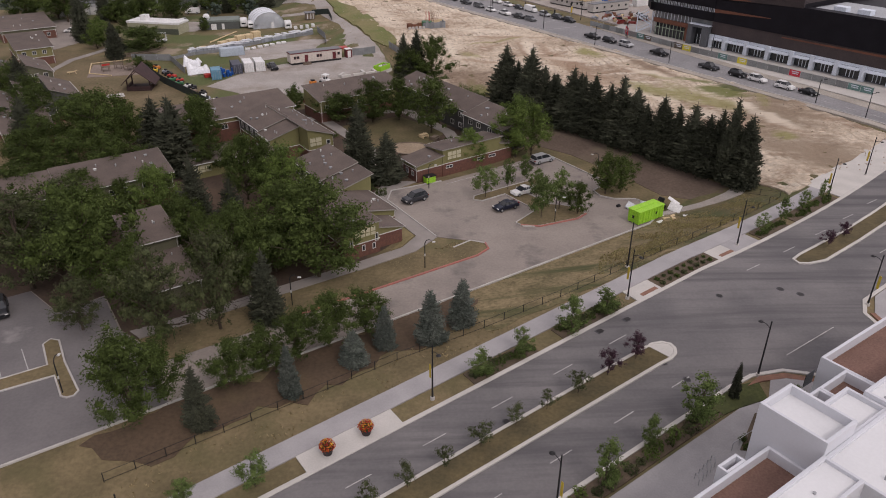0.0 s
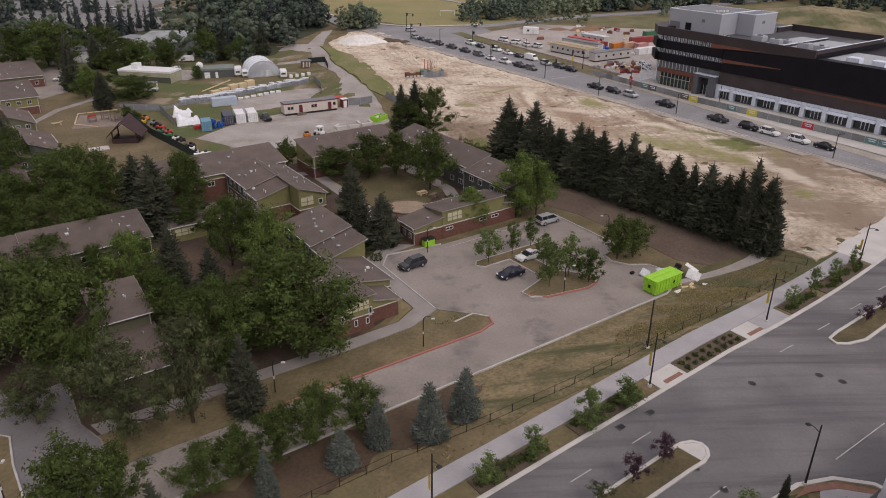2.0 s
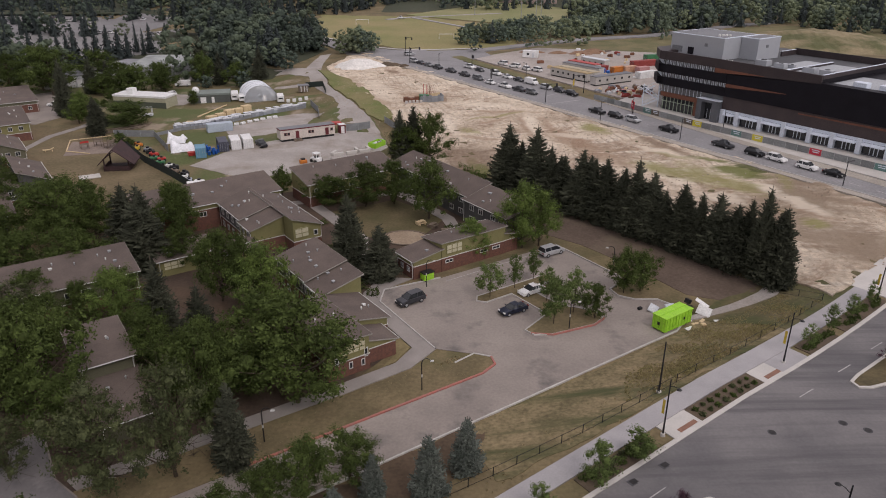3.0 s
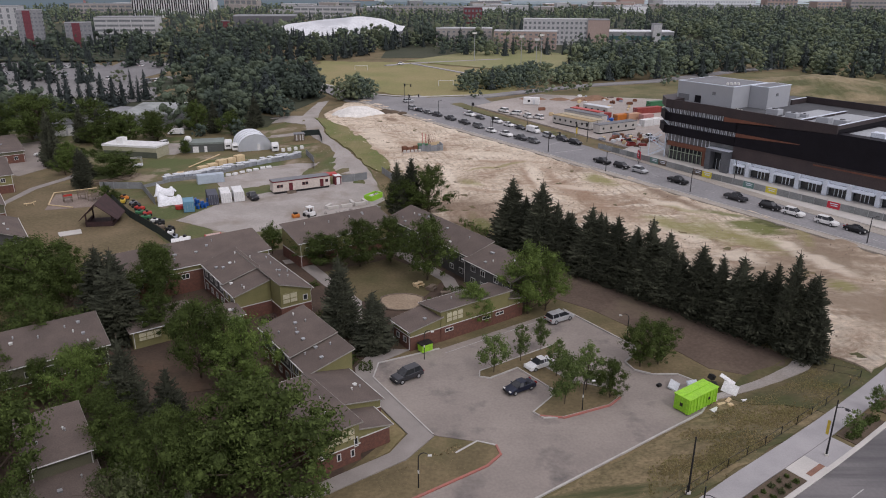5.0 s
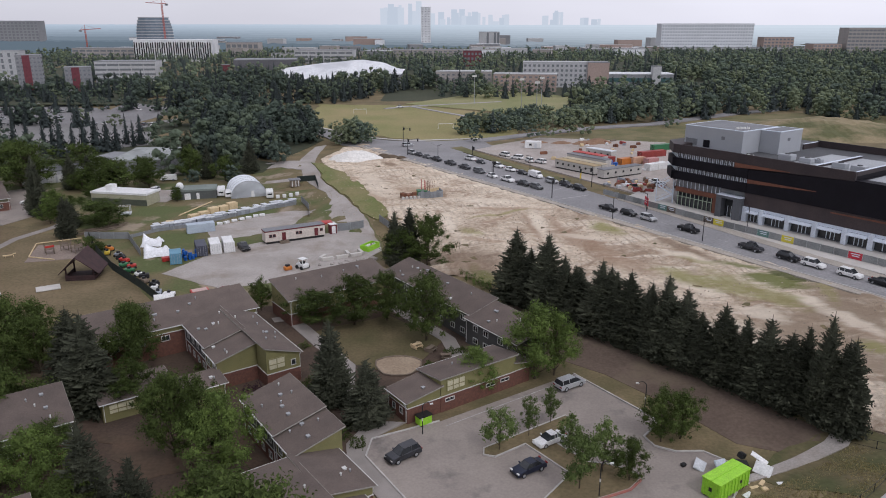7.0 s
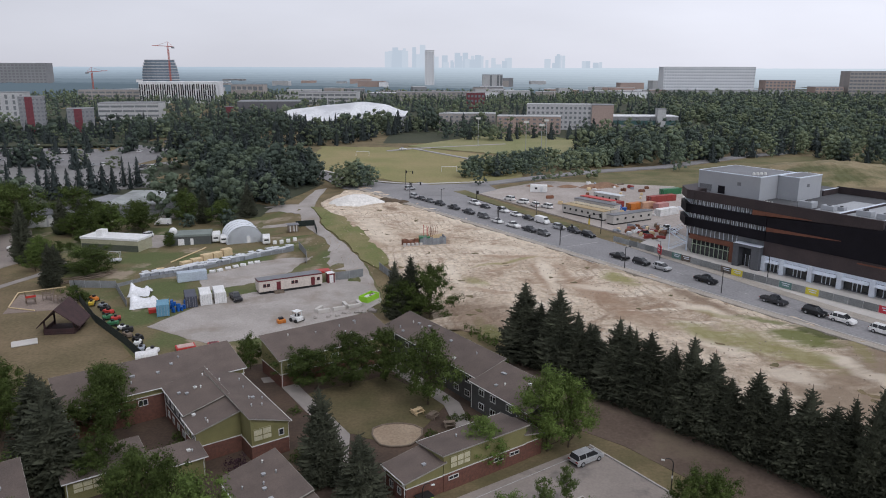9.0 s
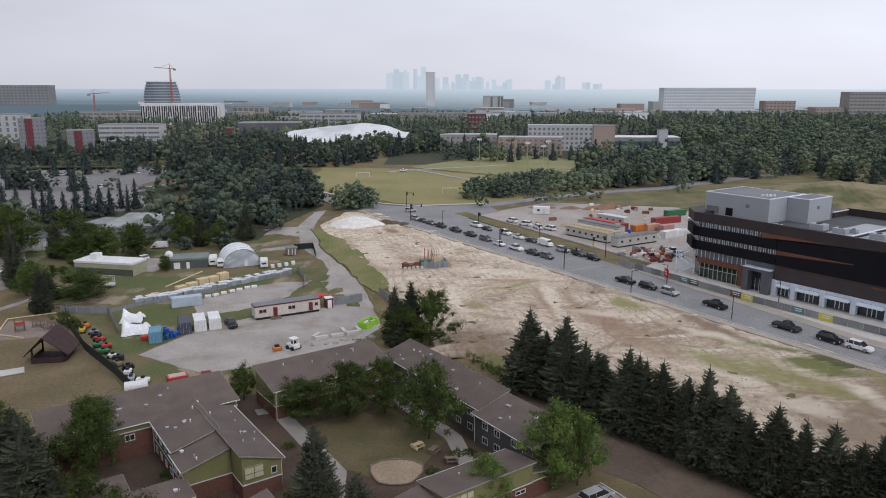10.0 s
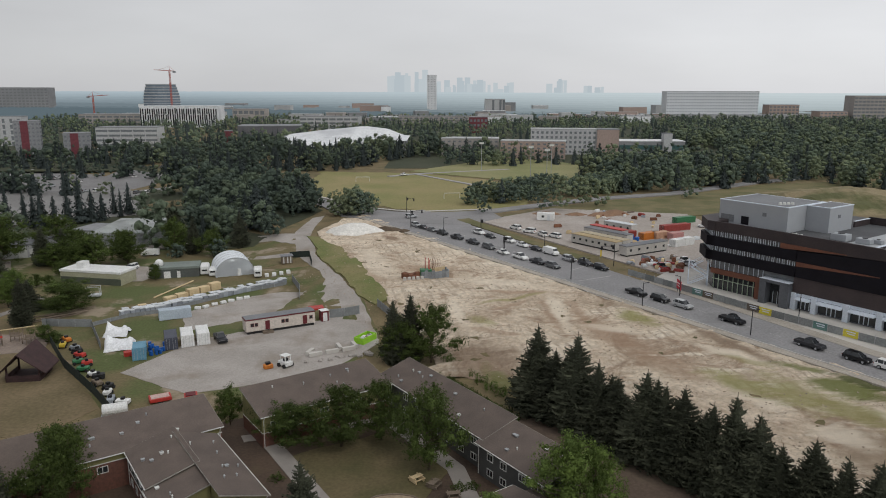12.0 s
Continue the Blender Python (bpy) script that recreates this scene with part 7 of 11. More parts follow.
# shops: dark glazing, pale piers, canopies, doors
bm = bmesh.new()
box(bm, 1.4, 44, SOUTH, -23.85, -0.5, 3.89)
part("shop_glazing", bm, GLASS, DB, "dark shop glazing")
PIERS = [24.4, 29.1, 36.1, 42.9, 50.0, 55.9] + [62.5 + 6.8 * i for i in range(6)]
for v in PIERS:
    bm = bmesh.new()
    box(bm, 0.2, 1.4, -v - 0.6, -v + 0.6, -0.4, 3.88)
    bmesh.ops.bevel(bm, geom=bm.edges[:], offset=0.05, segments=1, affect="EDGES")
    part("pier", bm, PALE_PANEL, DB, "pale blue-grey pier")
for v0, v1 in zip(PIERS, PIERS[1:]):
    a, b = -v1 + 0.62, -v0 - 0.62
    bm = bmesh.new()
    box(bm, 0.8, 1.38, a, b, 3.1, 3.87)
    part("fascia_panel", bm, PALE_PANEL, DB, "pale fascia panel")
    bm = bmesh.new()
    prism(bm, [(-0.7, a + 0.1), (0.78, a + 0.1), (0.78, b - 0.1), (-0.7, b - 0.1)], 2.55, [2.75, 3.05, 3.05, 2.75])
    part("canopy", bm, PALE_PANEL, DB, "pale metal canopy")
    mid = (a + b) / 2
    bm = bmesh.new()
    for q in (-0.95, 0.0, 0.95):
        box(bm, 1.26, 1.38, mid + q - 0.08, mid + q + 0.08, -0.3, 2.5)
    box(bm, 1.26, 1.38, mid - 1.03, mid + 1.03, 2.1, 2.3)
    part("door_frame", bm, PALE_PANEL, DB, "pale door frame")
    bm = bmesh.new()
    box(bm, 1.2, 1.38, a, b, -0.3, 0.25)
    part("sill_wall", bm, SLATE, DB, "grey sill wall")
# pale steel stair at the corner
for i, (xa, ya, za, xb, yb, zb) in enumerate(((-0.6, 3.0, 0.0, 1.8, -1.0, 2.4), (1.8, -1.0, 2.4, -0.4, 2.6, 4.6), (-0.4, 2.6, 4.6, 1.6, 0.4, 6.4))):
    bm = bmesh.new()
    for o in (0.0, 0.9):
        tube(bm, [(xa + o, ya + o, za), (xb + o, yb + o, zb)], 0.14, seg=4)
        tube(bm, [(xa + o, ya + o, za + 1.0), (xb + o, yb + o, zb + 1.0)], 0.06, seg=4)
    part("stair_flight", bm, PALE_PANEL, DB, "pale steel stair flight")
for px, py in ((-0.6, 3.0), (1.8, -1.0), (2.6, -0.2), (0.4, 3.8)):
    bm = bmesh.new()
    cyl(bm, px, py, -0.3, 6.6, 0.13, seg=6)
    part("stair_post", bm, PALE_PANEL, DB, "pale steel post")
# roof plant room: two joined grey boxes
for x0, x1, y0, y1, z1 in ((5.7, 22, -18.2, -0.2, 21.9), (13.6, 24.4, -23.8, -18.25, 21.8)):
    bm = bmesh.new()
    box(bm, x0, x1, y0, y1, 15.965, z1)
    pr = part("plant_room", bm, GREY_METAL, DB, "grey metal roof plant room")
    bm = bmesh.new()
    box(bm, x0 - 0.1, x1 + 0.1, y0 - 0.1, y1 + 0.1, z1 + 0.003, z1 + 0.15)
    part("coping", bm, PALE_PANEL, pr, "pale coping")
    bm = bmesh.new()
    box(bm, x0 + 0.45, x1 - 0.45, y0 + 0.45, y1 - 0.45, z1 + 0.154, z1 + 0.17)
    part("roof_membrane", bm, ROOF_GREY, pr, "grey roof membrane")
for yy, zz, w, h, m in ((-2.6, 17.6, 3.6, 1.7, ROOF_GREY), (-7.4, 17.5, 2.0, 2.0, BLACK_CLAD), (-12.4, 19.6, 1.0, 0.9, ROOF_GREY)):
    bm = bmesh.new()
    box(bm, 5.6, 5.69, yy - w / 2, yy + w / 2, zz - h / 2, zz + h / 2)
    part("louvre", bm, m, DB, "wall louvre")
bm = bmesh.new()
box(bm, 17.5, 18.6, -23.9, -23.81, 19.2, 20.0)
part("louvre", bm, ROOF_GREY, DB, "wall louvre")
for px, py, w, d, h in ((8.0, -29.6, 2.6, 3.4, 1.5), (8.2, -34.6, 2.0, 3.0, 1.2), (10.5, -36.4, 1.4, 1.8, 0.9), (8.0, -43.0, 2.2, 3.2, 1.3), (7.6, -47.6, 2.2, 3.2, 1.3), (2.4, -22.0, 0.8, 0.9, 1.0), (2.2, -23.4, 0.8, 0.9, 1.0)):
    bm = bmesh.new()
    box(bm, px - w / 2, px + w / 2, py - d / 2, py + d / 2, 16.01, 16.01 + h)
    bmesh.ops.bevel(bm, geom=bm.edges[:], offset=0.06, segments=1, affect="EDGES")
    un = part("roof_unit", bm, GREY_METAL if w > 1 else WHITE_TRIM, DB, "grey rooftop air unit")
    bm = bmesh.new()
    cyl(bm, px, py, 16.013 + h, 16.15 + h, 0.35 * w * 0.8, seg=12)
    part("fan", bm, BLACK_METAL, un, "dark fan grille")
for px, py in ((5.0, -58.0), (5.4, -64.0)):
    bm = bmesh.new()
    box(bm, px - 1.2, px + 1.2, py - 1.6, py + 1.6, 14.8, 16.1)
    bmesh.ops.bevel(bm, geom=bm.edges[:], offset=0.06, segments=1, affect="EDGES")
    part("roof_unit", bm, PALE_PANEL, DB, "pale rooftop air unit")
for q in range(4):
    bm = bmesh.new()
    cyl(bm, 8.4 + q * 0.9, -14.5 - q * 0.5, 22.08, 22.6, 0.42, 0.34, 10)
    part("roof_vent", bm, WHITE_TRIM, DB, "white roof vent")


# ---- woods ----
# far foliage: haze is put into these paler, bluer leaf colours
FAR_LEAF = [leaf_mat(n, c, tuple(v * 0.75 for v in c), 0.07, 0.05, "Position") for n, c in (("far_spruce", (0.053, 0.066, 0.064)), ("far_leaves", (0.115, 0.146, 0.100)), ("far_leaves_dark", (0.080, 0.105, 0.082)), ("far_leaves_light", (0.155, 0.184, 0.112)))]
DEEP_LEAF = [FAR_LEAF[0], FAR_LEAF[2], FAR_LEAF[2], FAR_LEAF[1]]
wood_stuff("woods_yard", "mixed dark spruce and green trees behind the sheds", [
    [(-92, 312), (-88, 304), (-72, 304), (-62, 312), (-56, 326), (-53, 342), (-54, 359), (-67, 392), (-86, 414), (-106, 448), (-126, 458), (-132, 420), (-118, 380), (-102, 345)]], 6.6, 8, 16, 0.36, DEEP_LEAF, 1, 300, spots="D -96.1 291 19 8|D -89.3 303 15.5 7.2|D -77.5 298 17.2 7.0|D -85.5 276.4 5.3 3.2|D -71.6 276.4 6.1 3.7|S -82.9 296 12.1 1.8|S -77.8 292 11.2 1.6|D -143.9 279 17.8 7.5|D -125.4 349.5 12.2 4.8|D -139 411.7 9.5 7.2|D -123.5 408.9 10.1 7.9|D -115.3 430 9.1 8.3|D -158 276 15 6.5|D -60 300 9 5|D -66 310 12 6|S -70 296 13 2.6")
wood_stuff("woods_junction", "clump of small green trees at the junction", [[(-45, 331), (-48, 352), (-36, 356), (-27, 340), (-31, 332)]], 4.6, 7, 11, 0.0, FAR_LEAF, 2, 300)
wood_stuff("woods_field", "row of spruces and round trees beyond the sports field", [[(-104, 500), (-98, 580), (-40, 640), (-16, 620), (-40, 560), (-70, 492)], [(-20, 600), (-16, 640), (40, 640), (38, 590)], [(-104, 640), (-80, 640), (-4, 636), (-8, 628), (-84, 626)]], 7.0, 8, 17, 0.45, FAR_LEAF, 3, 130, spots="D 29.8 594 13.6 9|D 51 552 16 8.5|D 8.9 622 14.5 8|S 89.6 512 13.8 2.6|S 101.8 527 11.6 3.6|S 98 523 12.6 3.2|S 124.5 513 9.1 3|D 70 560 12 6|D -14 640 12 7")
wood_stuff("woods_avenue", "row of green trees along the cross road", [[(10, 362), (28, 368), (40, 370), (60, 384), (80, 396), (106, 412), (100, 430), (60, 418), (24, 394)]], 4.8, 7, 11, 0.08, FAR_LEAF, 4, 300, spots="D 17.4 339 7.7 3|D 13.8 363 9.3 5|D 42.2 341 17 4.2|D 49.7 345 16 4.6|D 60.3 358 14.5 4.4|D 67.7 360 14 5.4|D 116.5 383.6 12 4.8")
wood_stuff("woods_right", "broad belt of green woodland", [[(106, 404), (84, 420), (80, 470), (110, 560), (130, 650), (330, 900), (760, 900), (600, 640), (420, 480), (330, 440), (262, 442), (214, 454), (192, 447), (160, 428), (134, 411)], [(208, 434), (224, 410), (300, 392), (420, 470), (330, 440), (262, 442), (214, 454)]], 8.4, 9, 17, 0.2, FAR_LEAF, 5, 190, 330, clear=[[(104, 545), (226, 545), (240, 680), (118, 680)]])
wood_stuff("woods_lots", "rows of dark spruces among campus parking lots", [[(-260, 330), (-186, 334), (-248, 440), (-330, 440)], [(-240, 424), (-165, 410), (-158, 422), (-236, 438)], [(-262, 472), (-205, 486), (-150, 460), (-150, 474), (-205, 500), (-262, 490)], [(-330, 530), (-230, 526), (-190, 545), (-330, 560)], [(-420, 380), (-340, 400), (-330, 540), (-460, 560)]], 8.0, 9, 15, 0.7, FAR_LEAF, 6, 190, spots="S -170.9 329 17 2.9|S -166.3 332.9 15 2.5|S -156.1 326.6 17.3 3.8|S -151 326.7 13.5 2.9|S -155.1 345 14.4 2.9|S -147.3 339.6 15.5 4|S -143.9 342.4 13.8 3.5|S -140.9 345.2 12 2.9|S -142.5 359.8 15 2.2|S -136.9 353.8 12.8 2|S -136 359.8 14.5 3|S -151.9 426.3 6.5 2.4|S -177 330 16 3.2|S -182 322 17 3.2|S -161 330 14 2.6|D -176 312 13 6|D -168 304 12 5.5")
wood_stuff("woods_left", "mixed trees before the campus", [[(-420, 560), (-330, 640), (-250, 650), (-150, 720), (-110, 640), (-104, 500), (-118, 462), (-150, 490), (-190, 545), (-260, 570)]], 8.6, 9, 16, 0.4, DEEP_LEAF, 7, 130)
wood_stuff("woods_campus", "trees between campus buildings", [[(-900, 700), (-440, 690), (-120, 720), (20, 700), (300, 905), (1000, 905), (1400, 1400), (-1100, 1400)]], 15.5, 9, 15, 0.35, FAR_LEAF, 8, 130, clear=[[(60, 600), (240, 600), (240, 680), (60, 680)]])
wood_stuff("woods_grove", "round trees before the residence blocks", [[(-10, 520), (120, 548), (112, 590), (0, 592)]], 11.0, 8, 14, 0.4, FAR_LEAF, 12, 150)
# ---- campus and town ----
OFF_WHITE = mat("off_white_wall", (0.42, 0.425, 0.43), (0.37, 0.375, 0.38), 0.8, 0.05, 1.0, 0.0)
GREY_WALL = mat("grey_wall", (0.235, 0.24, 0.25), (0.2, 0.205, 0.215), 0.8, 0.05, 1.0, 0.0)
BEIGE = mat("beige_wall", (0.33, 0.305, 0.285), (0.285, 0.265, 0.25), 0.85, 0.05, 1.0, 0.0)
PINKISH = mat("pinkish_wall", (0.36, 0.275, 0.24), (0.32, 0.25, 0.22), 0.85, 0.05, 1.0, 0.0)
RED_WALL = mat("red_panel", (0.15, 0.04, 0.05), (0.13, 0.036, 0.044), 0.7, 0.05, 1.0, 0.0)
# far panes, lightened in the base colour to take in the haze
FAR_GLASS = mat("far_window_glass", (0.15, 0.16, 0.17), (0.18, 0.19, 0.2), 0.25, 0.1, 1.0, 0.0, spec=0.5)
TEAL = mat("teal_glazing", (0.05, 0.11, 0.11), (0.04, 0.09, 0.09), 0.3, 0.1, 1.0, 0.0, spec=0.5)
WHITE_ROOF = mat("white_membrane", (0.66, 0.67, 0.68), (0.56, 0.57, 0.59), 0.7, 0.06, 0.6, 0.0, stain=(0.47, 0.48, 0.50), stain_scale=0.03, stain_mid=(0.5, 0.66))


def block(name, label, cx, cy, w, d, h, wall, rz=0.0, rows=0, cols=0, roof=None, side=0, win=None, group="campus buildings", base=-1.0, wh=0.5, ww=0.6):
    """A far building with its storeys of windows on the front and one side."""
    th = thing(name, cx, cy, gz(cx, cy), rz, label, "building", group)
    bm = bmesh.new()
    box(bm, -w / 2, w / 2, 0, d, base, h)
    part("wall", bm, wall, th)
    bm = bmesh.new()
    box(bm, -w / 2 - 0.15, w / 2 + 0.15, -0.15, d + 0.15, h + 0.003, h + 0.6)
    part("roof", bm, roof or GREY_WALL, th, "flat roof")
    if rows:
        bh, bw = h / (rows + 0.35), w / cols
        bm = bmesh.new()
        box(bm, -bw * ww / 2, bw * ww / 2, -0.12, 0.1, -bh * wh / 2, bh * wh / 2)
        first = None
        for j in range(rows):
            for i in range(cols):
                m = pose(-w / 2 + bw * (i + 0.5), 0, bh * (j + 0.68))
                if first is None:
                    first = part("window", bm, win or FAR_GLASS, th, "dark window")
                    first.matrix_basis = m
                else:
                    again(first, th, m)
            for i in range(side):
                q = d / side
                for sx in (-1, 1):
                    again(first, th, pose(sx * w / 2, q * (i + 0.5), bh * (j + 0.68), 0, 0, 90 * sx))
    return th


block("office_tower", "tall beige office tower with a grid of windows", -795, 1427, 114, 40, 60, GREY_WALL, 10, 11, 17)
block("campus_block", "pale campus block with dark slots", -413, 746, 26, 20, 29, OFF_WHITE, 15, 5, 4, wh=0.7, ww=0.35)
for cx, cy, w, h in ((-307, 590, 17, 31), (-281, 611, 19, 21)):
    th = block("residence_tower", "grey residence tower with a red vertical panel", cx, cy, w, 16, h, GREY_WALL, 24, int(h / 3.1), 6, side=4, wh=0.42, ww=0.5)
    bm = bmesh.new()
    box(bm, -w * 0.24, w * 0.06, -0.5, -0.16, 0, h + 0.3)
    part("red_panel", bm, RED_WALL, th, "deep red facade panel")
block("campus_block", "low white campus block with dark ribbon windows", -281, 701, 53, 24, 18, OFF_WHITE, 6, 4, 5, ww=0.92, wh=0.42)
block("campus_block", "long low cream-coloured campus block", -478, 1106, 89, 30, 17, BEIGE, 0, 3, 9, ww=0.8)
zb = block("striped_building", "white building with dark vertical stripes", -366, 1074, 107, 40, 29, WHITE_ROOF, 4, roof=WHITE_ROOF)
rnd = random.Random(3)
bm = bmesh.new()
box(bm, -0.85, 0.85, -0.35, 0.0, -3.9, 3.9)
first = None
for j in range(3):
    for i in range(34):
        m = pose(-52 + i * 3.1 + rnd.uniform(-0.5, 0.5), 0, 6.2 + j * 8.0 + rnd.uniform(-0.6, 0.6))
        if first is None:
            first = part("dark_slat", bm, GLASS, zb)
            first.matrix_basis = m
        else:
            again(first, zb, m)
TOWER_GLASS = mat("tower_glass", (0.13, 0.17, 0.21), (0.17, 0.21, 0.25), 0.25, 0.1, 1.0, 0.0, spec=0.5)
gt = thing("glass_tower", -415, 1144, 4, 0, "curved blue-grey glass tower under construction", "building", "campus buildings")
for j in range(15):
    u = j / 14
    hw = 27 * (1 - 0.12 * max(0, u - 0.55) ** 2 * 8)
    bm = bmesh.new()
    pts = [(hw * math.cos(a) * (1 if math.cos(a) > 0 else 1), 14 * math.sin(a)) for a in [k * math.tau / 20 for k in range(20)]]
    prism(bm, pts, j * 4.0, [j * 4.0 + 3.1] * 20)
    part("glazing", bm, TOWER_GLASS, gt)
    bm = bmesh.new()
    prism(bm, [(px * 1.03, py * 1.03) for px, py in pts], j * 4.0 + 3.103, [j * 4.0 + 3.997] * 20)
    part("floor_band", bm, OFF_WHITE, gt, "pale floor band")


def crane(x, y, z, h, jib, rz):
    th = thing("tower_crane", x, y, z, rz, "red lattice tower crane", "crane", "tower cranes")
    bm = bmesh.new()
    for sx in (-0.8, 0.8):
        for sy in (-0.8, 0.8):
            tube(bm, [(sx, sy, 0), (sx, sy, h)], 0.25, seg=4)
    for k in range(int(h / 4)):
        tube(bm, [(-0.8, -0.8, k * 4), (0.8, -0.8, k * 4 + 4)], 0.18, seg=3)
        tube(bm, [(-0.8, 0.8, k * 4 + 4), (0.8, 0.8, k * 4)], 0.18, seg=3)
    part("mast", bm, RED_CRANE, th)
    bm = bmesh.new()
    tube(bm, [(-jib * 0.3, 0, h), (jib, 0, h + 2)], 0.7, 0.5, 4)
    part("jib", bm, RED_CRANE, th)
    bm = bmesh.new()
    tube(bm, [(0, 0, h), (0, 0, h + 7)], 0.5, 0.2, 4)
    tube(bm, [(0, 0, h + 7), (jib * 0.7, 0, h + 1.6)], 0.15, seg=3)
    tube(bm, [(0, 0, h + 7), (-jib * 0.3, 0, h)], 0.15, seg=3)
    part("apex", bm, RED_CRANE, th)
    bm = bmesh.new()
    box(bm, -jib * 0.3 - 2, -jib * 0.3 + 2, -1, 1, h - 2.5, h)
    part("counterweight", bm, GREY_WALL, th)


RED_CRANE = mat("red_crane_paint", (0.40, 0.10, 0.07), (0.33, 0.09, 0.07), 0.6, 0.2, 2.0, 0.0)
crane(-392, 1120, 4, 78, 26, 165)
crane(-520, 1150, 4, 42, 22, 10)
block("campus_block", "grey-beige campus block with large windows", -322, 1276, 54, 30, 21, BEIGE, 0, 2, 6, ww=0.7, wh=0.7)
block("campus_block", "white campus block with ribbon windows", -149, 1018, 78, 30, 17, OFF_WHITE, -3, 3, 8, ww=0.85)
block("campus_block", "dark sports hall with flat roof", -184, 830, 66, 40, 13, mat("slate_wall", (0.12, 0.12, 0.13), (0.1, 0.1, 0.11), 0.7, 0.05, 1.0, 0.0), 8)
block("campus_block", "low white hall among trees", -219, 1096, 32, 20, 10, OFF_WHITE, 0)
block("apartment_block", "white and dark apartment tower", 112, 1594, 42, 20, 35, OFF_WHITE, 0, 0, 0)
bm = bmesh.new()
for i in (-6, 9, 16):
    box(bm, 112 + i, 112 + i + 4.5, 1593.4, 1593.9, 5, 38)
part("dark_panel", bm, FAR_GLASS, bpy.data.objects["apartment_block"], "dark vertical window strips").matrix_parent_inverse = bpy.data.objects["apartment_block"].matrix_basis.inverted()
block("campus_block", "deep red clad campus block", 45, 942, 22, 20, 19, RED_WALL, 0, 3, 5)
block("apartment_block", "row of pale apartment blocks with balconies", -12, 1159, 107, 25, 13, BEIGE, 3, 3, 14, ww=0.6)
block("residence_block", "long white and brown residence block", 97, 628, 52, 16, 20, OFF_WHITE, -7, 5, 14, ww=0.5, roof=OFF_WHITE)
block("residence_block", "pinkish-brown end of the residence block", 131, 622, 17, 17, 20, PINKISH, -7, 0, 0)
block("residence_block", "low beige residence block with flat roof", 22, 606, 44, 16, 14, BEIGE, -4, 4, 11, ww=0.45, wh=0.4, roof=OFF_WHITE)
block("residence_block", "low pinkish residence block with flat roof", 68, 590, 48, 14, 13, PINKISH, -10, 4, 11, ww=0.45, wh=0.4, roof=OFF_WHITE)
block("service_building", "long low teal-glazed building with white roof", 166, 645, 66, 24, 9.5, GREY_WALL, -4, 1, 1, roof=WHITE_ROOF, win=TEAL, ww=0.97, wh=0.5)
block("service_tower", "slim pale concrete service tower", 184, 640, 7, 7, 16, OFF_WHITE, 0)
# hospital wall and panes carry haze and reflected sky in their pale colours
block("hospital", "wide pale hospital slab with a grid of windows", 503, 1417, 168, 40, 51, mat("white_far_panel", (0.62, 0.635, 0.655), (0.56, 0.575, 0.59), 0.7, 0.05, 1.0, 0.0), -3, 9, 34, ww=0.66, wh=0.46, win=mat("pale_far_glass", (0.38, 0.41, 0.44), (0.30, 0.33, 0.36), 0.3, 0.1, 1.0, 0.0, spec=0.5))
block("hospital_wing", "low white wing of the hospital", 560, 1400, 280, 30, 9, OFF_WHITE, 0, 1, 24)
block("hospital_wing", "pinkish hospital block among trees", 669, 1485, 59, 30, 26, PINKISH, 0, 4, 8)
block("hospital_wing", "beige and glass hospital block", 760, 1330, 80, 40, 44, BEIGE, -6, 7, 12, ww=0.8)
block("hospital_wing", "low brown hospital block", 690, 1340, 50, 30, 17, PINKISH, 0, 3, 7)
for i in range(64):
    near = i < 44
    cx, cy = (rnd.uniform(-560, 420), rnd.uniform(1180, 1470)) if near else (rnd.uniform(-700, 500), rnd.uniform(1500, 1900))
    block("town_building", "far pale town building among trees", cx, cy, rnd.uniform(18, 60), rnd.uniform(12, 26), rnd.uniform(7, 15) if near else rnd.uniform(17, 26), rnd.choice((OFF_WHITE, GREY_WALL, OFF_WHITE, BEIGE, PINKISH, WHITE_ROOF)), rnd.uniform(-20, 20), group="far town buildings", roof=rnd.choice((OFF_WHITE, GREY_WALL, WHITE_ROOF, BEIGE)))
block("apartment_block", "slim white apartment tower in the far town", -22, 1700, 21, 20, 86, WHITE_ROOF, 0, 16, 3, ww=0.3, wh=0.3)
# arena shell: a lens of white membrane, highest towards its east end
CREST = [(0.0, 3.9), (0.12, 9.0), (0.23, 12.9), (0.49, 16.8), (0.71, 19.4), (0.85, 17.2), (1.0, 9.4)]


def crest_at(u):
    for (a, p), (b, q) in zip(CREST, CREST[1:]):
        if u <= b:
            return p + (q - p) * ease(a, b, u) * 0.35 + (q - p) * (u - a) / (b - a) * 0.65
    return CREST[-1][1]


bm = bmesh.new()
rows = []
for i in range(33):
    u = i / 32
    xx = -66 + 132 * u
    eave = 1.0 + 8.0 * u
    row = []
    for j in range(13):
        v = j / 12
        row.append(bm.verts.new((xx, 2 + 78 * v, eave + (crest_at(u) - eave) * math.sin(math.pi * v) ** 0.8)))
    rows.append(row)
for a, b in zip(rows, rows[1:]):
    for j in range(12):
        bm.faces.new((a[j], b[j], b[j + 1], a[j + 1]))
ar = thing("arena", -95, 655, 4, 0, "skating arena with a vast curved white roof", "building")
part("roof_shell", bm, WHITE_ROOF, ar, "curved white membrane roof", smooth=True)
bm = bmesh.new()
prism(bm, [(-50, 8), (64, 8), (64, 72), (-50, 72)], -1, [1.2, 8.2, 8.2, 1.2])
part("wall", bm, mat("arena_wall", (0.16, 0.165, 0.175), (0.13, 0.135, 0.145), 0.7, 0.05, 1.0, 0.0), ar, "dark wall beneath the shell")
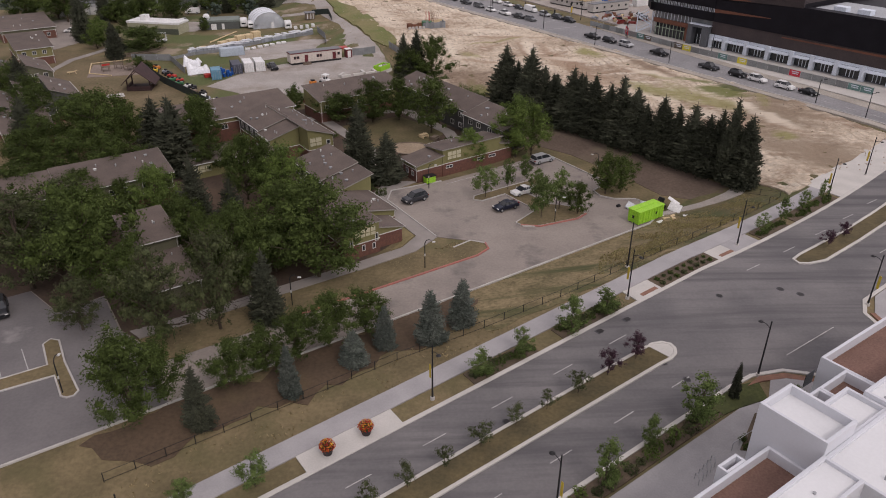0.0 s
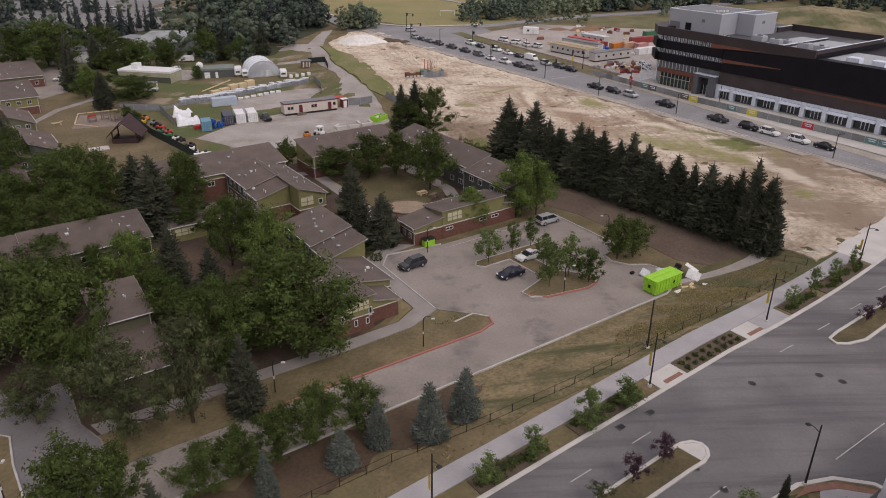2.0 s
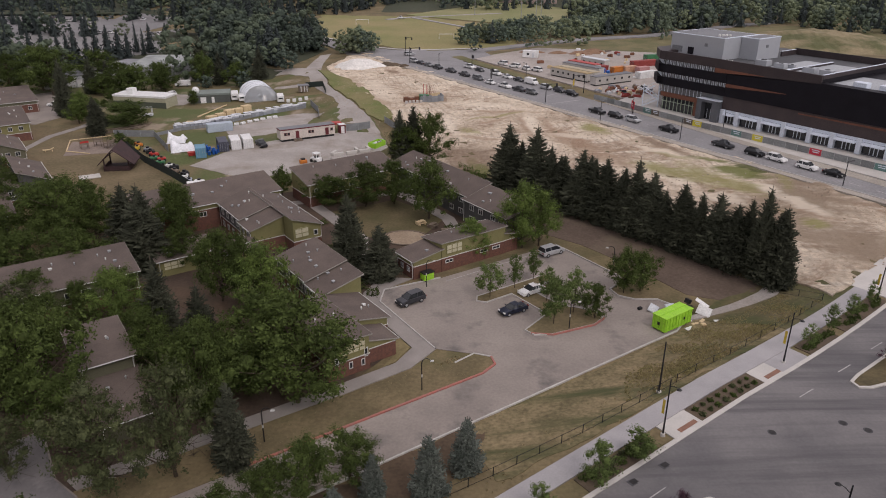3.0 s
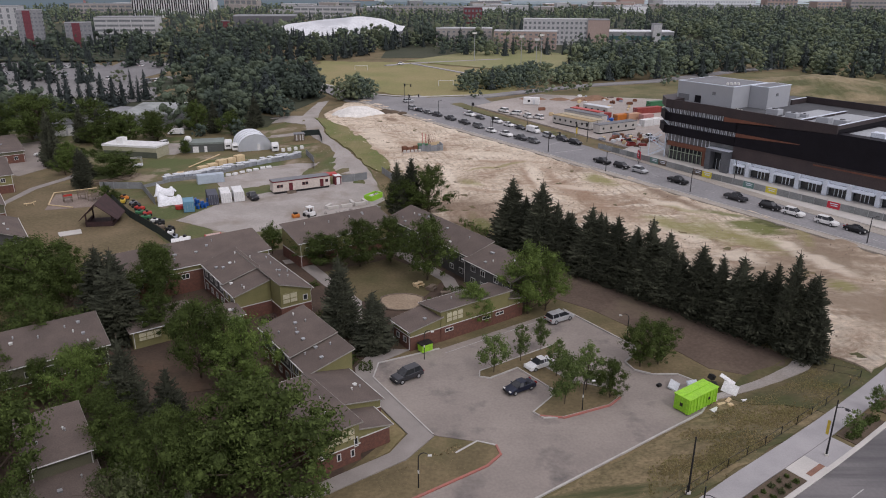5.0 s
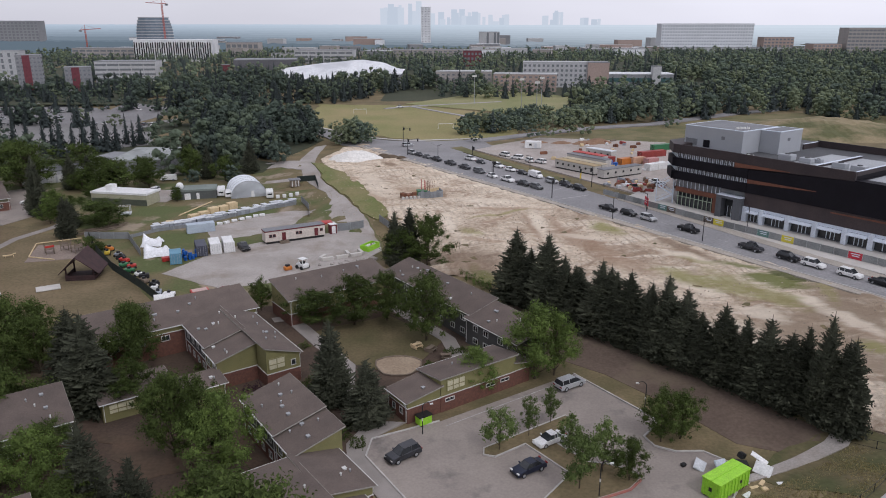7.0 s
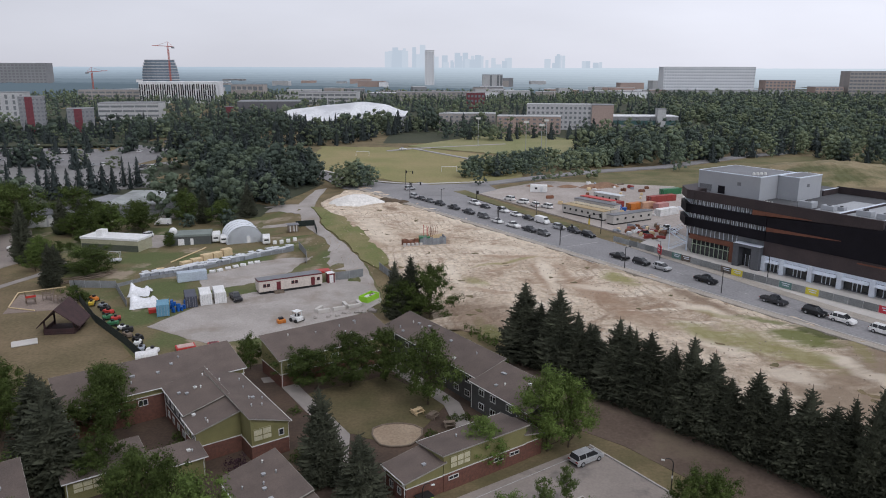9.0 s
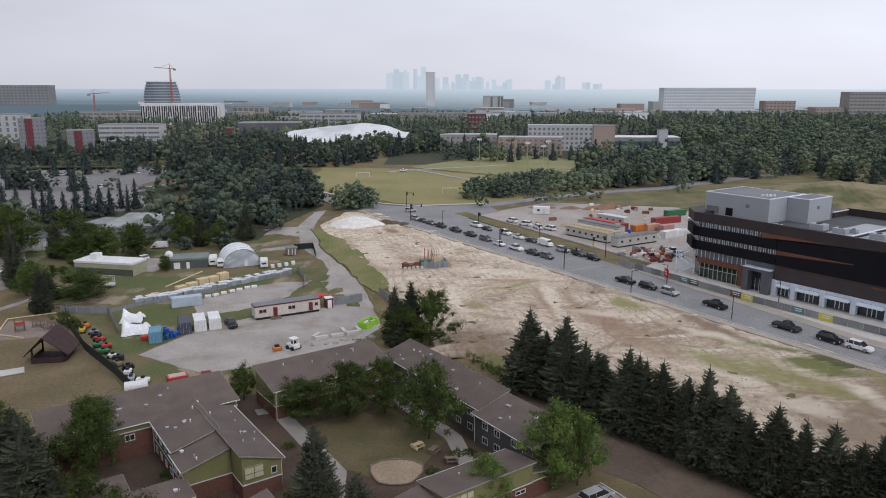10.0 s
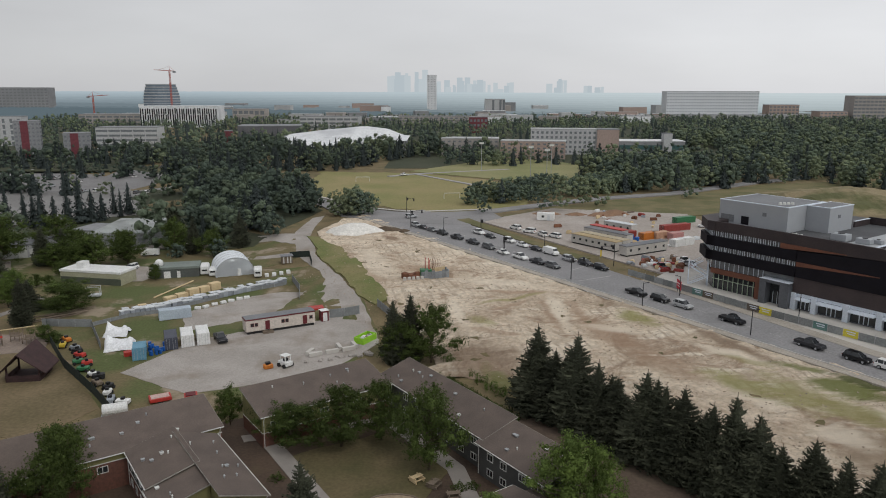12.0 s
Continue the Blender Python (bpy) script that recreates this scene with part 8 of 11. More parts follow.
for i in range(16):
    bm = bmesh.new()
    px = -52 + i * 7.6
    tube(bm, [(px, 0, -0.5), (px + 2, 5, 0.8 + 8.0 * (px + 68) / 132)], 0.6, 0.5, 5)
    part("buttress", bm, OFF_WHITE, ar, "white slanting buttress")
block("red_sculpture", "red slatted sculpture among the trees", -204, 747, 7, 5, 12, RED_WALL, 0, group="")

# near sheds on the left
block("garage_building", "low pale workshop with white garage doors", -134, 276, 20, 11, 4.0, OFF_WHITE, 26, 0, 0, group="yard sheds", roof=ROOF_GREY)
gb = bpy.data.objects["garage_building"]
for i in range(4):
    bm = bmesh.new()
    box(bm, -2 + i * 3.1, 0.5 + i * 3.1, -0.1, 0, -0.3, 2.8)
    part("garage_door", bm, WHITE_TRIM, gb, "white garage door")
PALE_ROOF = mat("weathered_pale_roof", (0.33, 0.35, 0.34), (0.27, 0.285, 0.28), 0.85, 0.15, 2.0, 0.0, stain=(0.2, 0.21, 0.205), stain_scale=0.12, stain_mid=(0.52, 0.68))
block("yard_building", "grey flat-roofed workshop among trees", -111, 292.5, 19, 30, 4.5, GREY_WALL, 4, 1, 5, group="yard sheds", roof=PALE_ROOF)
block("yard_building", "pale flat-roofed workshop among trees", -127, 300, 10, 14, 4.0, OFF_WHITE, -12, 1, 4, group="yard sheds", roof=GREY_WALL)
sheet("road_campus_lot", [(-330, 440), (-175, 430), (-150, 470), (-240, 560), (-360, 560)], 0.4, mat("campus_lot", (0.215, 0.21, 0.21), (0.18, 0.175, 0.175), 0.9, 0.05, 1.0, 0.0, coords="Position"), 40.0, label="pale campus parking lots")
sheet("road_campus_yard", [(-250, 452), (-144, 436), (-149, 409), (-131, 360), (-150, 348), (-167, 336), (-177, 329), (-243, 420)], 0.3, mat("campus_yard", (0.22, 0.215, 0.21), (0.18, 0.175, 0.17), 0.9, 0.05, 1.0, 0.0, coords="Position"), 20.0, label="grey works yard among trees")
for i in range(34):
    px, py = -300 + rnd.uniform(0, 140), 452 + rnd.choice((0, 18, 36, 54, 76)) + rnd.uniform(-1, 1)
    car(rnd.choice(("sedan", "suv")), rnd.choice(("white", "silver", "dark", "grey")), px, py, rnd.choice((80, 260)), "parked car on the far campus lot", 0.42, "cars on the campus lot")

for px, py in ((-196, 432), (-190, 431), (-184, 432), (-160, 426), (-154, 424), (-215, 428)):
    car(rnd.choice(("sedan", "suv")), rnd.choice(("white", "silver", "grey")), px, py, 80, "parked car on the campus lot beside spruces", 0.32, "cars on the campus lot")

# goals, floodlights
GOAL = mat("goal_white", (0.75, 0.75, 0.74), (0.7, 0.7, 0.69), 0.6, 1.0, 5.0, 0.0)
for x, y in ((-43.6, 448), (5, 383)):
    th = thing("goal_frame", x, y, gz(x, y) + 0.15, 6, "white football goal frame on the field", "goal", "goals")
    bm = bmesh.new()
    tube(bm, [(-3.7, 0, 0), (-3.7, 0, 2.5), (3.7, 0, 2.5), (3.7, 0, 0)], 0.14, seg=5)
    part("goal_post", bm, GOAL, th)
    bm = bmesh.new()
    for sx in (-3.7, 3.7):
        tube(bm, [(sx, 0, 2.5), (sx, 1.6, 0.1), (sx, 0, 0.1)], 0.07, seg=4)
    part("stay", bm, GOAL, th)
for x, y in ((66, 483), (52, 470), (25, 500), (58, 446)):
    th = thing("floodlight", x, y, gz(x, y), 0, "tall grey floodlight mast by the sports field", "floodlight", "floodlights")
    bm = bmesh.new()
    cyl(bm, 0, 0, 0, 18, 0.22, 0.14, 8)
    part("mast", bm, STEEL, th)
    bm = bmesh.new()
    box(bm, -1.4, 1.4, -0.2, 0.2, 17.2, 18.4)
    part("lamp_bank", bm, WHITE_TRIM, th)

# grassy mound behind the dark building
bm = bmesh.new()
rows = [[bm.verts.new((156 + i * 1.85, 337 + j * 5.5, 3.9 + 6.6 * math.sin(math.pi * i / 39) ** 0.7 * math.sin(math.pi * j / 13) * (1.15 - 0.4 * i / 39) + (1.0 * noise.noise((i * 0.25, j * 0.5, 2)) + 0.6 * noise.noise((i * 0.9, j * 1.4, 6))) * (0 < i < 39 and 0 < j < 13))) for j in range(14)] for i in range(40)]
for a, b in zip(rows, rows[1:]):
    for j in range(13):
        bm.faces.new((a[j], b[j], b[j + 1], a[j + 1]))
tagged(part("ground_mound", bm, mat("mound_grass", (0.24, 0.195, 0.115), (0.095, 0.098, 0.042), 1.0, 0.06, 1.4, mid=(0.40, 0.58), bump=0.5, dist=0.2, coords="Position")), "long mound of dry grass greening below", "", "", "structure")

# skyline and hills far behind everything, self-lit, with haze put into their colours
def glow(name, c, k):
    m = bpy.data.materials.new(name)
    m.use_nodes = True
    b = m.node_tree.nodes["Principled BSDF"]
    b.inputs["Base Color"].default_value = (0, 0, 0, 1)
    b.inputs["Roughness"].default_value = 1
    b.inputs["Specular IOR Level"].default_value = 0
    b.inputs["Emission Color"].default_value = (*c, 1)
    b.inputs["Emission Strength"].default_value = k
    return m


# towers glow in near-sky tones, the haze being part of the colour
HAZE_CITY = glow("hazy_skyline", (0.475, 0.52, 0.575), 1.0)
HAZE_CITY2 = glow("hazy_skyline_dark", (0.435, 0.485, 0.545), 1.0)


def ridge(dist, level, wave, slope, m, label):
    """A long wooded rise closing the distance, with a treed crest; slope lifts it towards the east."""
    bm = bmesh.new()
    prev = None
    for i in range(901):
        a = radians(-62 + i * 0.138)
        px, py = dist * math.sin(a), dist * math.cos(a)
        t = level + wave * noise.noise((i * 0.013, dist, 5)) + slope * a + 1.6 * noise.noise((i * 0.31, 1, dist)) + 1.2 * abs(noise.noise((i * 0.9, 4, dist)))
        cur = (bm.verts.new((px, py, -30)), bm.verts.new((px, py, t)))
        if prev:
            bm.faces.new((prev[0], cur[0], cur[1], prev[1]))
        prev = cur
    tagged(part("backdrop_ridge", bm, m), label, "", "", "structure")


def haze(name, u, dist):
    """Glow of a far rise with smoke haze put into its colour, paler with distance and towards the east."""
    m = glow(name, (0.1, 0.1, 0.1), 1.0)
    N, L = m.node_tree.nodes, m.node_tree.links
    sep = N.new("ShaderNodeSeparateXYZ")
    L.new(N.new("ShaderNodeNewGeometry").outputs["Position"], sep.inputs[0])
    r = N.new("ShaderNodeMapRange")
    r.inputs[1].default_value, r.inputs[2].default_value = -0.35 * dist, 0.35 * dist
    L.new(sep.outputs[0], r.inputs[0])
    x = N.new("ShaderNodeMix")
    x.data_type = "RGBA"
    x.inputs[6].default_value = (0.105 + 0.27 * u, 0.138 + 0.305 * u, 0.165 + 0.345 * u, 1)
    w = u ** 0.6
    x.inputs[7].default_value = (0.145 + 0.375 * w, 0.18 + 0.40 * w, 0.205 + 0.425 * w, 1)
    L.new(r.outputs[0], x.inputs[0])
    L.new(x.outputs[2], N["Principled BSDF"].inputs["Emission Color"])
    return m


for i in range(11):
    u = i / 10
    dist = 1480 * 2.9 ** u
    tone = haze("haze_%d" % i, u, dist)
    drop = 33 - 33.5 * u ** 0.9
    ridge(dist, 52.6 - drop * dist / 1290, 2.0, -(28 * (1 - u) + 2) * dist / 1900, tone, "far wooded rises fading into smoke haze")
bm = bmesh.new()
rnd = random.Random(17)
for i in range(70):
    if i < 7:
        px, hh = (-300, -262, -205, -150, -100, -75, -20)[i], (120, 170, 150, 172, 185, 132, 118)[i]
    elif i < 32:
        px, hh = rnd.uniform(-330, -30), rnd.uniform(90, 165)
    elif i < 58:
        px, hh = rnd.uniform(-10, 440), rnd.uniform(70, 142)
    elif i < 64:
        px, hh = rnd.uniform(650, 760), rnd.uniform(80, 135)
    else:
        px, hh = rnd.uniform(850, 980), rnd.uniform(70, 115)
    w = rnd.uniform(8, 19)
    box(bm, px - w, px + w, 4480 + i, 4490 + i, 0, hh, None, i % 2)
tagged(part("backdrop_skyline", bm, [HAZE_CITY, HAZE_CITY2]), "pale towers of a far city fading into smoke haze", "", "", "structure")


# ---- storage yard ----
def solid(name, label, cat, x, y, rz, dims, material, z=0.0, bev=0.05, group="", extra=()):
    """A box-shaped thing with rounded edges, and further boxes as parts: (name, x0, x1, y0, y1, z0, z1, material, label)."""
    th = thing(name, x, y, gz(x, y) + 0.1 + z, rz, label, cat, group)
    w, d, h = dims
    bm = bmesh.new()
    box(bm, -w / 2, w / 2, -d / 2, d / 2, 0, h)
    bmesh.ops.bevel(bm, geom=bm.edges[:], offset=bev, segments=1, affect="EDGES")
    part("body", bm, material, th)
    for nm, x0, x1, y0, y1, z0, z1, m, lb in extra:
        bm = bmesh.new()
        box(bm, x0, x1, y0, y1, z0, z1)
        part(nm, bm, m, th, lb)
    return th


DARK_RED = mat("maroon_paint", (0.13, 0.025, 0.03), (0.11, 0.022, 0.026), 0.6, 0.6, 4.0, 0.0)
TRAILER_CREAM = mat("trailer_cream", (0.56, 0.50, 0.45), (0.5, 0.45, 0.4), 0.7, 0.5, 4.0, 0.05)
RED_PAINT = mat("bright_red_paint", (0.42, 0.04, 0.03), (0.35, 0.035, 0.03), 0.5, 0.8, 5.0, 0.0)
BLUE_PAINT = mat("pale_blue_paint", (0.13, 0.28, 0.38), (0.11, 0.24, 0.33), 0.6, 0.5, 4.0, 0.05)
BLUE_DRUM = mat("blue_plastic", (0.015, 0.10, 0.36), (0.012, 0.08, 0.30), 0.45, 1.0, 5.0, 0.0)
ORANGE = mat("orange_paint", (0.50, 0.17, 0.03), (0.42, 0.14, 0.03), 0.5, 0.8, 5.0, 0.0)
YELLOW = mat("yellow_paint", (0.50, 0.36, 0.04), (0.42, 0.3, 0.04), 0.5, 0.8, 5.0, 0.0)
GREEN_PAINT = mat("green_paint", (0.04, 0.16, 0.07), (0.035, 0.13, 0.06), 0.5, 0.8, 5.0, 0.0)
WHITE_PAINT = mat("white_paint", (0.70, 0.70, 0.69), (0.62, 0.62, 0.61), 0.5, 0.5, 4.0, 0.02)
GREY_BIN = mat("grey_bin", (0.28, 0.30, 0.33), (0.23, 0.25, 0.28), 0.6, 0.8, 5.0, 0.0, rand=0.25)
PALE_BIN = mat("pale_bin", (0.58, 0.60, 0.62), (0.5, 0.52, 0.54), 0.6, 0.8, 5.0, 0.0, rand=0.12)
TIMBER = mat("pale_timber", (0.60, 0.47, 0.29), (0.52, 0.40, 0.24), 0.85, 0.8, 6.0, 0.1)
WEATHERED = mat("weathered_wood", (0.19, 0.15, 0.115), (0.14, 0.11, 0.085), 0.9, 0.8, 6.0, 0.1)
DARK_WOOD = mat("dark_brown_wood", (0.055, 0.03, 0.03), (0.04, 0.024, 0.024), 0.8, 0.8, 6.0, 0.1)
CANVAS = mat("white_canvas", (0.74, 0.75, 0.76), (0.66, 0.67, 0.69), 0.8, 0.3, 3.0, 0.1)
HUT = mat("pale_fabric", (0.70, 0.73, 0.76), (0.64, 0.67, 0.70), 0.6, 0.15, 1.0, 0.0, grain=0.04)
FENCE_GREY = mat("grey_fence_mesh", (0.22, 0.23, 0.235), (0.18, 0.19, 0.195), 0.8, 0.5, 4.0, 0.0)
FENCE_DARK = mat("dark_green_fence_mesh", (0.025, 0.035, 0.03), (0.02, 0.028, 0.025), 0.8, 0.5, 4.0, 0.0)

# office trailer
tr = solid("office_trailer", "long cream office trailer with maroon roof trim", "trailer", -36.6, 205.0, 28, (15.8, 3.2, 2.7), TRAILER_CREAM, 0.55, 0.04)
for nm, x0, x1, y0, y1, z0, z1, m, lb in (("roof_trim", -8.0, 8.0, -1.68, 1.68, 2.58, 2.82, DARK_RED, "maroon roof trim"), ("roof", -7.9, 7.9, -1.6, 1.6, 2.823, 2.9, ROOF_GREY, "grey roof"), ("door", -3.6, -2.6, -1.66, -1.6, 0.1, 2.1, DARK_RED, "maroon door"), ("door", 5.0, 6.0, -1.66, -1.6, 0.1, 2.1, DARK_RED, "maroon door"), ("skirt", -7.6, 7.6, -1.5, 1.5, -0.6, -0.003, BLACK_METAL, "dark skirting")):
    bm = bmesh.new()
    box(bm, x0, x1, y0, y1, z0, z1)
    part(nm, bm, m, tr, lb)
for px in (-6.5, -5.6, 0.4, 1.3, 6.9):
    window(tr, pose(px, -1.62, 1.5), 0.75, 0.8, 0, DARK_RED)
bm = bmesh.new()
for k in range(3):
    box(bm, -4.4, -2.0, -2.2 - 0.35 * k, -1.85 - 0.35 * k, -0.6, 0.0 - 0.2 * k)
part("stair", bm, WEATHERED, tr, "wooden steps")
solid("site_kiosk", "maroon and white kiosk beside the trailer", "kiosk", -27.4, 210.6, 28, (1.8, 1.8, 2.5), DARK_RED, extra=(("door", -0.5, 0.5, -0.96, -0.9, 0.1, 2.1, WHITE_PAINT, "white door"), ("roof", -1.0, 1.0, -1.0, 1.0, 2.503, 2.6, WHITE_PAINT, "white roof edge")))
solid("canopy_tent", "red peaked canopy behind the trailer", "canopy", -29.6, 213.2, 20, (3.4, 2.6, 0.5), RED_PAINT, 2.0, extra=[("leg", sx, sx + 0.08, sy, sy + 0.08, -2.1, 0.0, STEEL, "") for sx in (-1.6, 1.5) for sy in (-1.2, 1.1)])


def container(x, y, rz, m, label, L=6.0, h=2.6, w=2.44, group="shipping containers"):
    th = thing("shipping_container", x, y, gz(x, y) + 0.12, rz, label, "container", group)
    bm = bmesh.new()
    box(bm, -w / 2, w / 2, 0, L, 0, h)
    part("body", bm, m, th)
    for sx in (-w / 2, w / 2):
        for py in (0, L):
            bm = bmesh.new()
            box(bm, sx - 0.08, sx + 0.08, py - 0.08, py + 0.08, -0.02, h + 0.03)
            part("corner_post", bm, m, th)
    k = int(L / 0.6)
    rib = None
    for sx in (-1, 1):
        for i in range(k):
            mm = pose(sx * (w / 2 + 0.025), (i + 0.5) * L / k, h / 2)
            if rib is None:
                bm = bmesh.new()
                box(bm, -0.03, 0.03, -0.13, 0.13, -h / 2 + 0.15, h / 2 - 0.15)
                rib = part("rib", bm, m, th)
                rib.matrix_basis = mm
            else:
                again(rib, th, mm)
    for sx in (-1, 1):
        bm = bmesh.new()
        box(bm, sx * w / 4 - w / 4 + 0.06, sx * w / 4 + w / 4 - 0.06, -0.06, -0.0, 0.1, h - 0.1)
        dr = part("door", bm, m, th)
        bm = bmesh.new()
        for q in (-0.25, 0.25):
            cyl(bm, sx * w / 4 + q, -0.1, 0.12, h - 0.12, 0.025, seg=5)
        part("lock_rod", bm, STEEL, dr, "steel lock rod")
    return th


container(-60.0, 184.4, 20, BLUE_PAINT, "pale blue steel container on the grass", 4.2)
container(-55.8, 190.4, 22, mat("dark_slate_paint", (0.07, 0.075, 0.10), (0.06, 0.064, 0.085), 0.6, 0.5, 4.0, 0.0), "dark slate container beside blue drums")
container(-53.0, 192.2, 22, WHITE_PAINT, "white steel container in the yard")
container(-50.1, 193.5, 22, WHITE_PAINT, "white steel container in the yard")
solid("storage_box", "long grey-white storage box by the fence", "container", -63.0, 212.4, 26, (7.2, 2.4, 2.4), mat("blue_grey_sheet", (0.40, 0.46, 0.52), (0.34, 0.39, 0.45), 0.6, 0.4, 4.0, 0.02))
car("pickup", "black", -47.4, 196.2, 300, "black pickup truck beside white containers", 0.12, "yard vehicles")
rnd = random.Random(21)
for i in range(22):
    th = thing("blue_drum", -58.8 + rnd.uniform(-2.0, 1.6), 189.2 + rnd.uniform(-2.2, 1.8), 0.1 + (0.9 if i > 13 else 0), 0, "blue plastic drum in a heap", "drum", "blue drums")
    bm = bmesh.new()
    cyl(bm, 0, 0, 0, 0.88, 0.3, 0.3, 10)
    cyl(bm, 0, 0, 0.28, 0.32, 0.32, 0.32, 10)
    cyl(bm, 0, 0, 0.58, 0.62, 0.32, 0.32, 10)
    part("drum_body", bm, BLUE_DRUM, th)
# marquee tents with peaks
for x, y, rz, w in ((-71.6, 200.6, 10, 5.0), (-67.4, 192.4, 20, 6.0)):
    th = thing("marquee_tent", x, y, gz(x, y) + 0.08, rz, "white canvas tent with sagging peaks", "tent", "white tents")
    bm = bmesh.new()
    N = 12
    gridv = []
    for i in range(N + 1):
        row = []
        for j in range(N + 1):
            u, v = i / N * 2 - 1, j / N * 2 - 1
            pk = max(math.exp(-math.hypot(u + 0.8, v - 0.5) * 3.2) * 1.7, math.exp(-math.hypot(u - 0.75, v + 0.1) * 3.2) * 1.3, math.exp(-math.hypot(u, v + 0.4) * 3.2) * 1.0)
            z = 0.9 + pk * 1.25 + 0.2 * noise.noise((u * 3 + x, v * 3, 1)) - 0.9 * max(abs(u), abs(v)) ** 12
            row.append(bm.verts.new((u * w / 2, v * w / 2, max(0.0, z))))
        gridv.append(row)
    for i in range(N):
        for j in range(N):
            bm.faces.new((gridv[i][j], gridv[i + 1][j], gridv[i + 1][j + 1], gridv[i][j + 1]))
    part("canvas", bm, CANVAS, th, smooth=True)
    bm = bmesh.new()
    cyl(bm, -0.4 * w, 0.25 * w, 0, 2.6, 0.06, seg=6)
    cyl(bm, 0.375 * w, -0.05 * w, 0, 2.1, 0.06, seg=6)
    part("pole", bm, STEEL, th)
solid("red_trailer", "small red flatbed trailer by the blue container", "trailer", -63.0, 187.4, 30, (2.6, 1.5, 0.9), RED_PAINT)


def fence(label, pts, hgt, step, mesh, posts, name="fence"):
    """A mesh fence: a post at each step, panels between."""
    th = thing(name, pts[0][0], pts[0][1], 0, 0, label, "fence")
    org = Vector((pts[0][0], pts[0][1], 0))
    for a, b in zip(pts, pts[1:]):
        L = math.dist(a, b)
        k = max(1, int(L / step))
        for i in range(k):
            p = Vector((a[0] + (b[0] - a[0]) * i / k, a[1] + (b[1] - a[1]) * i / k))
            q = Vector((a[0] + (b[0] - a[0]) * (i + 1) / k, a[1] + (b[1] - a[1]) * (i + 1) / k))
            bm = bmesh.new()
            z = gz(p.x, p.y)
            cyl(bm, p.x - org.x, p.y - org.y, z - 0.2, z + hgt + 0.08, 0.05, seg=6)
            part("post", bm, posts, th)
            if mesh:
                bm = bmesh.new()
                z2 = gz(q.x, q.y)
                d = (q - p).normalized()
                o = Vector((-d.y, d.x)) * 0.025
                vs = []
                for (c, zz) in ((p, z), (q, z2)):
                    for so in (-1, 1):
                        for t in (0.08, hgt):
                            vs.append(bm.verts.new((c.x + so * o.x - org.x, c.y + so * o.y - org.y, zz + t)))
                for f in ((0, 1, 3, 2), (4, 6, 7, 5), (0, 4, 5, 1), (2, 3, 7, 6), (1, 5, 7, 3), (0, 2, 6, 4)):
                    bm.faces.new([vs[j] for j in f])
                part("panel", bm, mesh, th)
            else:
                for t in (hgt, hgt * 0.12):
                    bm = bmesh.new()
                    tube(bm, [(p.x - org.x, p.y - org.y, z + t), (q.x - org.x, q.y - org.y, gz(q.x, q.y) + t)], 0.025, seg=4)
                    part("rail", bm, posts, th)
    return th


fence("grey mesh fence round the storage yard", [(-91, 206), (-79.5, 205.5), (-70.5, 190.5)], 1.9, 3.0, FENCE_GREY, STEEL)
fence("grey mesh fence behind the bins", [(-79.5, 206.2), (-74.5, 212.6), (-67.5, 216.6), (-60, 226), (-54, 233.4), (-43, 242.6)], 1.0, 3.0, FENCE_GREY, STEEL)
fence("grey mesh gate fence by the gravel road", [(-42, 246), (-38, 236), (-36.5, 228)], 2.1, 2.6, FENCE_GREY, STEEL)
fence("grey mesh fence beside the kiosk", [(-26.3, 212.5), (-19.5, 214.5)], 2.2, 2.4, FENCE_GREY, STEEL)
fence("grey mesh fence by the spruces", [(-15.5, 218), (-9.0, 204), (-6.0, 192)], 2.0, 2.6, FENCE_GREY, STEEL)
fence("dark mesh fence curving by the gravel road", [(-47.5, 270), (-41, 268), (-38.5, 258)], 2.0, 2.6, FENCE_DARK, BLACK_METAL)
fence("dark green screened fence beside the play field", [(-90, 206), (-83.5, 195), (-73, 180.5), (-62, 168.5), (-54.5, 159.5)], 2.0, 3.0, FENCE_DARK, BLACK_METAL)
fence("low black chain fence along the grass bank", [W(-3, 52.6), W(15, 52.0), W(30, 51.4), W(42, 50.0), W(54, 49.0), W(66, 48.6), W(80, 48.4), W(94, 48.8), W(104.8, 49.8), W(104.8, 56.9)], 1.15, 3.0, None, BLACK_METAL)
for row in range(2):
    for i in range(34):
        t = (i + 0.5) / 34
        x = -76.5 + 33 * t - row * 1.1 + rnd.uniform(-0.15, 0.15)
        y = (212.4 + 4.9 * t / 0.24 if t < 0.24 else 217.3 + 26.5 * (t - 0.24) / 0.76) + 0.9 + row * 1.35 + rnd.uniform(-0.15, 0.15)
        hh = rnd.uniform(1.05, 1.4)
        if row == 1 and rnd.random() < 0.2:
            continue
        solid("storage_bin", "grey storage bin with a pale lid by the fence", "bin", x, y, rnd.uniform(30, 55), (1.3, 1.2, hh), GREY_BIN, group="storage bins", extra=(("lid", -0.76, 0.76, -0.64, 0.64, hh + 0.003, hh + 0.18, PALE_BIN, "pale lid"),))
for i in range(5):
    solid("timber_stack", "stack of pale sawn timber", "timber stack", -69.8 + i * 2.1, 227.6 + i * 2.5, 50, (2.9, 1.9, (0.9, 1.1, 1.7, 1.6, 2.0)[i]), TIMBER, group="timber stacks")
solid("timber_stack", "low stack of pale sawn timber", "timber stack", -74.5, 221.5, 20, (2.0, 1.3, 0.6), TIMBER, group="timber stacks")
bm = bmesh.new()
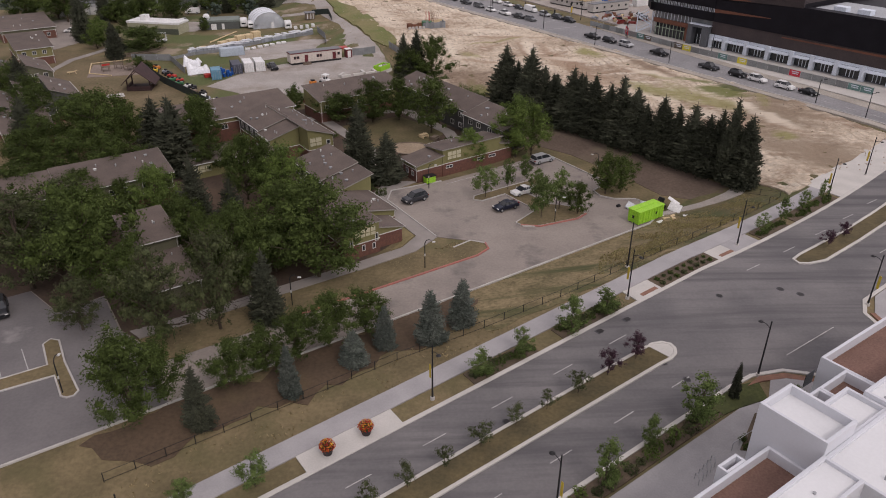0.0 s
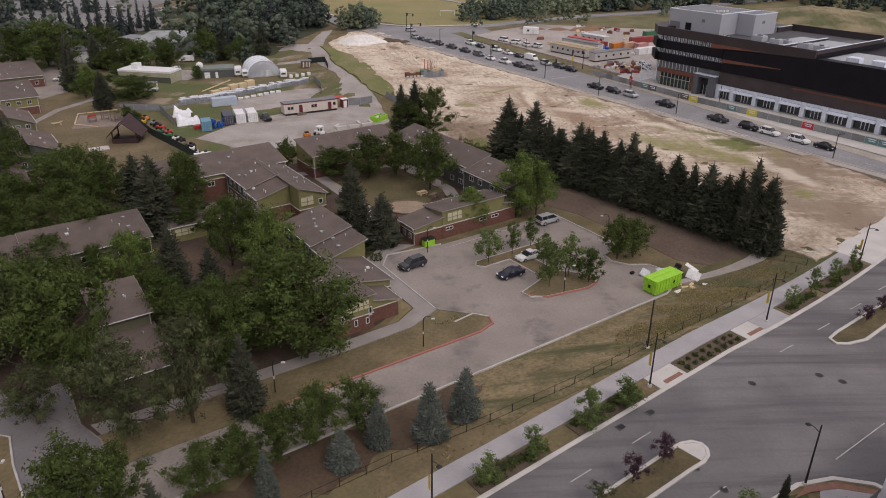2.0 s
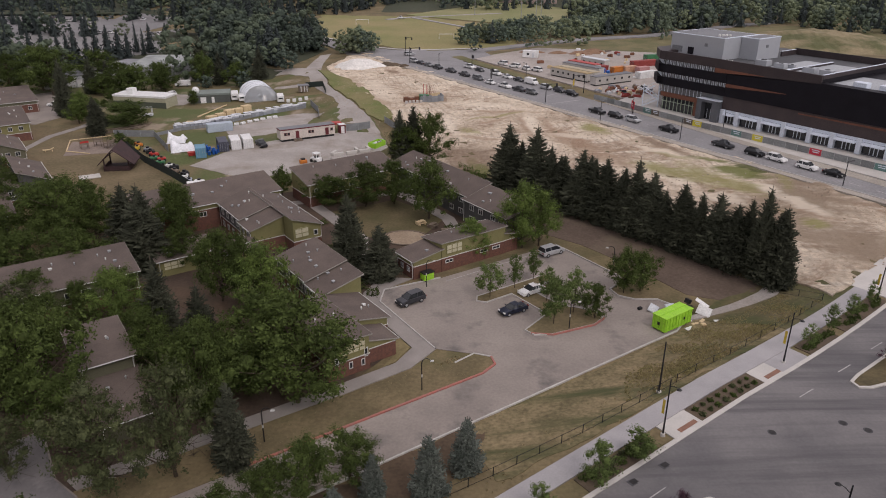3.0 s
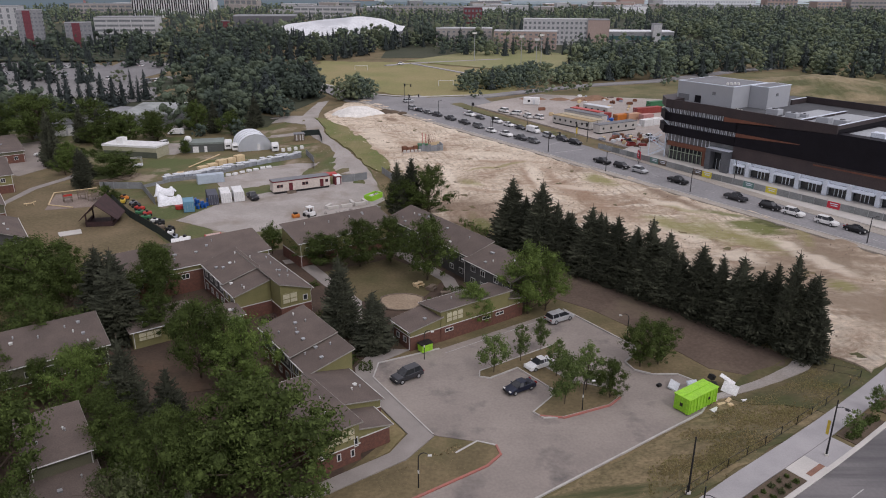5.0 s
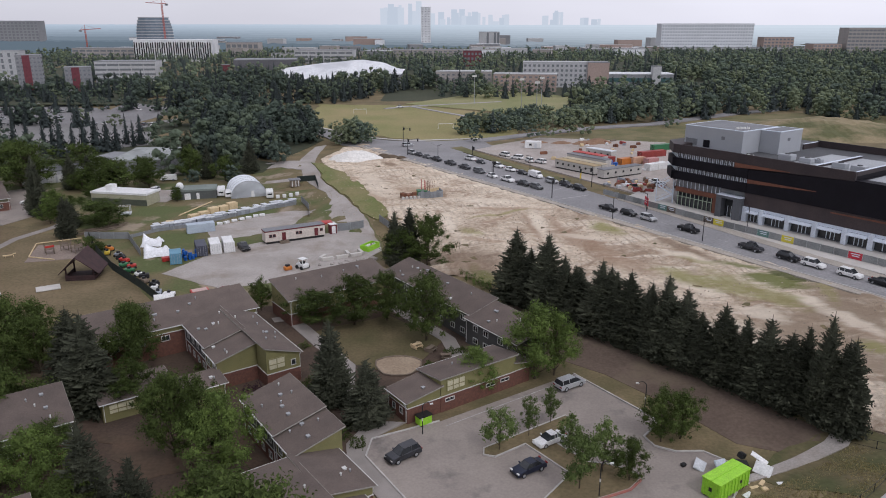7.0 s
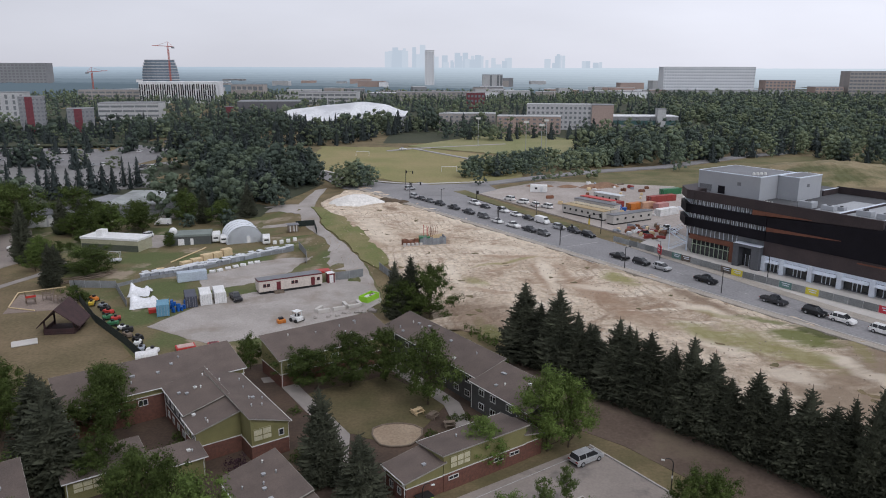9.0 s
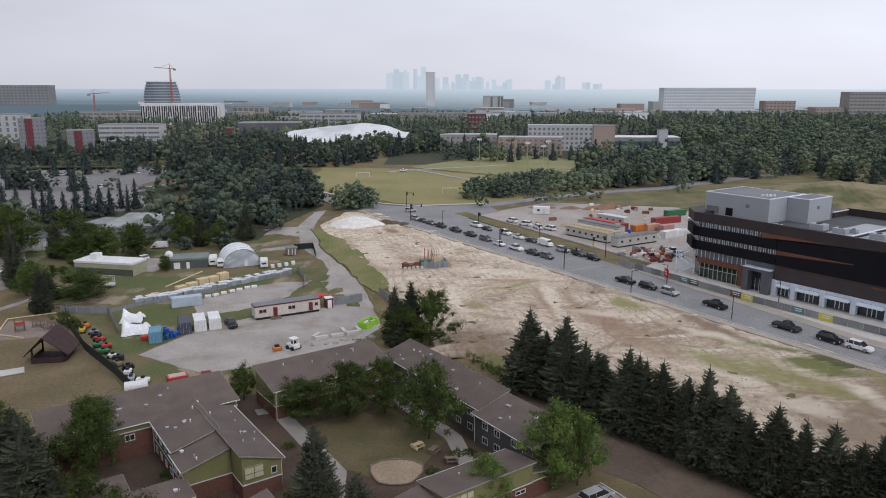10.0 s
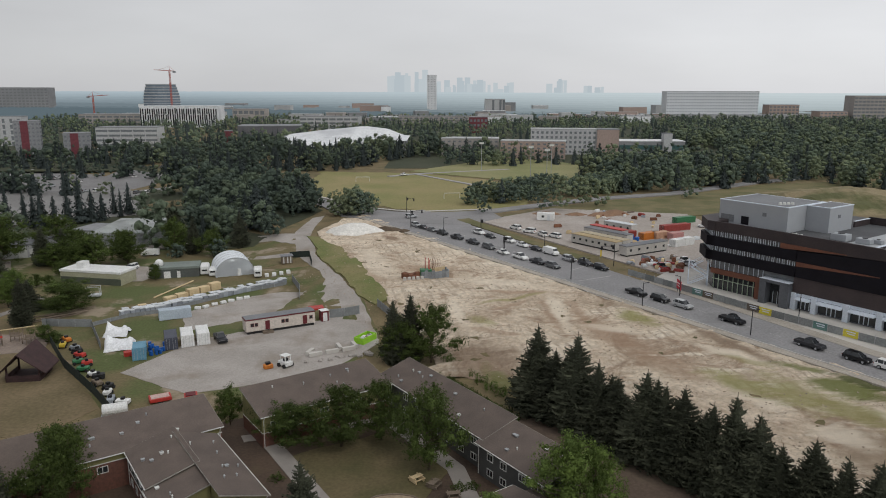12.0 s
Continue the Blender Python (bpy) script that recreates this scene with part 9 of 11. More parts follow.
tube(bm, [(-74.5, 229, 0.25), (-70, 246, 0.3)], 0.2, seg=6)
tagged(part("long_beam", bm, TIMBER), "long pale beam lying on the grass", "beam")
for i in range(7):
    solid("concrete_block", "white block lying along the fence", "block", -60 + i * 1.6, 219.5 + i * 1.65 + rnd.uniform(-0.4, 0.4), rnd.uniform(0, 60), (1.5, 0.9, 0.6), WHITE_PAINT, group="white blocks")
for i in range(8):
    bm = bmesh.new()
    x, y = -92 + rnd.uniform(0, 3), 212 + i * 0.9
    tube(bm, [(x - 5, y - 4.5, 0.3), (x + 4, y + 1.5, 0.3 + rnd.uniform(0, 0.5))], 0.14, seg=5)
    tagged(part("log_pole", bm, WEATHERED), "long weathered pole in a pile", "pole", "pile of poles")
# quonset hut
qh = thing("quonset_hut", -59.8, 252.5, 0.1, 24, "pale arched fabric shelter with end wall", "shelter")
bm = bmesh.new()
seg, R, LL = 18, 5.6, 11.0
rings = [[bm.verts.new((R * math.cos(math.pi * k / seg), yy, 5.4 * math.sin(math.pi * k / seg) ** 0.85)) for k in range(seg + 1)] for yy in (0, LL / 2, LL)]
for a, b in zip(rings, rings[1:]):
    for k in range(seg):
        bm.faces.new((a[k], a[k + 1], b[k + 1], b[k]))
part("arched_cover", bm, HUT, qh, smooth=True)
for yy in (0.15, LL - 0.15):
    bm = bmesh.new()
    bm.faces.new([bm.verts.new((0.985 * R * math.cos(math.pi * k / seg), yy, 0.985 * 5.4 * math.sin(math.pi * k / seg) ** 0.85)) for k in range(seg + 1)])
    bmesh.ops.solidify(bm, geom=bm.faces[:], thickness=0.08)
    part("end_wall", bm, HUT, qh)
bm = bmesh.new()
box(bm, 0.6, 1.6, -0.02, 0.1, 0, 2.1)
part("door", bm, WHITE_PAINT, qh, "white door")
for k in range(5):
    bm = bmesh.new()
    tube(bm, [((R + 0.03) * math.cos(math.pi * q / 12), LL * k / 4, (5.43) * math.sin(math.pi * q / 12) ** 0.85) for q in range(13)], 0.06, seg=4)
    part("hoop", bm, STEEL, qh, "steel hoop")
for i in range(4):
    solid("white_tote", "small white tote beside the shelter", "tote", -50.5 + i * 1.9, 251.5 + i * 0.9, 20, (1.1, 1.1, 1.0), WHITE_PAINT, group="white totes")
for x, y, d in ((-53.3, 252.5, (2.3, 5, 2.2)), (-66.6, 253.4, (2.2, 4.6, 1.9)), (-69.6, 255.4, (2.4, 5.4, 2.5))):
    solid("camper_trailer", "white camper trailer beside the arched shelter", "camper", x, y, 14, d, WHITE_PAINT, 0.3, 0.25, "camper trailers", (("window", -0.7, 0.7, -d[1] / 2 - 0.02, -d[1] / 2 + 0.02, 1.0, 1.5, GLASS, "dark window"), ("axle", -1.0, 1.0, -0.3, 0.3, -0.35, -0.003, RUBBER, "")))
sb = block("yard_shed", "dark shed with a grey-green roof", -76.5, 250.5, 13, 7, 2.6, mat("shed_wall", (0.09, 0.10, 0.095), (0.08, 0.085, 0.08), 0.8, 0.3, 3.0, 0.0), 14, 0, 0, mat("shed_roof", (0.19, 0.22, 0.20), (0.16, 0.185, 0.17), 0.8, 0.3, 3.0, 0.0), group="yard sheds")
bm = bmesh.new()
bmesh.ops.create_uvsphere(bm, u_segments=14, v_segments=9, radius=1.2)
dm = part("radome", bm, WHITE_PAINT, sb, "white radome", smooth=True)
dm.matrix_basis = pose(-4.6, 2.5, 4.0)
bm = bmesh.new()
box(bm, -3.2, -1.4, -0.12, 0, 0, 2.0)
box(bm, 0.4, 1.3, -0.12, 0, 0, 2.0)
part("door", bm, WHITE_PAINT, sb, "white door")
wbld = block("workshop", "olive-cream workshop with a white flat roof", -97.6, 243.2, 19, 7, 3.3, mat("cream_green_wall", (0.36, 0.35, 0.25), (0.31, 0.30, 0.21), 0.8, 0.3, 3.0, 0.0), -12, 0, 0, WHITE_PAINT, group="yard sheds")
bm = bmesh.new()
box(bm, -9.3, 9.52, -0.06, -0.003, -0.4, 1.9)
part("plinth", bm, mat("dark_green_cladding", (0.085, 0.095, 0.07), (0.07, 0.08, 0.06), 0.8, 0.3, 3.0, 0.0), wbld, "dark green lower cladding")
bm = bmesh.new()
box(bm, -5.6, -3.4, 2, 4.6, 3.9, 5.6)
part("roof_box", bm, WHITE_PAINT, wbld, "white rooftop box")
car("van", "white", -93.2, 259.5, 250, "white van on the workshop apron", 0.17, "yard vehicles")
car("panel_van", "white", -95, 279, 190, "white box truck on the lane", 0.15, "yard vehicles")
car("sedan", "white", -126.5, 245.0, 200, "white car near the footpath", 0.1, "yard vehicles")
solid("garden_shed", "small dark timber shed with white stripes", "shed", -47.6, 265.5, 20, (3.2, 2.6, 2.2), WEATHERED, extra=(("roof", -1.9, 1.9, -1.6, 1.6, 2.203, 2.4, ROOF_GREY, "grey roof"), ("plank", -1.2, -0.9, -1.36, -1.3, 0.1, 2.1, WHITE_TRIM, "white plank"), ("plank", 0.0, 0.3, -1.36, -1.3, 0.1, 2.1, WHITE_TRIM, "white plank"), ("plank", 0.9, 1.2, -1.36, -1.3, 0.1, 2.1, WHITE_TRIM, "white plank")))
solid("rack_trailer", "open grey rack trailer beside the shrubs", "trailer", -90.2, 229.5, 12, (3.4, 2.0, 0.5), PALE_BIN, 0.5, extra=[("upright", sx, sx + 0.1, sy, sy + 0.1, 0.5, 2.4, PALE_BIN, "") for sx in (-1.6, 1.5) for sy in (-0.9, 0.8)] + [("top_rail", -1.6, 1.6, -0.9, -0.8, 2.4, 2.5, PALE_BIN, ""), ("top_rail", -1.6, 1.6, 0.8, 0.9, 2.4, 2.5, PALE_BIN, "")])
# machines along the dark fence
for i in range(15):
    t = i / 14
    x, y = -80.5 + 25 * t + rnd.uniform(-0.5, 1.6), 194 - 31.5 * t + rnd.uniform(-0.4, 1.6)
    m = (ORANGE, YELLOW, GREY_BIN, BLACK_METAL, RED_PAINT, GREEN_PAINT, RED_PAINT, GREEN_PAINT, WHITE_PAINT, BLACK_METAL, WEATHERED, BLACK_METAL, WHITE_PAINT, GREY_BIN, WHITE_PAINT)[i]
    nm = {"bright_red_paint": "red", "green_paint": "green", "orange_paint": "orange", "yellow_paint": "yellow", "white_paint": "white"}.get(m.name, "dark")
    w = rnd.uniform(1.6, 2.6)
    th = solid("mower", f"small {nm} grounds machine parked by the fence", "machine", x, y, rnd.uniform(0, 180), (w, 1.2, 0.75), m, 0.25, 0.12, "grounds machines", (("seat", -0.3, 0.25, -0.3, 0.3, 0.753, 1.15, BLACK_METAL, "black seat"),))
    for sx in (-0.35, 0.35):
        for sy in (-0.62, 0.62):
            bm = bmesh.new()
            cyl(bm, 0, 0, -0.12, 0.12, 0.32, 0.32, 10)
            part("wheel", bm, RUBBER, th).matrix_basis = Matrix.Translation((sx * w, sy, 0.07)) @ Matrix.Rotation(radians(90), 4, "X")
tk = thing("water_tank", -53.4, 158.6, 0.4, 20, "white tank trailer on a steel frame", "tank")
bm = bmesh.new()
tube(bm, [(-1.9, 0, 1.2), (-1.7, 0, 1.2), (1.7, 0, 1.2), (1.9, 0, 1.2)], 0.95, seg=14)
part("tank_body", bm, WHITE_PAINT, tk)
bm = bmesh.new()
box(bm, -2.2, 2.4, -0.8, 0.8, -0.05, 0.2)
part("chassis", bm, STEEL, tk)
for sx in (-0.8, 0.8):
    for sy in (-0.9, 0.9):
        bm = bmesh.new()
        cyl(bm, 0, 0, -0.12, 0.12, 0.4, 0.4, 10)
        part("wheel", bm, RUBBER, tk).matrix_basis = Matrix.Translation((sx, sy, 0.05)) @ Matrix.Rotation(radians(90), 4, "X")
solid("flat_trailer", "low red trailer with a pale deck", "trailer", -48.6, 165.2, 28, (3.6, 2.4, 0.6), RED_PAINT, 0.25, extra=(("deck", -1.5, 1.5, -0.9, 0.9, 0.603, 0.68, mat("pink_deck", (0.5, 0.36, 0.33), (0.43, 0.31, 0.28), 0.8, 0.5, 4.0, 0.0), "pale deck"), ("axle", -0.4, 0.4, -1.1, 1.1, -0.3, -0.003, RUBBER, "")))
solid("red_spreader", "boxy red spreader machine on the grass", "machine", -42.8, 164.0, 20, (2.2, 2.2, 1.5), RED_PAINT, 0.2, 0.1, extra=(("hopper", -0.8, 0.8, -0.8, 0.8, 1.503, 1.7, DARK_RED, "dark hopper"), ("axle", -0.4, 0.4, -1.0, 1.0, -0.25, -0.003, RUBBER, "")))
for i in range(6):
    solid("salvage_item", "small weathered machine part on the grass", "scrap", -35.5 + i * 1.3, 162.6 + i * 0.8 + rnd.uniform(-0.5, 0.5), rnd.uniform(0, 90), (1.1, 0.8, 0.6), (ORANGE, WEATHERED, DARK_RED)[i % 3], 0, 0.1, "scrap items")
# lime skip and barriers
sk = thing("skip_bin", -16.2, 196.2, 0.12, 60, "lime green open skip filled with rubbish", "skip")
bm = bmesh.new()
prism(bm, [(-2.2, -1.1), (2.2, -1.1), (2.2, 1.1), (-2.2, 1.1)], 0, [0.12] * 4)
part("floor_pan", bm, LIME, sk)
for x0, x1, y0, y1 in ((-2.4, 2.4, -1.25, -1.12), (-2.4, 2.4, 1.12, 1.25), (-2.4, -2.27, -1.12, 1.12), (2.27, 2.4, -1.12, 1.12)):
    bm = bmesh.new()
    box(bm, x0, x1, y0, y1, 0, 1.35)
    part("side", bm, LIME, sk)
for i in range(9):
    bm = bmesh.new()
    px, py = rnd.uniform(-1.7, 1.7), rnd.uniform(-0.8, 0.8)
    box(bm, -0.4, 0.4, -0.3, 0.3, -0.2, 0.25, pose(px, py, 0.95, rnd.uniform(-30, 30), rnd.uniform(-30, 30), rnd.uniform(0, 180)))
    part("rubbish", bm, (PALE_BIN, WHITE_PAINT, WEATHERED)[i % 3], sk)
for (ax, ay), (bx, by) in (((-27, 186.3), (-17.5, 191.2)), ((-27.3, 186.8), (-26.2, 190)), ((-20.5, 189.8), (-22, 193.4)), ((-17.6, 191.4), (-18.8, 194))):
    k = max(1, int(math.dist((ax, ay), (bx, by)) / 2.9))
    for i in range(k):
        t = (i + 0.5) / k
        solid("concrete_barrier", "pale concrete barrier block in the yard", "barrier", ax + (bx - ax) * t, ay + (by - ay) * t, math.degrees(math.atan2(by - ay, bx - ax)), (2.8, 0.75, 0.8), PALE_CONCRETE, group="concrete barriers")
for i in range(16):
    t = rnd.random()
    bm = bmesh.new()
    bmesh.ops.create_icosphere(bm, subdivisions=1, radius=rnd.uniform(0.3, 0.7))
    for v in bm.verts:
        v.co += Vector((rnd.uniform(-0.12, 0.12), rnd.uniform(-0.12, 0.12), rnd.uniform(-0.1, 0.1)))
    ob = part("boulder", bm, GRAVEL)
    x, y = -27 + 15 * t, 183.5 + 5.5 * t + rnd.uniform(-0.8, 0.8)
    ob.matrix_basis = pose(x, y, gz(x, y) + 0.2, 0, 0, rnd.uniform(0, 360))
    tagged(ob, "rough grey boulder beside the barriers", "boulder", "boulders")
ld = solid("skid_loader", "white skid loader with an open dark cab", "loader", -30.3, 181.4, 140, (2.6, 1.7, 0.9), WHITE_PAINT, 0.3, 0.1, "", (("cab_post", -0.9, -0.75, -0.7, -0.55, 0.903, 2.0, WHITE_PAINT, ""), ("cab_post", 0.5, 0.65, -0.7, -0.55, 0.903, 2.0, WHITE_PAINT, ""), ("cab_post", -0.9, -0.75, 0.55, 0.7, 0.903, 2.0, WHITE_PAINT, ""), ("cab_post", 0.5, 0.65, 0.55, 0.7, 0.903, 2.0, WHITE_PAINT, ""), ("cab_roof", -1.0, 0.7, -0.8, 0.8, 2.003, 2.1, WHITE_PAINT, ""), ("seat", -0.5, 0.2, -0.4, 0.4, 0.905, 1.4, BLACK_METAL, "black seat")))
for sx in (-0.8, 0.8):
    for sy in (-0.95, 0.95):
        bm = bmesh.new()
        cyl(bm, 0, 0, -0.16, 0.16, 0.42, 0.42, 12)
        part("wheel", bm, RUBBER, ld).matrix_basis = Matrix.Translation((sx, sy, 0.1)) @ Matrix.Rotation(radians(90), 4, "X")
solid("orange_compactor", "small orange machine beside the loader", "machine", -33.4, 180.3, 30, (1.8, 1.2, 0.9), ORANGE, 0, 0.15, extra=(("engine", -0.5, 0.4, -0.4, 0.4, 0.903, 1.3, BLACK_METAL, "dark engine"),))

# ---- play field: pavilion and play frames ----
pv = thing("pavilion", -77.5, 176.5, 0.05, 98, "dark brown timber pavilion with steep gable roof", "pavilion")
for sy in (-1, 1):
    bm = bmesh.new()
    vs = [(-4.6, 0, 5.6), (4.6, 0, 5.6), (3.4, sy * 4.2, 1.5), (-3.4, sy * 4.2, 1.5)]
    lo = [bm.verts.new(v) for v in vs]
    hi = [bm.verts.new((v[0], v[1], v[2] + 0.2)) for v in vs]
    bm.faces.new(lo)
    bm.faces.new(hi[::-1])
    for i in range(4):
        bm.faces.new((lo[i], hi[i], hi[(i + 1) % 4], lo[(i + 1) % 4]))
    bmesh.ops.recalc_face_normals(bm, faces=bm.faces[:])
    part("roof", bm, DARK_WOOD, pv, "steep dark roof slope")
for sx in (-2.7, 2.7):
    for sy in (-2.8, 2.8):
        bm = bmesh.new()
        box(bm, sx - 0.14, sx + 0.14, sy - 0.14, sy + 0.14, 0, 3.0)
        part("post", bm, DARK_WOOD, pv)
bm = bmesh.new()
box(bm, -3.0, 3.0, -3.0, 3.0, -0.1, 0.35)
part("deck", bm, DARK_WOOD, pv)
for x0, x1, y0, y1 in ((-3, 3, -3.0, -2.9), (-3, 3, 2.9, 3.0), (-3.0, -2.9, -2.8, 2.8)):
    bm = bmesh.new()
    box(bm, x0, x1, y0, y1, 0.4, 1.2)
    part("railing", bm, DARK_WOOD, pv)
bm = bmesh.new()
tube(bm, [(-2.8, -2.7, 3.0), (-2.8, 0, 5.0), (-2.8, 2.7, 3.0)], 0.12, seg=4)
part("truss", bm, DARK_WOOD, pv)
for x, y in ((-91, 196), (-87.5, 194.2), (-93.5, 193)):
    th = thing("play_frame", x, y, 0.15, rnd.uniform(0, 90), "weathered timber climbing frame with platform", "play frame", "play frames")
    for sx in (-0.9, 0.9):
        for sy in (-0.9, 0.9):
            bm = bmesh.new()
            cyl(bm, sx, sy, 0, 2.6, 0.09, seg=6)
            part("post", bm, WEATHERED, th)
    bm = bmesh.new()
    box(bm, -1, 1, -1, 1, 1.2, 1.32)
    part("platform", bm, WEATHERED, th)
    bm = bmesh.new()
    box(bm, -1.05, 1.05, -1.0, -0.92, 1.7, 2.2)
    part("panel", bm, RED_PAINT if x < -92 else WEATHERED, th)
bm = bmesh.new()
for a, b in (((-101, 201), (-92, 206)), ((-101, 201), (-97, 190)), ((-97, 190), (-90, 188))):
    tube(bm, [(*a, 0.25), (*b, 0.25)], 0.16, seg=5)
tagged(part("timber_edging", bm, TIMBER), "pale timber edging round the play surface", "edging")
solid("stone_pad", "flat pale concrete pad on the play field", "pad", -81.5, 168.6, 30, (4.6, 3.2, 0.2), PALE_CONCRETE)
sw = thing("spring_toy", -101.5, 190, 0.1, 20, "pale carved play log on the field", "play toy")
bm = bmesh.new()
tube(bm, [(-1.4, 0, 0.5), (0.2, 0.1, 0.55), (1.3, 0.3, 0.9)], 0.22, 0.12, 6)
part("log", bm, TIMBER, sw)
bm = bmesh.new()
for q in (-0.9, 0.8):
    cyl(bm, q, 0.1, -0.1, 0.5, 0.09, seg=6)
part("leg", bm, TIMBER, sw)

# ---- courtyard bits ----
for i, (x, y, rz) in enumerate(((-3.2, 138.6, 40), (-0.8, 137.2, 60), (1.8, 134.4, 10))):
    th = thing("picnic_table", x, y, gz(x, y) + 0.17, rz, "weathered wooden picnic table in the courtyard", "picnic table", "picnic tables")
    for nm, b in (("tabletop", (-0.9, 0.9, -0.38, 0.38, 0.7, 0.76)), ("bench", (-0.9, 0.9, -0.85, -0.6, 0.42, 0.47)), ("bench", (-0.9, 0.9, 0.6, 0.85, 0.42, 0.47)), ("leg", (-0.7, -0.6, -0.8, 0.8, 0, 0.7)), ("leg", (0.6, 0.7, -0.8, 0.8, 0, 0.7))):
        bm = bmesh.new()
        box(bm, *b)
        part(nm, bm, WEATHERED if i else TIMBER, th)
for a, b in zip(PIT, PIT[1:] + PIT[:1]):
    bm = bmesh.new()
    tube(bm, [(*a, 0.22), (*b, 0.22)], 0.13, seg=5)
    tagged(part("sandpit_log", bm, WEATHERED), "weathered log edging of the sand pit", "log", "sand pit logs")
gb2 = solid("green_bin", "lime green wheeled rubbish bin by the entrance", "bin", -1.6, 113.9, STREET, (2.0, 1.3, 1.2), LIME, 0.1, 0.08, extra=(("lid", -1.05, 1.05, -0.7, 0.7, 1.203, 1.35, BLACK_METAL, "black lid"), ("wheel", -0.8, -0.6, -0.6, 0.6, -0.12, -0.003, RUBBER, ""), ("wheel", 0.6, 0.8, -0.6, 0.6, -0.12, -0.003, RUBBER, "")))

# ---- rubbish by the green container ----
for label, x, y, z, dims, rot, m in (
    ("pale blue mattress leaning on the rubbish heap", 35.6, 102.6, 0.75, (2.0, 1.4, 0.22), (50, 10, 30), mat("mattress", (0.50, 0.54, 0.60), (0.44, 0.48, 0.54), 0.9, 0.8, 5.0, 0.1)),
    ("grey mattress lying by the kerb", 33.2, 103.2, 0.35, (2.0, 1.4, 0.22), (20, -8, 60), PALE_BIN),
    ("white slatted bed frame tipped on its side", 40.4, 101.6, 0.8, (2.1, 1.5, 0.12), (48, 12, -30), WHITE_PAINT),
    ("white board on top of the rubbish heap", 40.6, 103.2, 1.3, (2.2, 0.7, 0.1), (20, 24, -35), WHITE_PAINT),
    ("black sofa upended in the rubbish heap", 38.2, 103.0, 0.6, (1.9, 0.9, 0.8), (20, 15, 10), BLACK_METAL),
    ("black chair on the rubbish heap", 38.6, 103.8, 1.35, (0.9, 0.8, 0.7), (10, 20, 40), BLACK_METAL),
    ("small dark box dropped on the asphalt", 31.2, 103.4, 0.3, (0.7, 0.5, 0.4), (8, 0, 30), BLACK_METAL),
    ("light wooden board on the grass", 38.3, 98.9, 0.12, (1.3, 0.5, 0.06), (3, 3, 20), TIMBER),
    ("light wooden board on the grass", 39.6, 99.8, 0.12, (1.4, 0.5, 0.06), (3, 3, 50), TIMBER),
    ("white panel on the grass", 36.9, 97.4, 0.12, (1.5, 0.7, 0.08), (3, 3, 35), WHITE_PAINT),
    ("white panel on the grass", 41.6, 99.3, 0.12, (0.9, 0.5, 0.08), (3, 3, 5), WHITE_PAINT),
    ("white panel on the grass", 38.0, 100.2, 0.12, (1.2, 0.4, 0.08), (3, 3, 70), WHITE_PAINT),
    ("brown carton on the grass", 39.2, 98.2, 0.2, (0.8, 0.6, 0.35), (0, 5, 20), TIMBER),
):
    bm = bmesh.new()
    w, d, h = dims
    box(bm, -w / 2, w / 2, -d / 2, d / 2, -h / 2, h / 2)
    if "slatted" in label:
        for i in range(7):
            box(bm, -w / 2 + 0.15 + i * 0.28, -w / 2 + 0.23 + i * 0.28, -d / 2, d / 2, h / 2, h / 2 + 0.06)
    bmesh.ops.bevel(bm, geom=[e for e in bm.edges if e.calc_length() > 0.3], offset=min(0.06, h * 0.3), segments=2, affect="EDGES")
    nm = label.split(" ")
    ob = part({"mattress": "mattress", "frame": "bed_frame", "sofa": "sofa", "chair": "chair", "carton": "carton", "box": "box"}.get(next((q for q in nm if q in ("mattress", "frame", "sofa", "chair", "carton", "box")), ""), "board"), bm, m)
    ob.matrix_basis = pose(x, y, gz(x, y) + z, *rot)
    tagged(ob, label, "rubbish", "discarded furniture")

for x, y in ((-75.4, 406.9), (-69.7, 404.7), (-60.5, 394.1)):
    car("sedan", "dark", x, y, 128, "dark car driving along the cross road", 0.47, "cars on the cross road")
car("sedan", "white", -22, 476, 30, "white car on the field path", 0.52, "cars on the cross road")


# ---- cleared site: white heap, half-built pit, building yard, hoarding ----
def heap(name, label, cx, cy, rx, ry, h, m, seed, kind="", rough=0.12):
    bm = bmesh.new()
    rings = []
    for j in range(9):
        u = j / 8
        row = []
        for k in range(36):
            a = k * math.tau / 36
            wob = 1 + rough * noise.noise((math.cos(a) * 1.6 + seed, math.sin(a) * 1.6, 0)) * 2
            x, y = rx * (1 - u) * math.cos(a) * wob, ry * (1 - u) * math.sin(a) * wob
            z = h * (math.sin(u * math.pi / 2) ** 0.95) + 0.25 * noise.noise((x * 0.5, y * 0.5, seed)) * (u > 0)
            row.append(bm.verts.new((x, y, z - (0.3 if j == 0 else 0))))
        rings.append(row)
    for a, b in zip(rings, rings[1:]):
        for k in range(36):
            bm.faces.new((a[k], a[(k + 1) % 36], b[(k + 1) % 36], b[k]))
    bmesh.ops.remove_doubles(bm, verts=bm.verts[:], dist=0.01)
    ob = part(name, bm, m, smooth=True)
    ob.matrix_basis = pose(cx, cy, gz(cx, cy) + 0.2)
    return tagged(ob, label, "heap", "", kind)


heap("gravel_mound", "broad white heap of gravel at the road end", -30.5, 303.5, 10, 7, 3.2, SALT, 2)
for i, (x, y, r) in enumerate(((-17, 303, 3.5), (-13, 300, 2.5), (-20, 306, 3))):
    heap("earth_mound", "low dark heap of earth beside the gravel", x, y, r, r * 0.6, 1.1, MULCH, 5 + i)
heap("earth_mound", "low earth bank at the edge of the cleared site", 6, 178, 9, 3, 1.6, DIRT, 9)

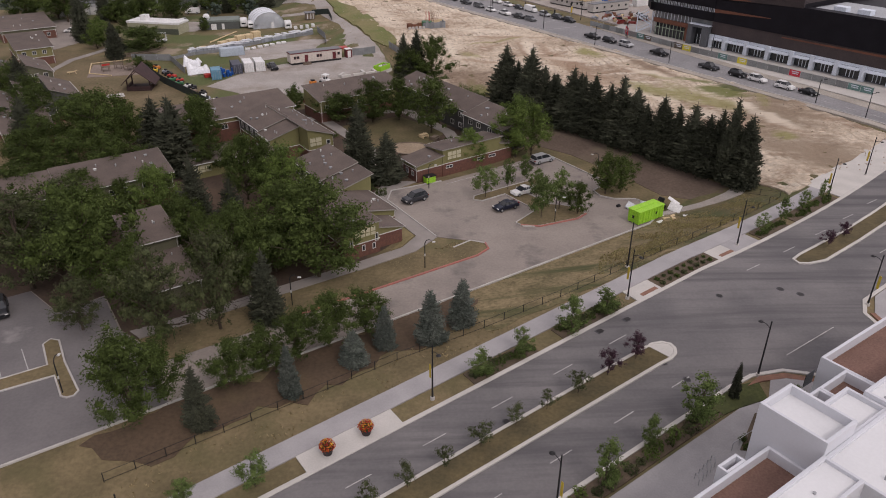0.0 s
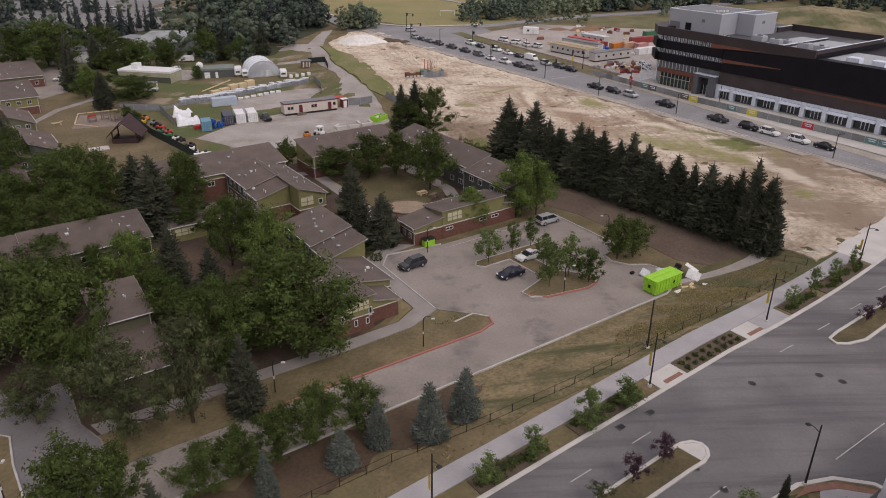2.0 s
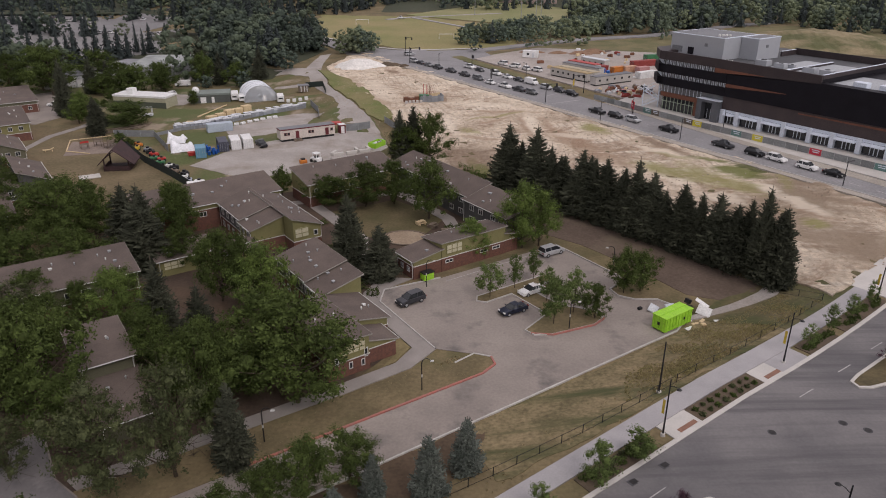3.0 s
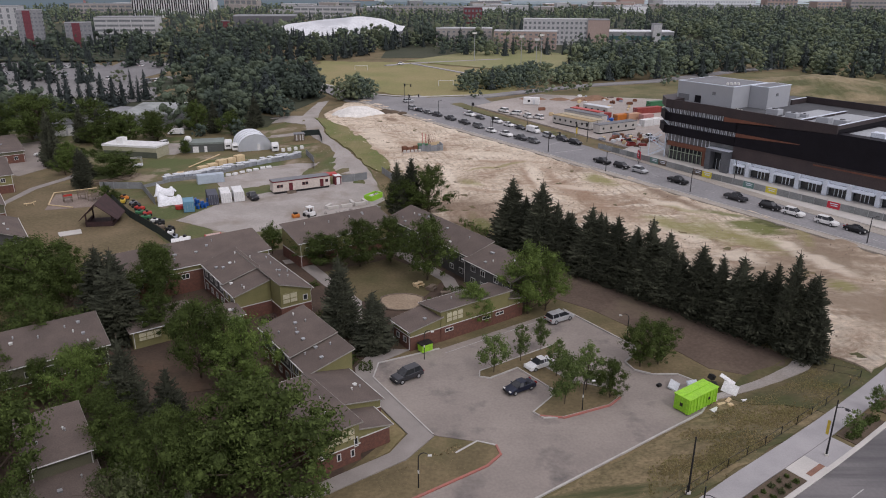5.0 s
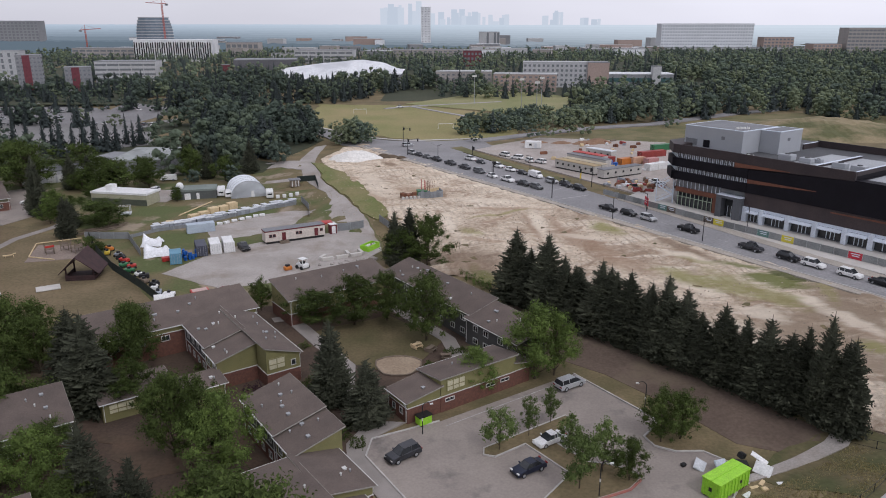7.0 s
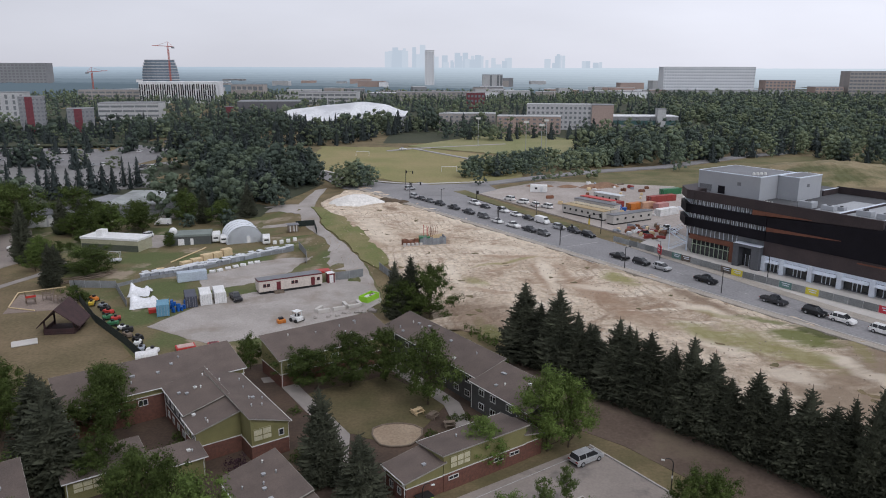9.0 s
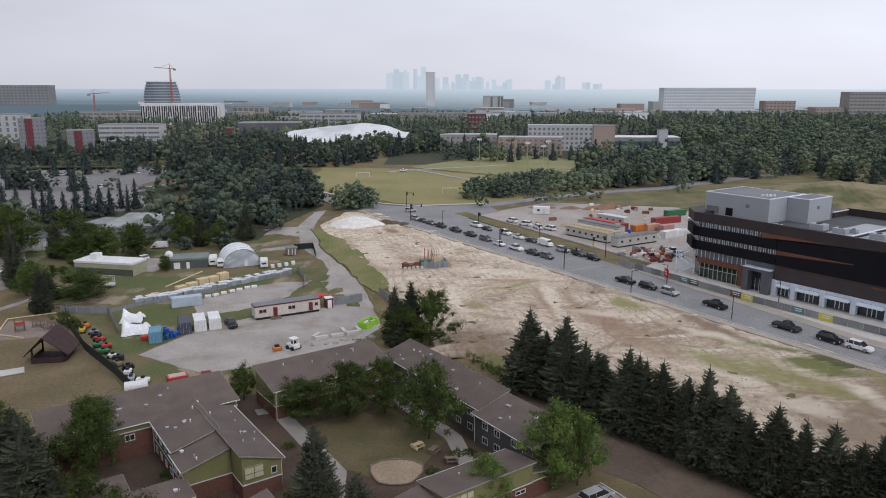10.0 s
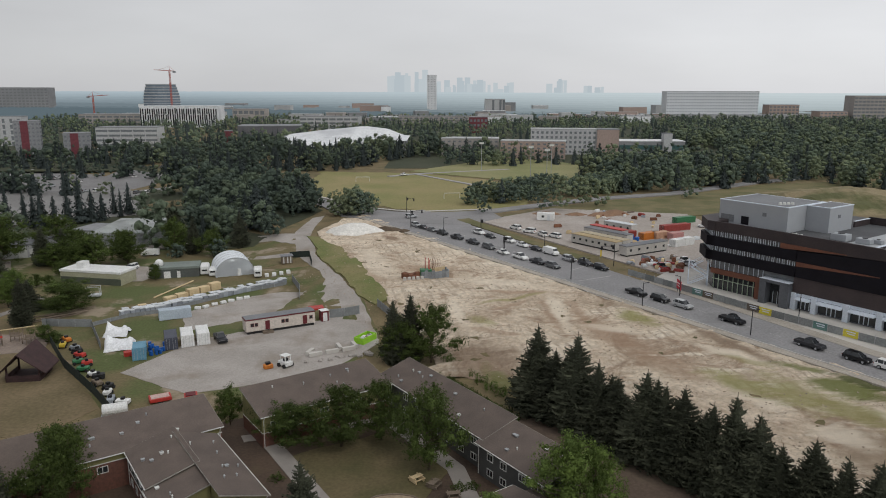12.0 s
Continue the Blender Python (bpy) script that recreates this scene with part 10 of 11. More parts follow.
pit = thing("formwork_pit", -4.6, 239.6, gz(-4.6, 239.6) + 0.2, 12, "half-built concrete shaft with panels and red steel posts", "construction")
rnd = random.Random(8)
CONC_PANEL = mat("grey_form_panel", (0.24, 0.26, 0.28), (0.18, 0.19, 0.2), 0.8, 0.5, 4.0, 0.1, rand=0.3)
RUSTY = mat("rusty_steel", (0.19, 0.085, 0.05), (0.14, 0.065, 0.042), 0.9, 0.6, 5.0, 0.1, rand=0.2)
for i in range(8):
    bm = bmesh.new()
    px = -1.2 + i * 0.95
    box(bm, px, px + 0.9, -2.6 - 0.02 * i, -2.4, -0.1, rnd.uniform(1.9, 2.4))
    part("form_panel", bm, CONC_PANEL, pit)
for i in range(5):
    bm = bmesh.new()
    box(bm, 6.3, 6.5, -2.3 + i * 0.95, -1.45 + i * 0.95, -0.1, rnd.uniform(1.8, 2.4))
    part("form_panel", bm, CONC_PANEL, pit)
for i in range(9):
    bm = bmesh.new()
    px, py = rnd.uniform(-6, -1.6), rnd.uniform(-1.8, 1.6)
    box(bm, -rnd.uniform(0.5, 1.2), rnd.uniform(0.5, 1.2), -0.5, 0.5, 0, rnd.uniform(0.6, 1.7), pose(px, py, -0.05, 0, 0, rnd.uniform(0, 90)))
    part("steel_form", bm, RUSTY, pit, "rusty steel stack")
for i in range(5):
    bm = bmesh.new()
    box(bm, -6.2 + i * 1.2, -5.4 + i * 1.2, -3.4 + 0.1 * i, -2.7 + 0.1 * i, -0.1, 0.9)
    part("stone_block", bm, PALE_CONCRETE, pit, "pale block")
bm = bmesh.new()
prism(bm, [(-0.8, -0.2), (2.2, -0.2), (2.2, 2.2), (-0.8, 2.2)], 0, [1.9] * 4)
part("green_tank", bm, GREEN_PAINT, pit, "green tank")
for i, (px, py) in enumerate(((0.6, 1.4), (1.5, 1.2), (1.6, 0.3), (2.6, 1.6), (2.9, 0.6))):
    bm = bmesh.new()
    cyl(bm, px, py, 0, 5.2 - 0.25 * i, 0.09, seg=6)
    part("steel_post", bm, RED_PAINT if i < 3 else RUSTY, pit, "red steel post")
for i in range(5):
    bm = bmesh.new()
    pts = [(1.5 + i * 0.5 + 0.7 * math.sin(q * 0.4) * (1 + 0.3 * i), 1.2 + 0.3 * i, 0.5 + 4.3 * q / 6) for q in range(7)]
    tube(bm, pts, 0.05, seg=4)
    part("rebar", bm, RUSTY, pit, "bent reinforcing bar")
bm = bmesh.new()
prism(bm, [(-1.6, 1.9), (6.2, 1.9), (6.2, 2.1), (-1.6, 2.1)], 0, [1.3, 2.2, 2.2, 1.3])
part("form_panel", bm, TIMBER, pit, "pale timber wall")


TRAILER_WALL = mat("dusty_trailer_wall", (0.47, 0.45, 0.42), (0.40, 0.38, 0.355), 0.7, 0.3, 3.0, 0.02)


def site_trailer(s0, n0, s1, n1, roof, label, h=3.0, d=3.2, wins=5):
    """A site office trailer between two points of the street frame; its front is along that line."""
    (x0, y0), (x1, y1) = W(s0, n0), W(s1, n1)
    L = math.dist((x0, y0), (x1, y1))
    th = thing("site_trailer", x0, y0, gz(x0, y0) + 0.85, math.degrees(math.atan2(y1 - y0, x1 - x0)), label, "trailer", "site trailers")
    bm = bmesh.new()
    box(bm, 0, L, 0, d, 0, h - 0.4)
    part("body", bm, TRAILER_WALL, th)
    bm = bmesh.new()
    box(bm, -0.08, L + 0.08, -0.08, d + 0.08, h - 0.397, h - 0.2)
    part("roof", bm, roof, th)
    bm = bmesh.new()
    box(bm, 0.3, L - 0.3, 0.2, d - 0.2, -0.45, -0.003)
    part("skirt", bm, BLACK_METAL, th)
    for i in range(wins):
        bm = bmesh.new()
        px = L * (i + 0.5) / wins
        box(bm, px - 0.4, px + 0.4, -0.05, 0.0, 1.05, 1.75)
        part("window", bm, GLASS, th, "dark window")
    return th


site_trailer(195.2, 205.3, 195.8, 187, mat("tan_roof", (0.40, 0.31, 0.17), (0.34, 0.26, 0.15), 0.8, 0.3, 3.0, 0.0), "long white site trailer with tan roof", wins=7)
site_trailer(199.2, 205.6, 199.8, 187.4, mat("tan_roof_pale", (0.42, 0.36, 0.26), (0.36, 0.31, 0.22), 0.8, 0.3, 3.0, 0.0), "long white site trailer with tan roof", wins=7)
site_trailer(193.6, 180.6, 211, 179.4, ROOF_GREY, "white site trailer with grey roof", wins=5)
site_trailer(206.8, 211, 207.6, 192.8, ROOF_GREY, "white site trailer with grey roof", wins=6)
site_trailer(211.8, 213, 212.4, 199, RED_PAINT, "white site trailer with red roof", wins=4)
site_trailer(222, 216, 222.8, 204, PALE_BIN, "grey site trailer with pale roof", wins=4)
MAROON = mat("rust_red_container", (0.28, 0.05, 0.04), (0.23, 0.045, 0.04), 0.6, 0.5, 4.0, 0.0)
for s, n, rz, m, lb, L in ((235.5, 201, STREET - 100, MAROON, "rust red shipping container on the site", 12), (214, 201, STREET - 95, MAROON, "red shipping container on the site", 6), (218, 195.5, STREET - 95, ORANGE, "orange shipping container on the site", 6), (222.5, 194, STREET - 95, mat("peach_container", (0.5, 0.3, 0.2), (0.43, 0.26, 0.17), 0.7, 0.5, 4.0, 0.0), "peach shipping container on the site", 6), (253, 209, STREET - 100, GREEN_PAINT, "green shipping container on the site", 9), (217.5, 182.5, STREET - 92, WHITE_PAINT, "white storage container on the site", 5), (222, 182.3, STREET - 92, WHITE_PAINT, "white storage container on the site", 4.5), (226, 190, STREET - 95, mat("pink_container", (0.45, 0.24, 0.22), (0.4, 0.2, 0.19), 0.7, 0.5, 4.0, 0.0), "pinkish shipping container on the site", 5)):
    x, y = W(s, n)
    container(x, y, rz, m, lb, L, group="site containers")
x, y = W(218, 242)
solid("white_cabin", "white site cabin near the trees", "cabin", x, y, STREET - 50, (6.5, 3, 2.8), WHITE_PAINT, 0.4, extra=(("window", -1.4, -0.4, -1.56, -1.5, 1.1, 1.9, GLASS, "dark window"), ("door", 0.8, 1.7, -1.56, -1.5, 0.1, 2.1, PALE_BIN, "grey door")))
for i in range(9):
    s, n = 212.5 + rnd.uniform(-2.5, 3), 196.5 + rnd.uniform(-2.5, 3)
    x, y = W(s, n)
    solid("blue_tarp_pallet", "pallet of goods under bright blue sheeting", "pallet", x, y, rnd.uniform(0, 90), (1.9, 1.5, rnd.uniform(1.0, 1.9)), BLUE_DRUM, 0.35, 0.2, "blue covered pallets")
for i in range(84):
    if i < 44:
        s, n = rnd.uniform(187, 204), rnd.uniform(160, 175)
    elif i < 66:
        s, n = rnd.uniform(226, 262), rnd.uniform(205, 245)
    else:
        s, n = rnd.uniform(205, 245), rnd.uniform(183, 230)
    x, y = W(s, n)
    m = rnd.choice((RUSTY, TIMBER, PALE_BIN, RUSTY, WHITE_PAINT, GREY_BIN, WEATHERED, MAROON))
    nm = {"rusty_steel": "rusty steel", "pale_timber": "pale timber", "pale_bin": "pale grey", "white_paint": "white", "grey_bin": "grey", "weathered_wood": "weathered wood", "rust_red_container": "dark red"}[m.name]
    w, d, h = rnd.uniform(1.0, 3.4), rnd.uniform(0.6, 1.3), rnd.uniform(0.3, 1.0)
    solid("material_stack", f"stack of {nm} building material on site", "material stack", x, y, rnd.uniform(0, 180), (w, d, h), m, 0.33, 0.08, "building material", [("layer", -w / 2 + 0.1, w / 2 - 0.25, -d / 2 + 0.1, d / 2 - 0.1, h + 0.003, h + 0.25, m, "")])
for s, n, r, h in ((243, 237, 6, 1.6), (250, 236, 7, 2.2), (236, 244, 5, 1.2), (228, 252, 6, 1.3)):
    x, y = W(s, n)
    heap("earth_mound", "low heap of reddish earth on the site", x, y, r, r * 0.5, h, mat("red_earth", (0.25, 0.155, 0.1), (0.2, 0.125, 0.085), 1.0, 0.3, 2.0, 0.6, coords="Position", dist=0.2) if s == 243 else bpy.data.materials["red_earth"], s)
for s, n, c, k in ((195.7, 233.8, "white", "van"), (195.3, 226, "white", "van"), (195.2, 219, "white", "van"), (196.7, 214.5, "white", "van"), (254.6, 197.4, "white", "sedan"), (199, 163, "silver", "suv"), (201.5, 166, "white", "pickup"), (190, 165, "red", "pickup")):
    x, y = W(s, n)
    car(k, c, x, y, STREET + rnd.choice((70, 90, 110)), f"{c} vehicle parked on the building site", 0.45, "site vehicles")

# hoarding before the dark building
HOARD = [mat("grey_hoarding", (0.24, 0.25, 0.25), (0.19, 0.2, 0.2), 0.8, 0.4, 3.0, 0.0, rand=0.25), mat("teal_hoarding", (0.12, 0.22, 0.2), (0.1, 0.18, 0.17), 0.8, 0.4, 3.0, 0.0), mat("yellow_hoarding", (0.58, 0.50, 0.06), (0.5, 0.43, 0.06), 0.8, 0.4, 3.0, 0.0), mat("brown_hoarding", (0.12, 0.10, 0.08), (0.1, 0.085, 0.07), 0.8, 0.4, 3.0, 0.0), mat("red_hoarding", (0.48, 0.04, 0.06), (0.42, 0.04, 0.055), 0.8, 0.4, 3.0, 0.0)]
x0, y0 = W(173.6, 70)
hd = thing("site_hoarding", x0, y0, gz(x0, y0) + 0.42, STREET, "site fence with grey, teal and yellow banners", "fence")
k = 0
nn = 70.0
while nn < 164:
    s_off = (0.0 if nn < 120 else (nn - 120) * 0.075)
    mi = 0
    if 101.5 < nn < 104.6 or 119.5 < nn < 122.6:
        mi = 2
    elif 86 < nn < 89:
        mi = 4
    elif rnd.random() < 0.14:
        mi = 1
    elif rnd.random() < 0.22:
        mi = 3
    bm = bmesh.new()
    box(bm, s_off - 0.04, s_off + 0.04, nn - 70 + 0.06, nn - 70 + 3.0, 0.15, 1.7)
    part("banner", bm, HOARD[mi], hd, ("grey mesh banner", "teal printed banner", "yellow printed banner", "brown printed banner", "red printed banner")[mi])
    if mi:
        for q in range(2):
            bm = bmesh.new()
            box(bm, s_off - 0.06, s_off - 0.045, nn - 70 + 0.5 + q * 0.1, nn - 70 + 2.4 - q * 0.25, 1.2 - q * 0.45, 1.4 - q * 0.45)
            part("print_bar", bm, PALE_PANEL, hd, "pale printed bar")
    bm = bmesh.new()
    cyl(bm, s_off, nn - 70, -0.05, 2.0, 0.045, seg=6)
    part("post", bm, STEEL, hd)
    nn += 3.08
x, y = W(173.4, 146.5)
bbd = thing("site_sign", x, y, gz(x, y) + 0.42, STREET - 35, "red site sign board on dark posts", "sign")
bm = bmesh.new()
box(bm, -0.06, 0.06, -1.6, 1.6, 1.0, 3.2)
part("board", bm, HOARD[4], bbd)
for q, z in ((1.1, 2.3), (0.8, 1.7)):
    bm = bmesh.new()
    box(bm, -0.08, -0.065, -q, q, z, z + 0.25)
    part("print_bar", bm, WHITE_PAINT, bbd, "white printed bar")
for sy in (-1.2, 1.2):
    bm = bmesh.new()
    box(bm, 0.065, 0.15, sy - 0.06, sy + 0.06, -0.2, 3.2)
    part("post", bm, BLACK_METAL, bbd)
x, y = W(184.7, 183)
fl = thing("feather_flag", x, y, gz(x, y) + 0.42, 40, "yellow feather flag beside the crossing", "flag")
bm = bmesh.new()
tube(bm, [(0, 0, 0), (0.1, 0, 2.6), (0.5, 0, 3.2)], 0.04, seg=5)
part("pole", bm, STEEL, fl)
bm = bmesh.new()
prism(bm, [(0.06, -0.02), (0.9, -0.02), (0.9, 0.02), (0.06, 0.02)], 0.8, [2.7, 3.1, 3.1, 2.7])
part("cloth", bm, mat_yellow, fl)

# poles and signals along the avenue
for x, y, h, dx in ((62.9, 187.7, 5.4, 0.5), (46.5, 208.3, 5.6, 0.5), (18.7, 260.7, 5.6, 0.5), (0.9, 291.1, 6.4, 0.5), (31.7, 264.7, 7.0, -0.5), (78.5, 199.7, 5.4, -0.4), (92, 140, 5.4, 0.5), (86, 150.5, 5.4, 0.5), (57.7, 216.5, 5.0, -0.5)):
    th = thing("avenue_lamp", x, y, gz(x, y) + 0.4, 0, "slim dark lamp post along the avenue", "street lamp", "avenue lamps")
    bm = bmesh.new()
    cyl(bm, 0, 0, -0.3, h, 0.11, 0.08, 8)
    part("pole", bm, BLACK_METAL, th)
    bm = bmesh.new()
    tube(bm, [(0, 0, h - 0.2), (dx * 2, -0.1, h + 0.1)], 0.05, seg=5)
    part("arm", bm, BLACK_METAL, th)
    bm = bmesh.new()
    box(bm, dx * 2 - 0.3, dx * 2 + 0.3, -0.25, 0.05, h + 0.05, h + 0.17)
    part("lamp_head", bm, BLACK_METAL, th)
for x, y, h, arm in ((34.3, 232.7, 6.0, (3.5, 1.5)), (-11, 306.8, 6.5, (4, 2)), (49.3, 248.6, 6.2, (-4, -1.5)), (-14.1, 340.8, 6.5, (3, -2)), (14, 297.5, 5.0, (0.5, 0)), (19.6, 266.5, 5.0, (0.5, 0))):
    th = thing("traffic_signal", x, y, gz(x, y) + 0.4, 0, "dark traffic signal mast at the junction", "traffic signal", "traffic signals")
    bm = bmesh.new()
    cyl(bm, 0, 0, -0.3, h, 0.13, 0.1, 8)
    part("mast", bm, BLACK_METAL, th)
    bm = bmesh.new()
    tube(bm, [(0, 0, h - 0.6), (arm[0], arm[1], h - 0.4)], 0.07, seg=5)
    part("arm", bm, BLACK_METAL, th)
    for t in (0.12, 1.0):
        bm = bmesh.new()
        box(bm, arm[0] * t - 0.25, arm[0] * t + 0.25, arm[1] * t - 0.2, arm[1] * t + 0.2, h - 1.5, h - 0.35)
        part("signal_head", bm, BLACK_METAL, th, "black signal head")

# ---- white building on the south corner ----
WHITE_STUCCO = mat("white_stucco", (0.60, 0.61, 0.645), (0.56, 0.57, 0.60), 0.85, 0.12, 5.0, 0.0, grain=0.025)
WHITE_DECK = mat("white_roof_membrane", (0.68, 0.685, 0.69), (0.64, 0.645, 0.65), 0.8, 0.15, 4.0, 0.0, stain=(0.56, 0.56, 0.55), stain_scale=0.2, stain_mid=(0.6, 0.8), grain=0.03)
TERRACE = mat("brown_terrace_deck", (0.20, 0.115, 0.09), (0.17, 0.10, 0.078), 0.9, 0.4, 5.0, 0.1)
x, y = W(0, 0)
WB = thing("white_apartment_block", 0, 0, 0, STREET, "white stepped apartment block with brown roof terraces", "building")


def wblock(name, s0, s1, n0, n1, z0, z1, m, label="", wall=0.0, deck=None, hgt=0.9):
    """A white block; with wall, a parapet of that thickness round its top."""
    bm = bmesh.new()
    box(bm, s0, s1, n0, n1, z0, z1)
    b = part(name, bm, m, WB, label)
    if wall:
        for q in ((s0, s1, n0, n0 + wall), (s0, s1, n1 - wall, n1), (s0, s0 + wall, n0 + wall, n1 - wall), (s1 - wall, s1, n0 + wall, n1 - wall)):
            bm = bmesh.new()
            box(bm, *q, z1 + 0.003, z1 + hgt)
            bmesh.ops.bevel(bm, geom=[e for e in bm.edges if min(v.co.z for v in e.verts) > z1 + 0.1], offset=0.03, segments=1, affect="EDGES")
            part("parapet", bm, WHITE_STUCCO, b, "white parapet")
        bm = bmesh.new()
        box(bm, s0 + wall, s1 - wall, n0 + wall, n1 - wall, z1 + 0.004, z1 + 0.03)
        part("deck", bm, deck or WHITE_DECK, b, "brown terrace deck" if deck else "white roof membrane")
    return b


wblock("storey", 26, 41.9, 5.2, 8.4, -1, 12.6, WHITE_STUCCO, "", 0.3, None, 0.35)
wblock("stair_block", 42.0, 46.4, 8.42, 14.2, -1, 13.1, WHITE_STUCCO, "white stair block", 0.3, None, 0.9)
wblock("storey", 41.92, 52.0, 3.0, 8.4, -1, 12.3, WHITE_STUCCO, "", 0.3, None, 0.35)
wblock("storey", 46.42, 52.0, 8.42, 12.0, -1, 12.0, WHITE_STUCCO, "", 0.3, None, 0.5)
wblock("storey", 52.02, 70.0, 3.0, 10.6, -1, 12.6, WHITE_STUCCO, "", 0.3, None, 0.35)
wblock("terrace", 20, 41.98, 8.42, 12.6, -1, 9.6, WHITE_STUCCO, "", 0.3, TERRACE, 1.0)
wblock("terrace_bay", 36.6, 39.0, 12.62, 13.6, -1, 9.6, WHITE_STUCCO, "", 0.25, TERRACE, 1.0)
wblock("terrace", 56.6, 72.0, 10.62, 16.6, -1, 9.8, WHITE_STUCCO, "", 0.3, TERRACE, 1.1)
wblock("terrace", 52.0, 56.58, 10.62, 14.2, -1, 9.8, WHITE_STUCCO, "", 0.3, TERRACE, 1.1)
wblock("terrace_wall", 46.42, 51.98, 12.02, 14.2, -1, 9.8, WHITE_STUCCO, "", 0.3, TERRACE, 1.1)
for s, n in ((53.0, 9.2), (54.4, 8.2), (44.0, 4.6), (38, 6.8)):
    bm = bmesh.new()
    cyl(bm, s, n, 12.3, 12.75, 0.13, 0.13, 8)
    part("roof_drain", bm, STEEL, WB, "small roof vent")
bm = bmesh.new()
box(bm, 56.4, 57.6, 9.9, 10.5, 12.9, 13.3)
part("flue_box", bm, WHITE_STUCCO, WB)
bm = bmesh.new()
cyl(bm, 57.0, 10.2, 13.3, 14.1, 0.2, 0.2, 10)
cyl(bm, 57.0, 10.2, 14.1, 14.3, 0.34, 0.34, 10)
part("flue", bm, STEEL, WB, "metal flue")
for i in range(6):
    bm = bmesh.new()
    px = 27.5 + i * 2.4
    box(bm, px, px + 1.4, 5.12, 5.19, 10.2, 11.6)
    part("window", bm, GLASS, WB, "dark window")
for i in range(9):
    for zz in (2.0, 5.2, 8.0):
        bm = bmesh.new()
        px = 47.5 + i * 2.4
        if zz < 8.5 and px < 56 - 1.6:
            box(bm, px, px + 1.5, 14.2, 14.26, zz, zz + 1.5)
        else:
            box(bm, px, px + 1.5, 16.6, 16.66, zz, zz + 1.5)
        part("window", bm, GLASS, WB, "dark window")
# bike racks, rails and planting before it
for i in range(5):
    x, y = W(42.4 + i * 0.75, 18.2 + i * 0.12)
    th = thing("bike_rack", x, y, gz(x, y) + 0.15, STREET + 60, "looped steel bicycle rack on the pavement", "bike rack", "bike racks")
    bm = bmesh.new()
    tube(bm, [(-0.45, 0, 0), (-0.4, 0, 0.75), (-0.15, 0, 0.95), (0.15, 0, 0.95), (0.4, 0, 0.75), (0.45, 0, 0)], 0.035, seg=5)
    part("hoop", bm, STEEL, th)
x, y = W(50, 18.6)
rl = thing("handrail", x, y, gz(x, y) + 0.15, STREET, "pale handrail beside the planted bed", "handrail")
for i in range(4):
    bm = bmesh.new()
    cyl(bm, -1.8 + i * 1.2, 0, 0, 1.0, 0.03, seg=5)
    part("post", bm, STEEL, rl)
bm = bmesh.new()
tube(bm, [(-1.8, 0, 1.0), (1.8, 0, 1.0)], 0.035, seg=5)
part("rail", bm, STEEL, rl)
sheet("bed_corner", [W(49, 18.2), W(54.6, 20.4), W(55.4, 19.2), W(50.5, 16.6)], 0.2, MULCH, 2.0, label="planted bed beside the white building")

# ---- shrubs ----
def shrub(x, y, r, h, m, label, group, seed):
    rnd = random.Random(seed)
    th = thing("shrub", x, y, gz(x, y) + 0.1, 0, label, "shrub", group)
    bm = bmesh.new()
    for _ in range(int(90 + 120 * r)):
        d = Vector((rnd.gauss(0, 1), rnd.gauss(0, 1), abs(rnd.gauss(0.2, 0.8)))).normalized()
        k = rnd.uniform(0.55, 1.05) * (1 + 0.25 * math.sin(d.x * 6 + seed))
        leaf(bm, Vector((d.x * r * k, d.y * r * k, 0.05 + d.z * h * k)), d, 0.16 + 0.08 * r, rnd)
    part("foliage", bm, m, th)
    bm = bmesh.new()
    for q in range(4):
        a = q * 1.6
        tube(bm, [(0, 0, -0.1), (0.4 * r * math.cos(a), 0.4 * r * math.sin(a), h * 0.6)], 0.03, 0.012, 4)
    part("stem", bm, BARK, th)
    return th


rnd = random.Random(33)
for a, b, k in ((35, 44, 12), (48.5, 58, 12)):
    for i in range(k):
        s, n = a + (b - a) * (i + 0.5) / k, 42.4 + rnd.uniform(0, 1.6)
        shrub(*W(s, n), rnd.uniform(0.45, 0.8), rnd.uniform(0.5, 0.9), rnd.choice((LEAF, LEAF_GREY, LEAF)), "low green shrub in the kerbside bed", "kerbside shrubs", i)
for row in range(2):
    for i in range(8):
        shrub(*W(66.6 + i * 1.4, 42.6 + row * 1.1), rnd.uniform(0.25, 0.45), rnd.uniform(0.3, 0.5), rnd.choice((LEAF, LEAF_GREY)), "small round plant in the mulch bed", "mulch bed plants", i + row * 9)
for a, b, k in ((88.8, 96, 8), (98.4, 112, 13)):
    for i in range(k):
        s = a + (b - a) * (i + 0.5) / k
        shrub(*W(s, 42.6 + rnd.uniform(0, 1.2) + bend(s)), rnd.uniform(0.4, 0.7), rnd.uniform(0.4, 0.8), LEAF, "low green shrub in the kerbside bed", "kerbside shrubs", i + 40)
for i in range(26):
    s = 14 + i * 1.45
    shrub(*W(s, 22.6 + rnd.uniform(0, 1.2)), rnd.uniform(0.5, 1.0), rnd.uniform(0.5, 1.1), rnd.choice((LEAF, LEAF_GREY, LEAF_LIGHT)), "leafy shrub in the south planting strip", "south strip shrubs", i + 80)
for i in range(9):
    shrub(*W(49.8 + i * 0.55, 17.9 + rnd.uniform(0, 1.4)), rnd.uniform(0.3, 0.6), rnd.uniform(0.4, 0.7), LEAF, "small shrub beside the white building", "south strip shrubs", i + 120)
shrub(*W(60.3, 19.4), 0.9, 1.3, LEAF, "dense green shrub at the corner", "south strip shrubs", 140)
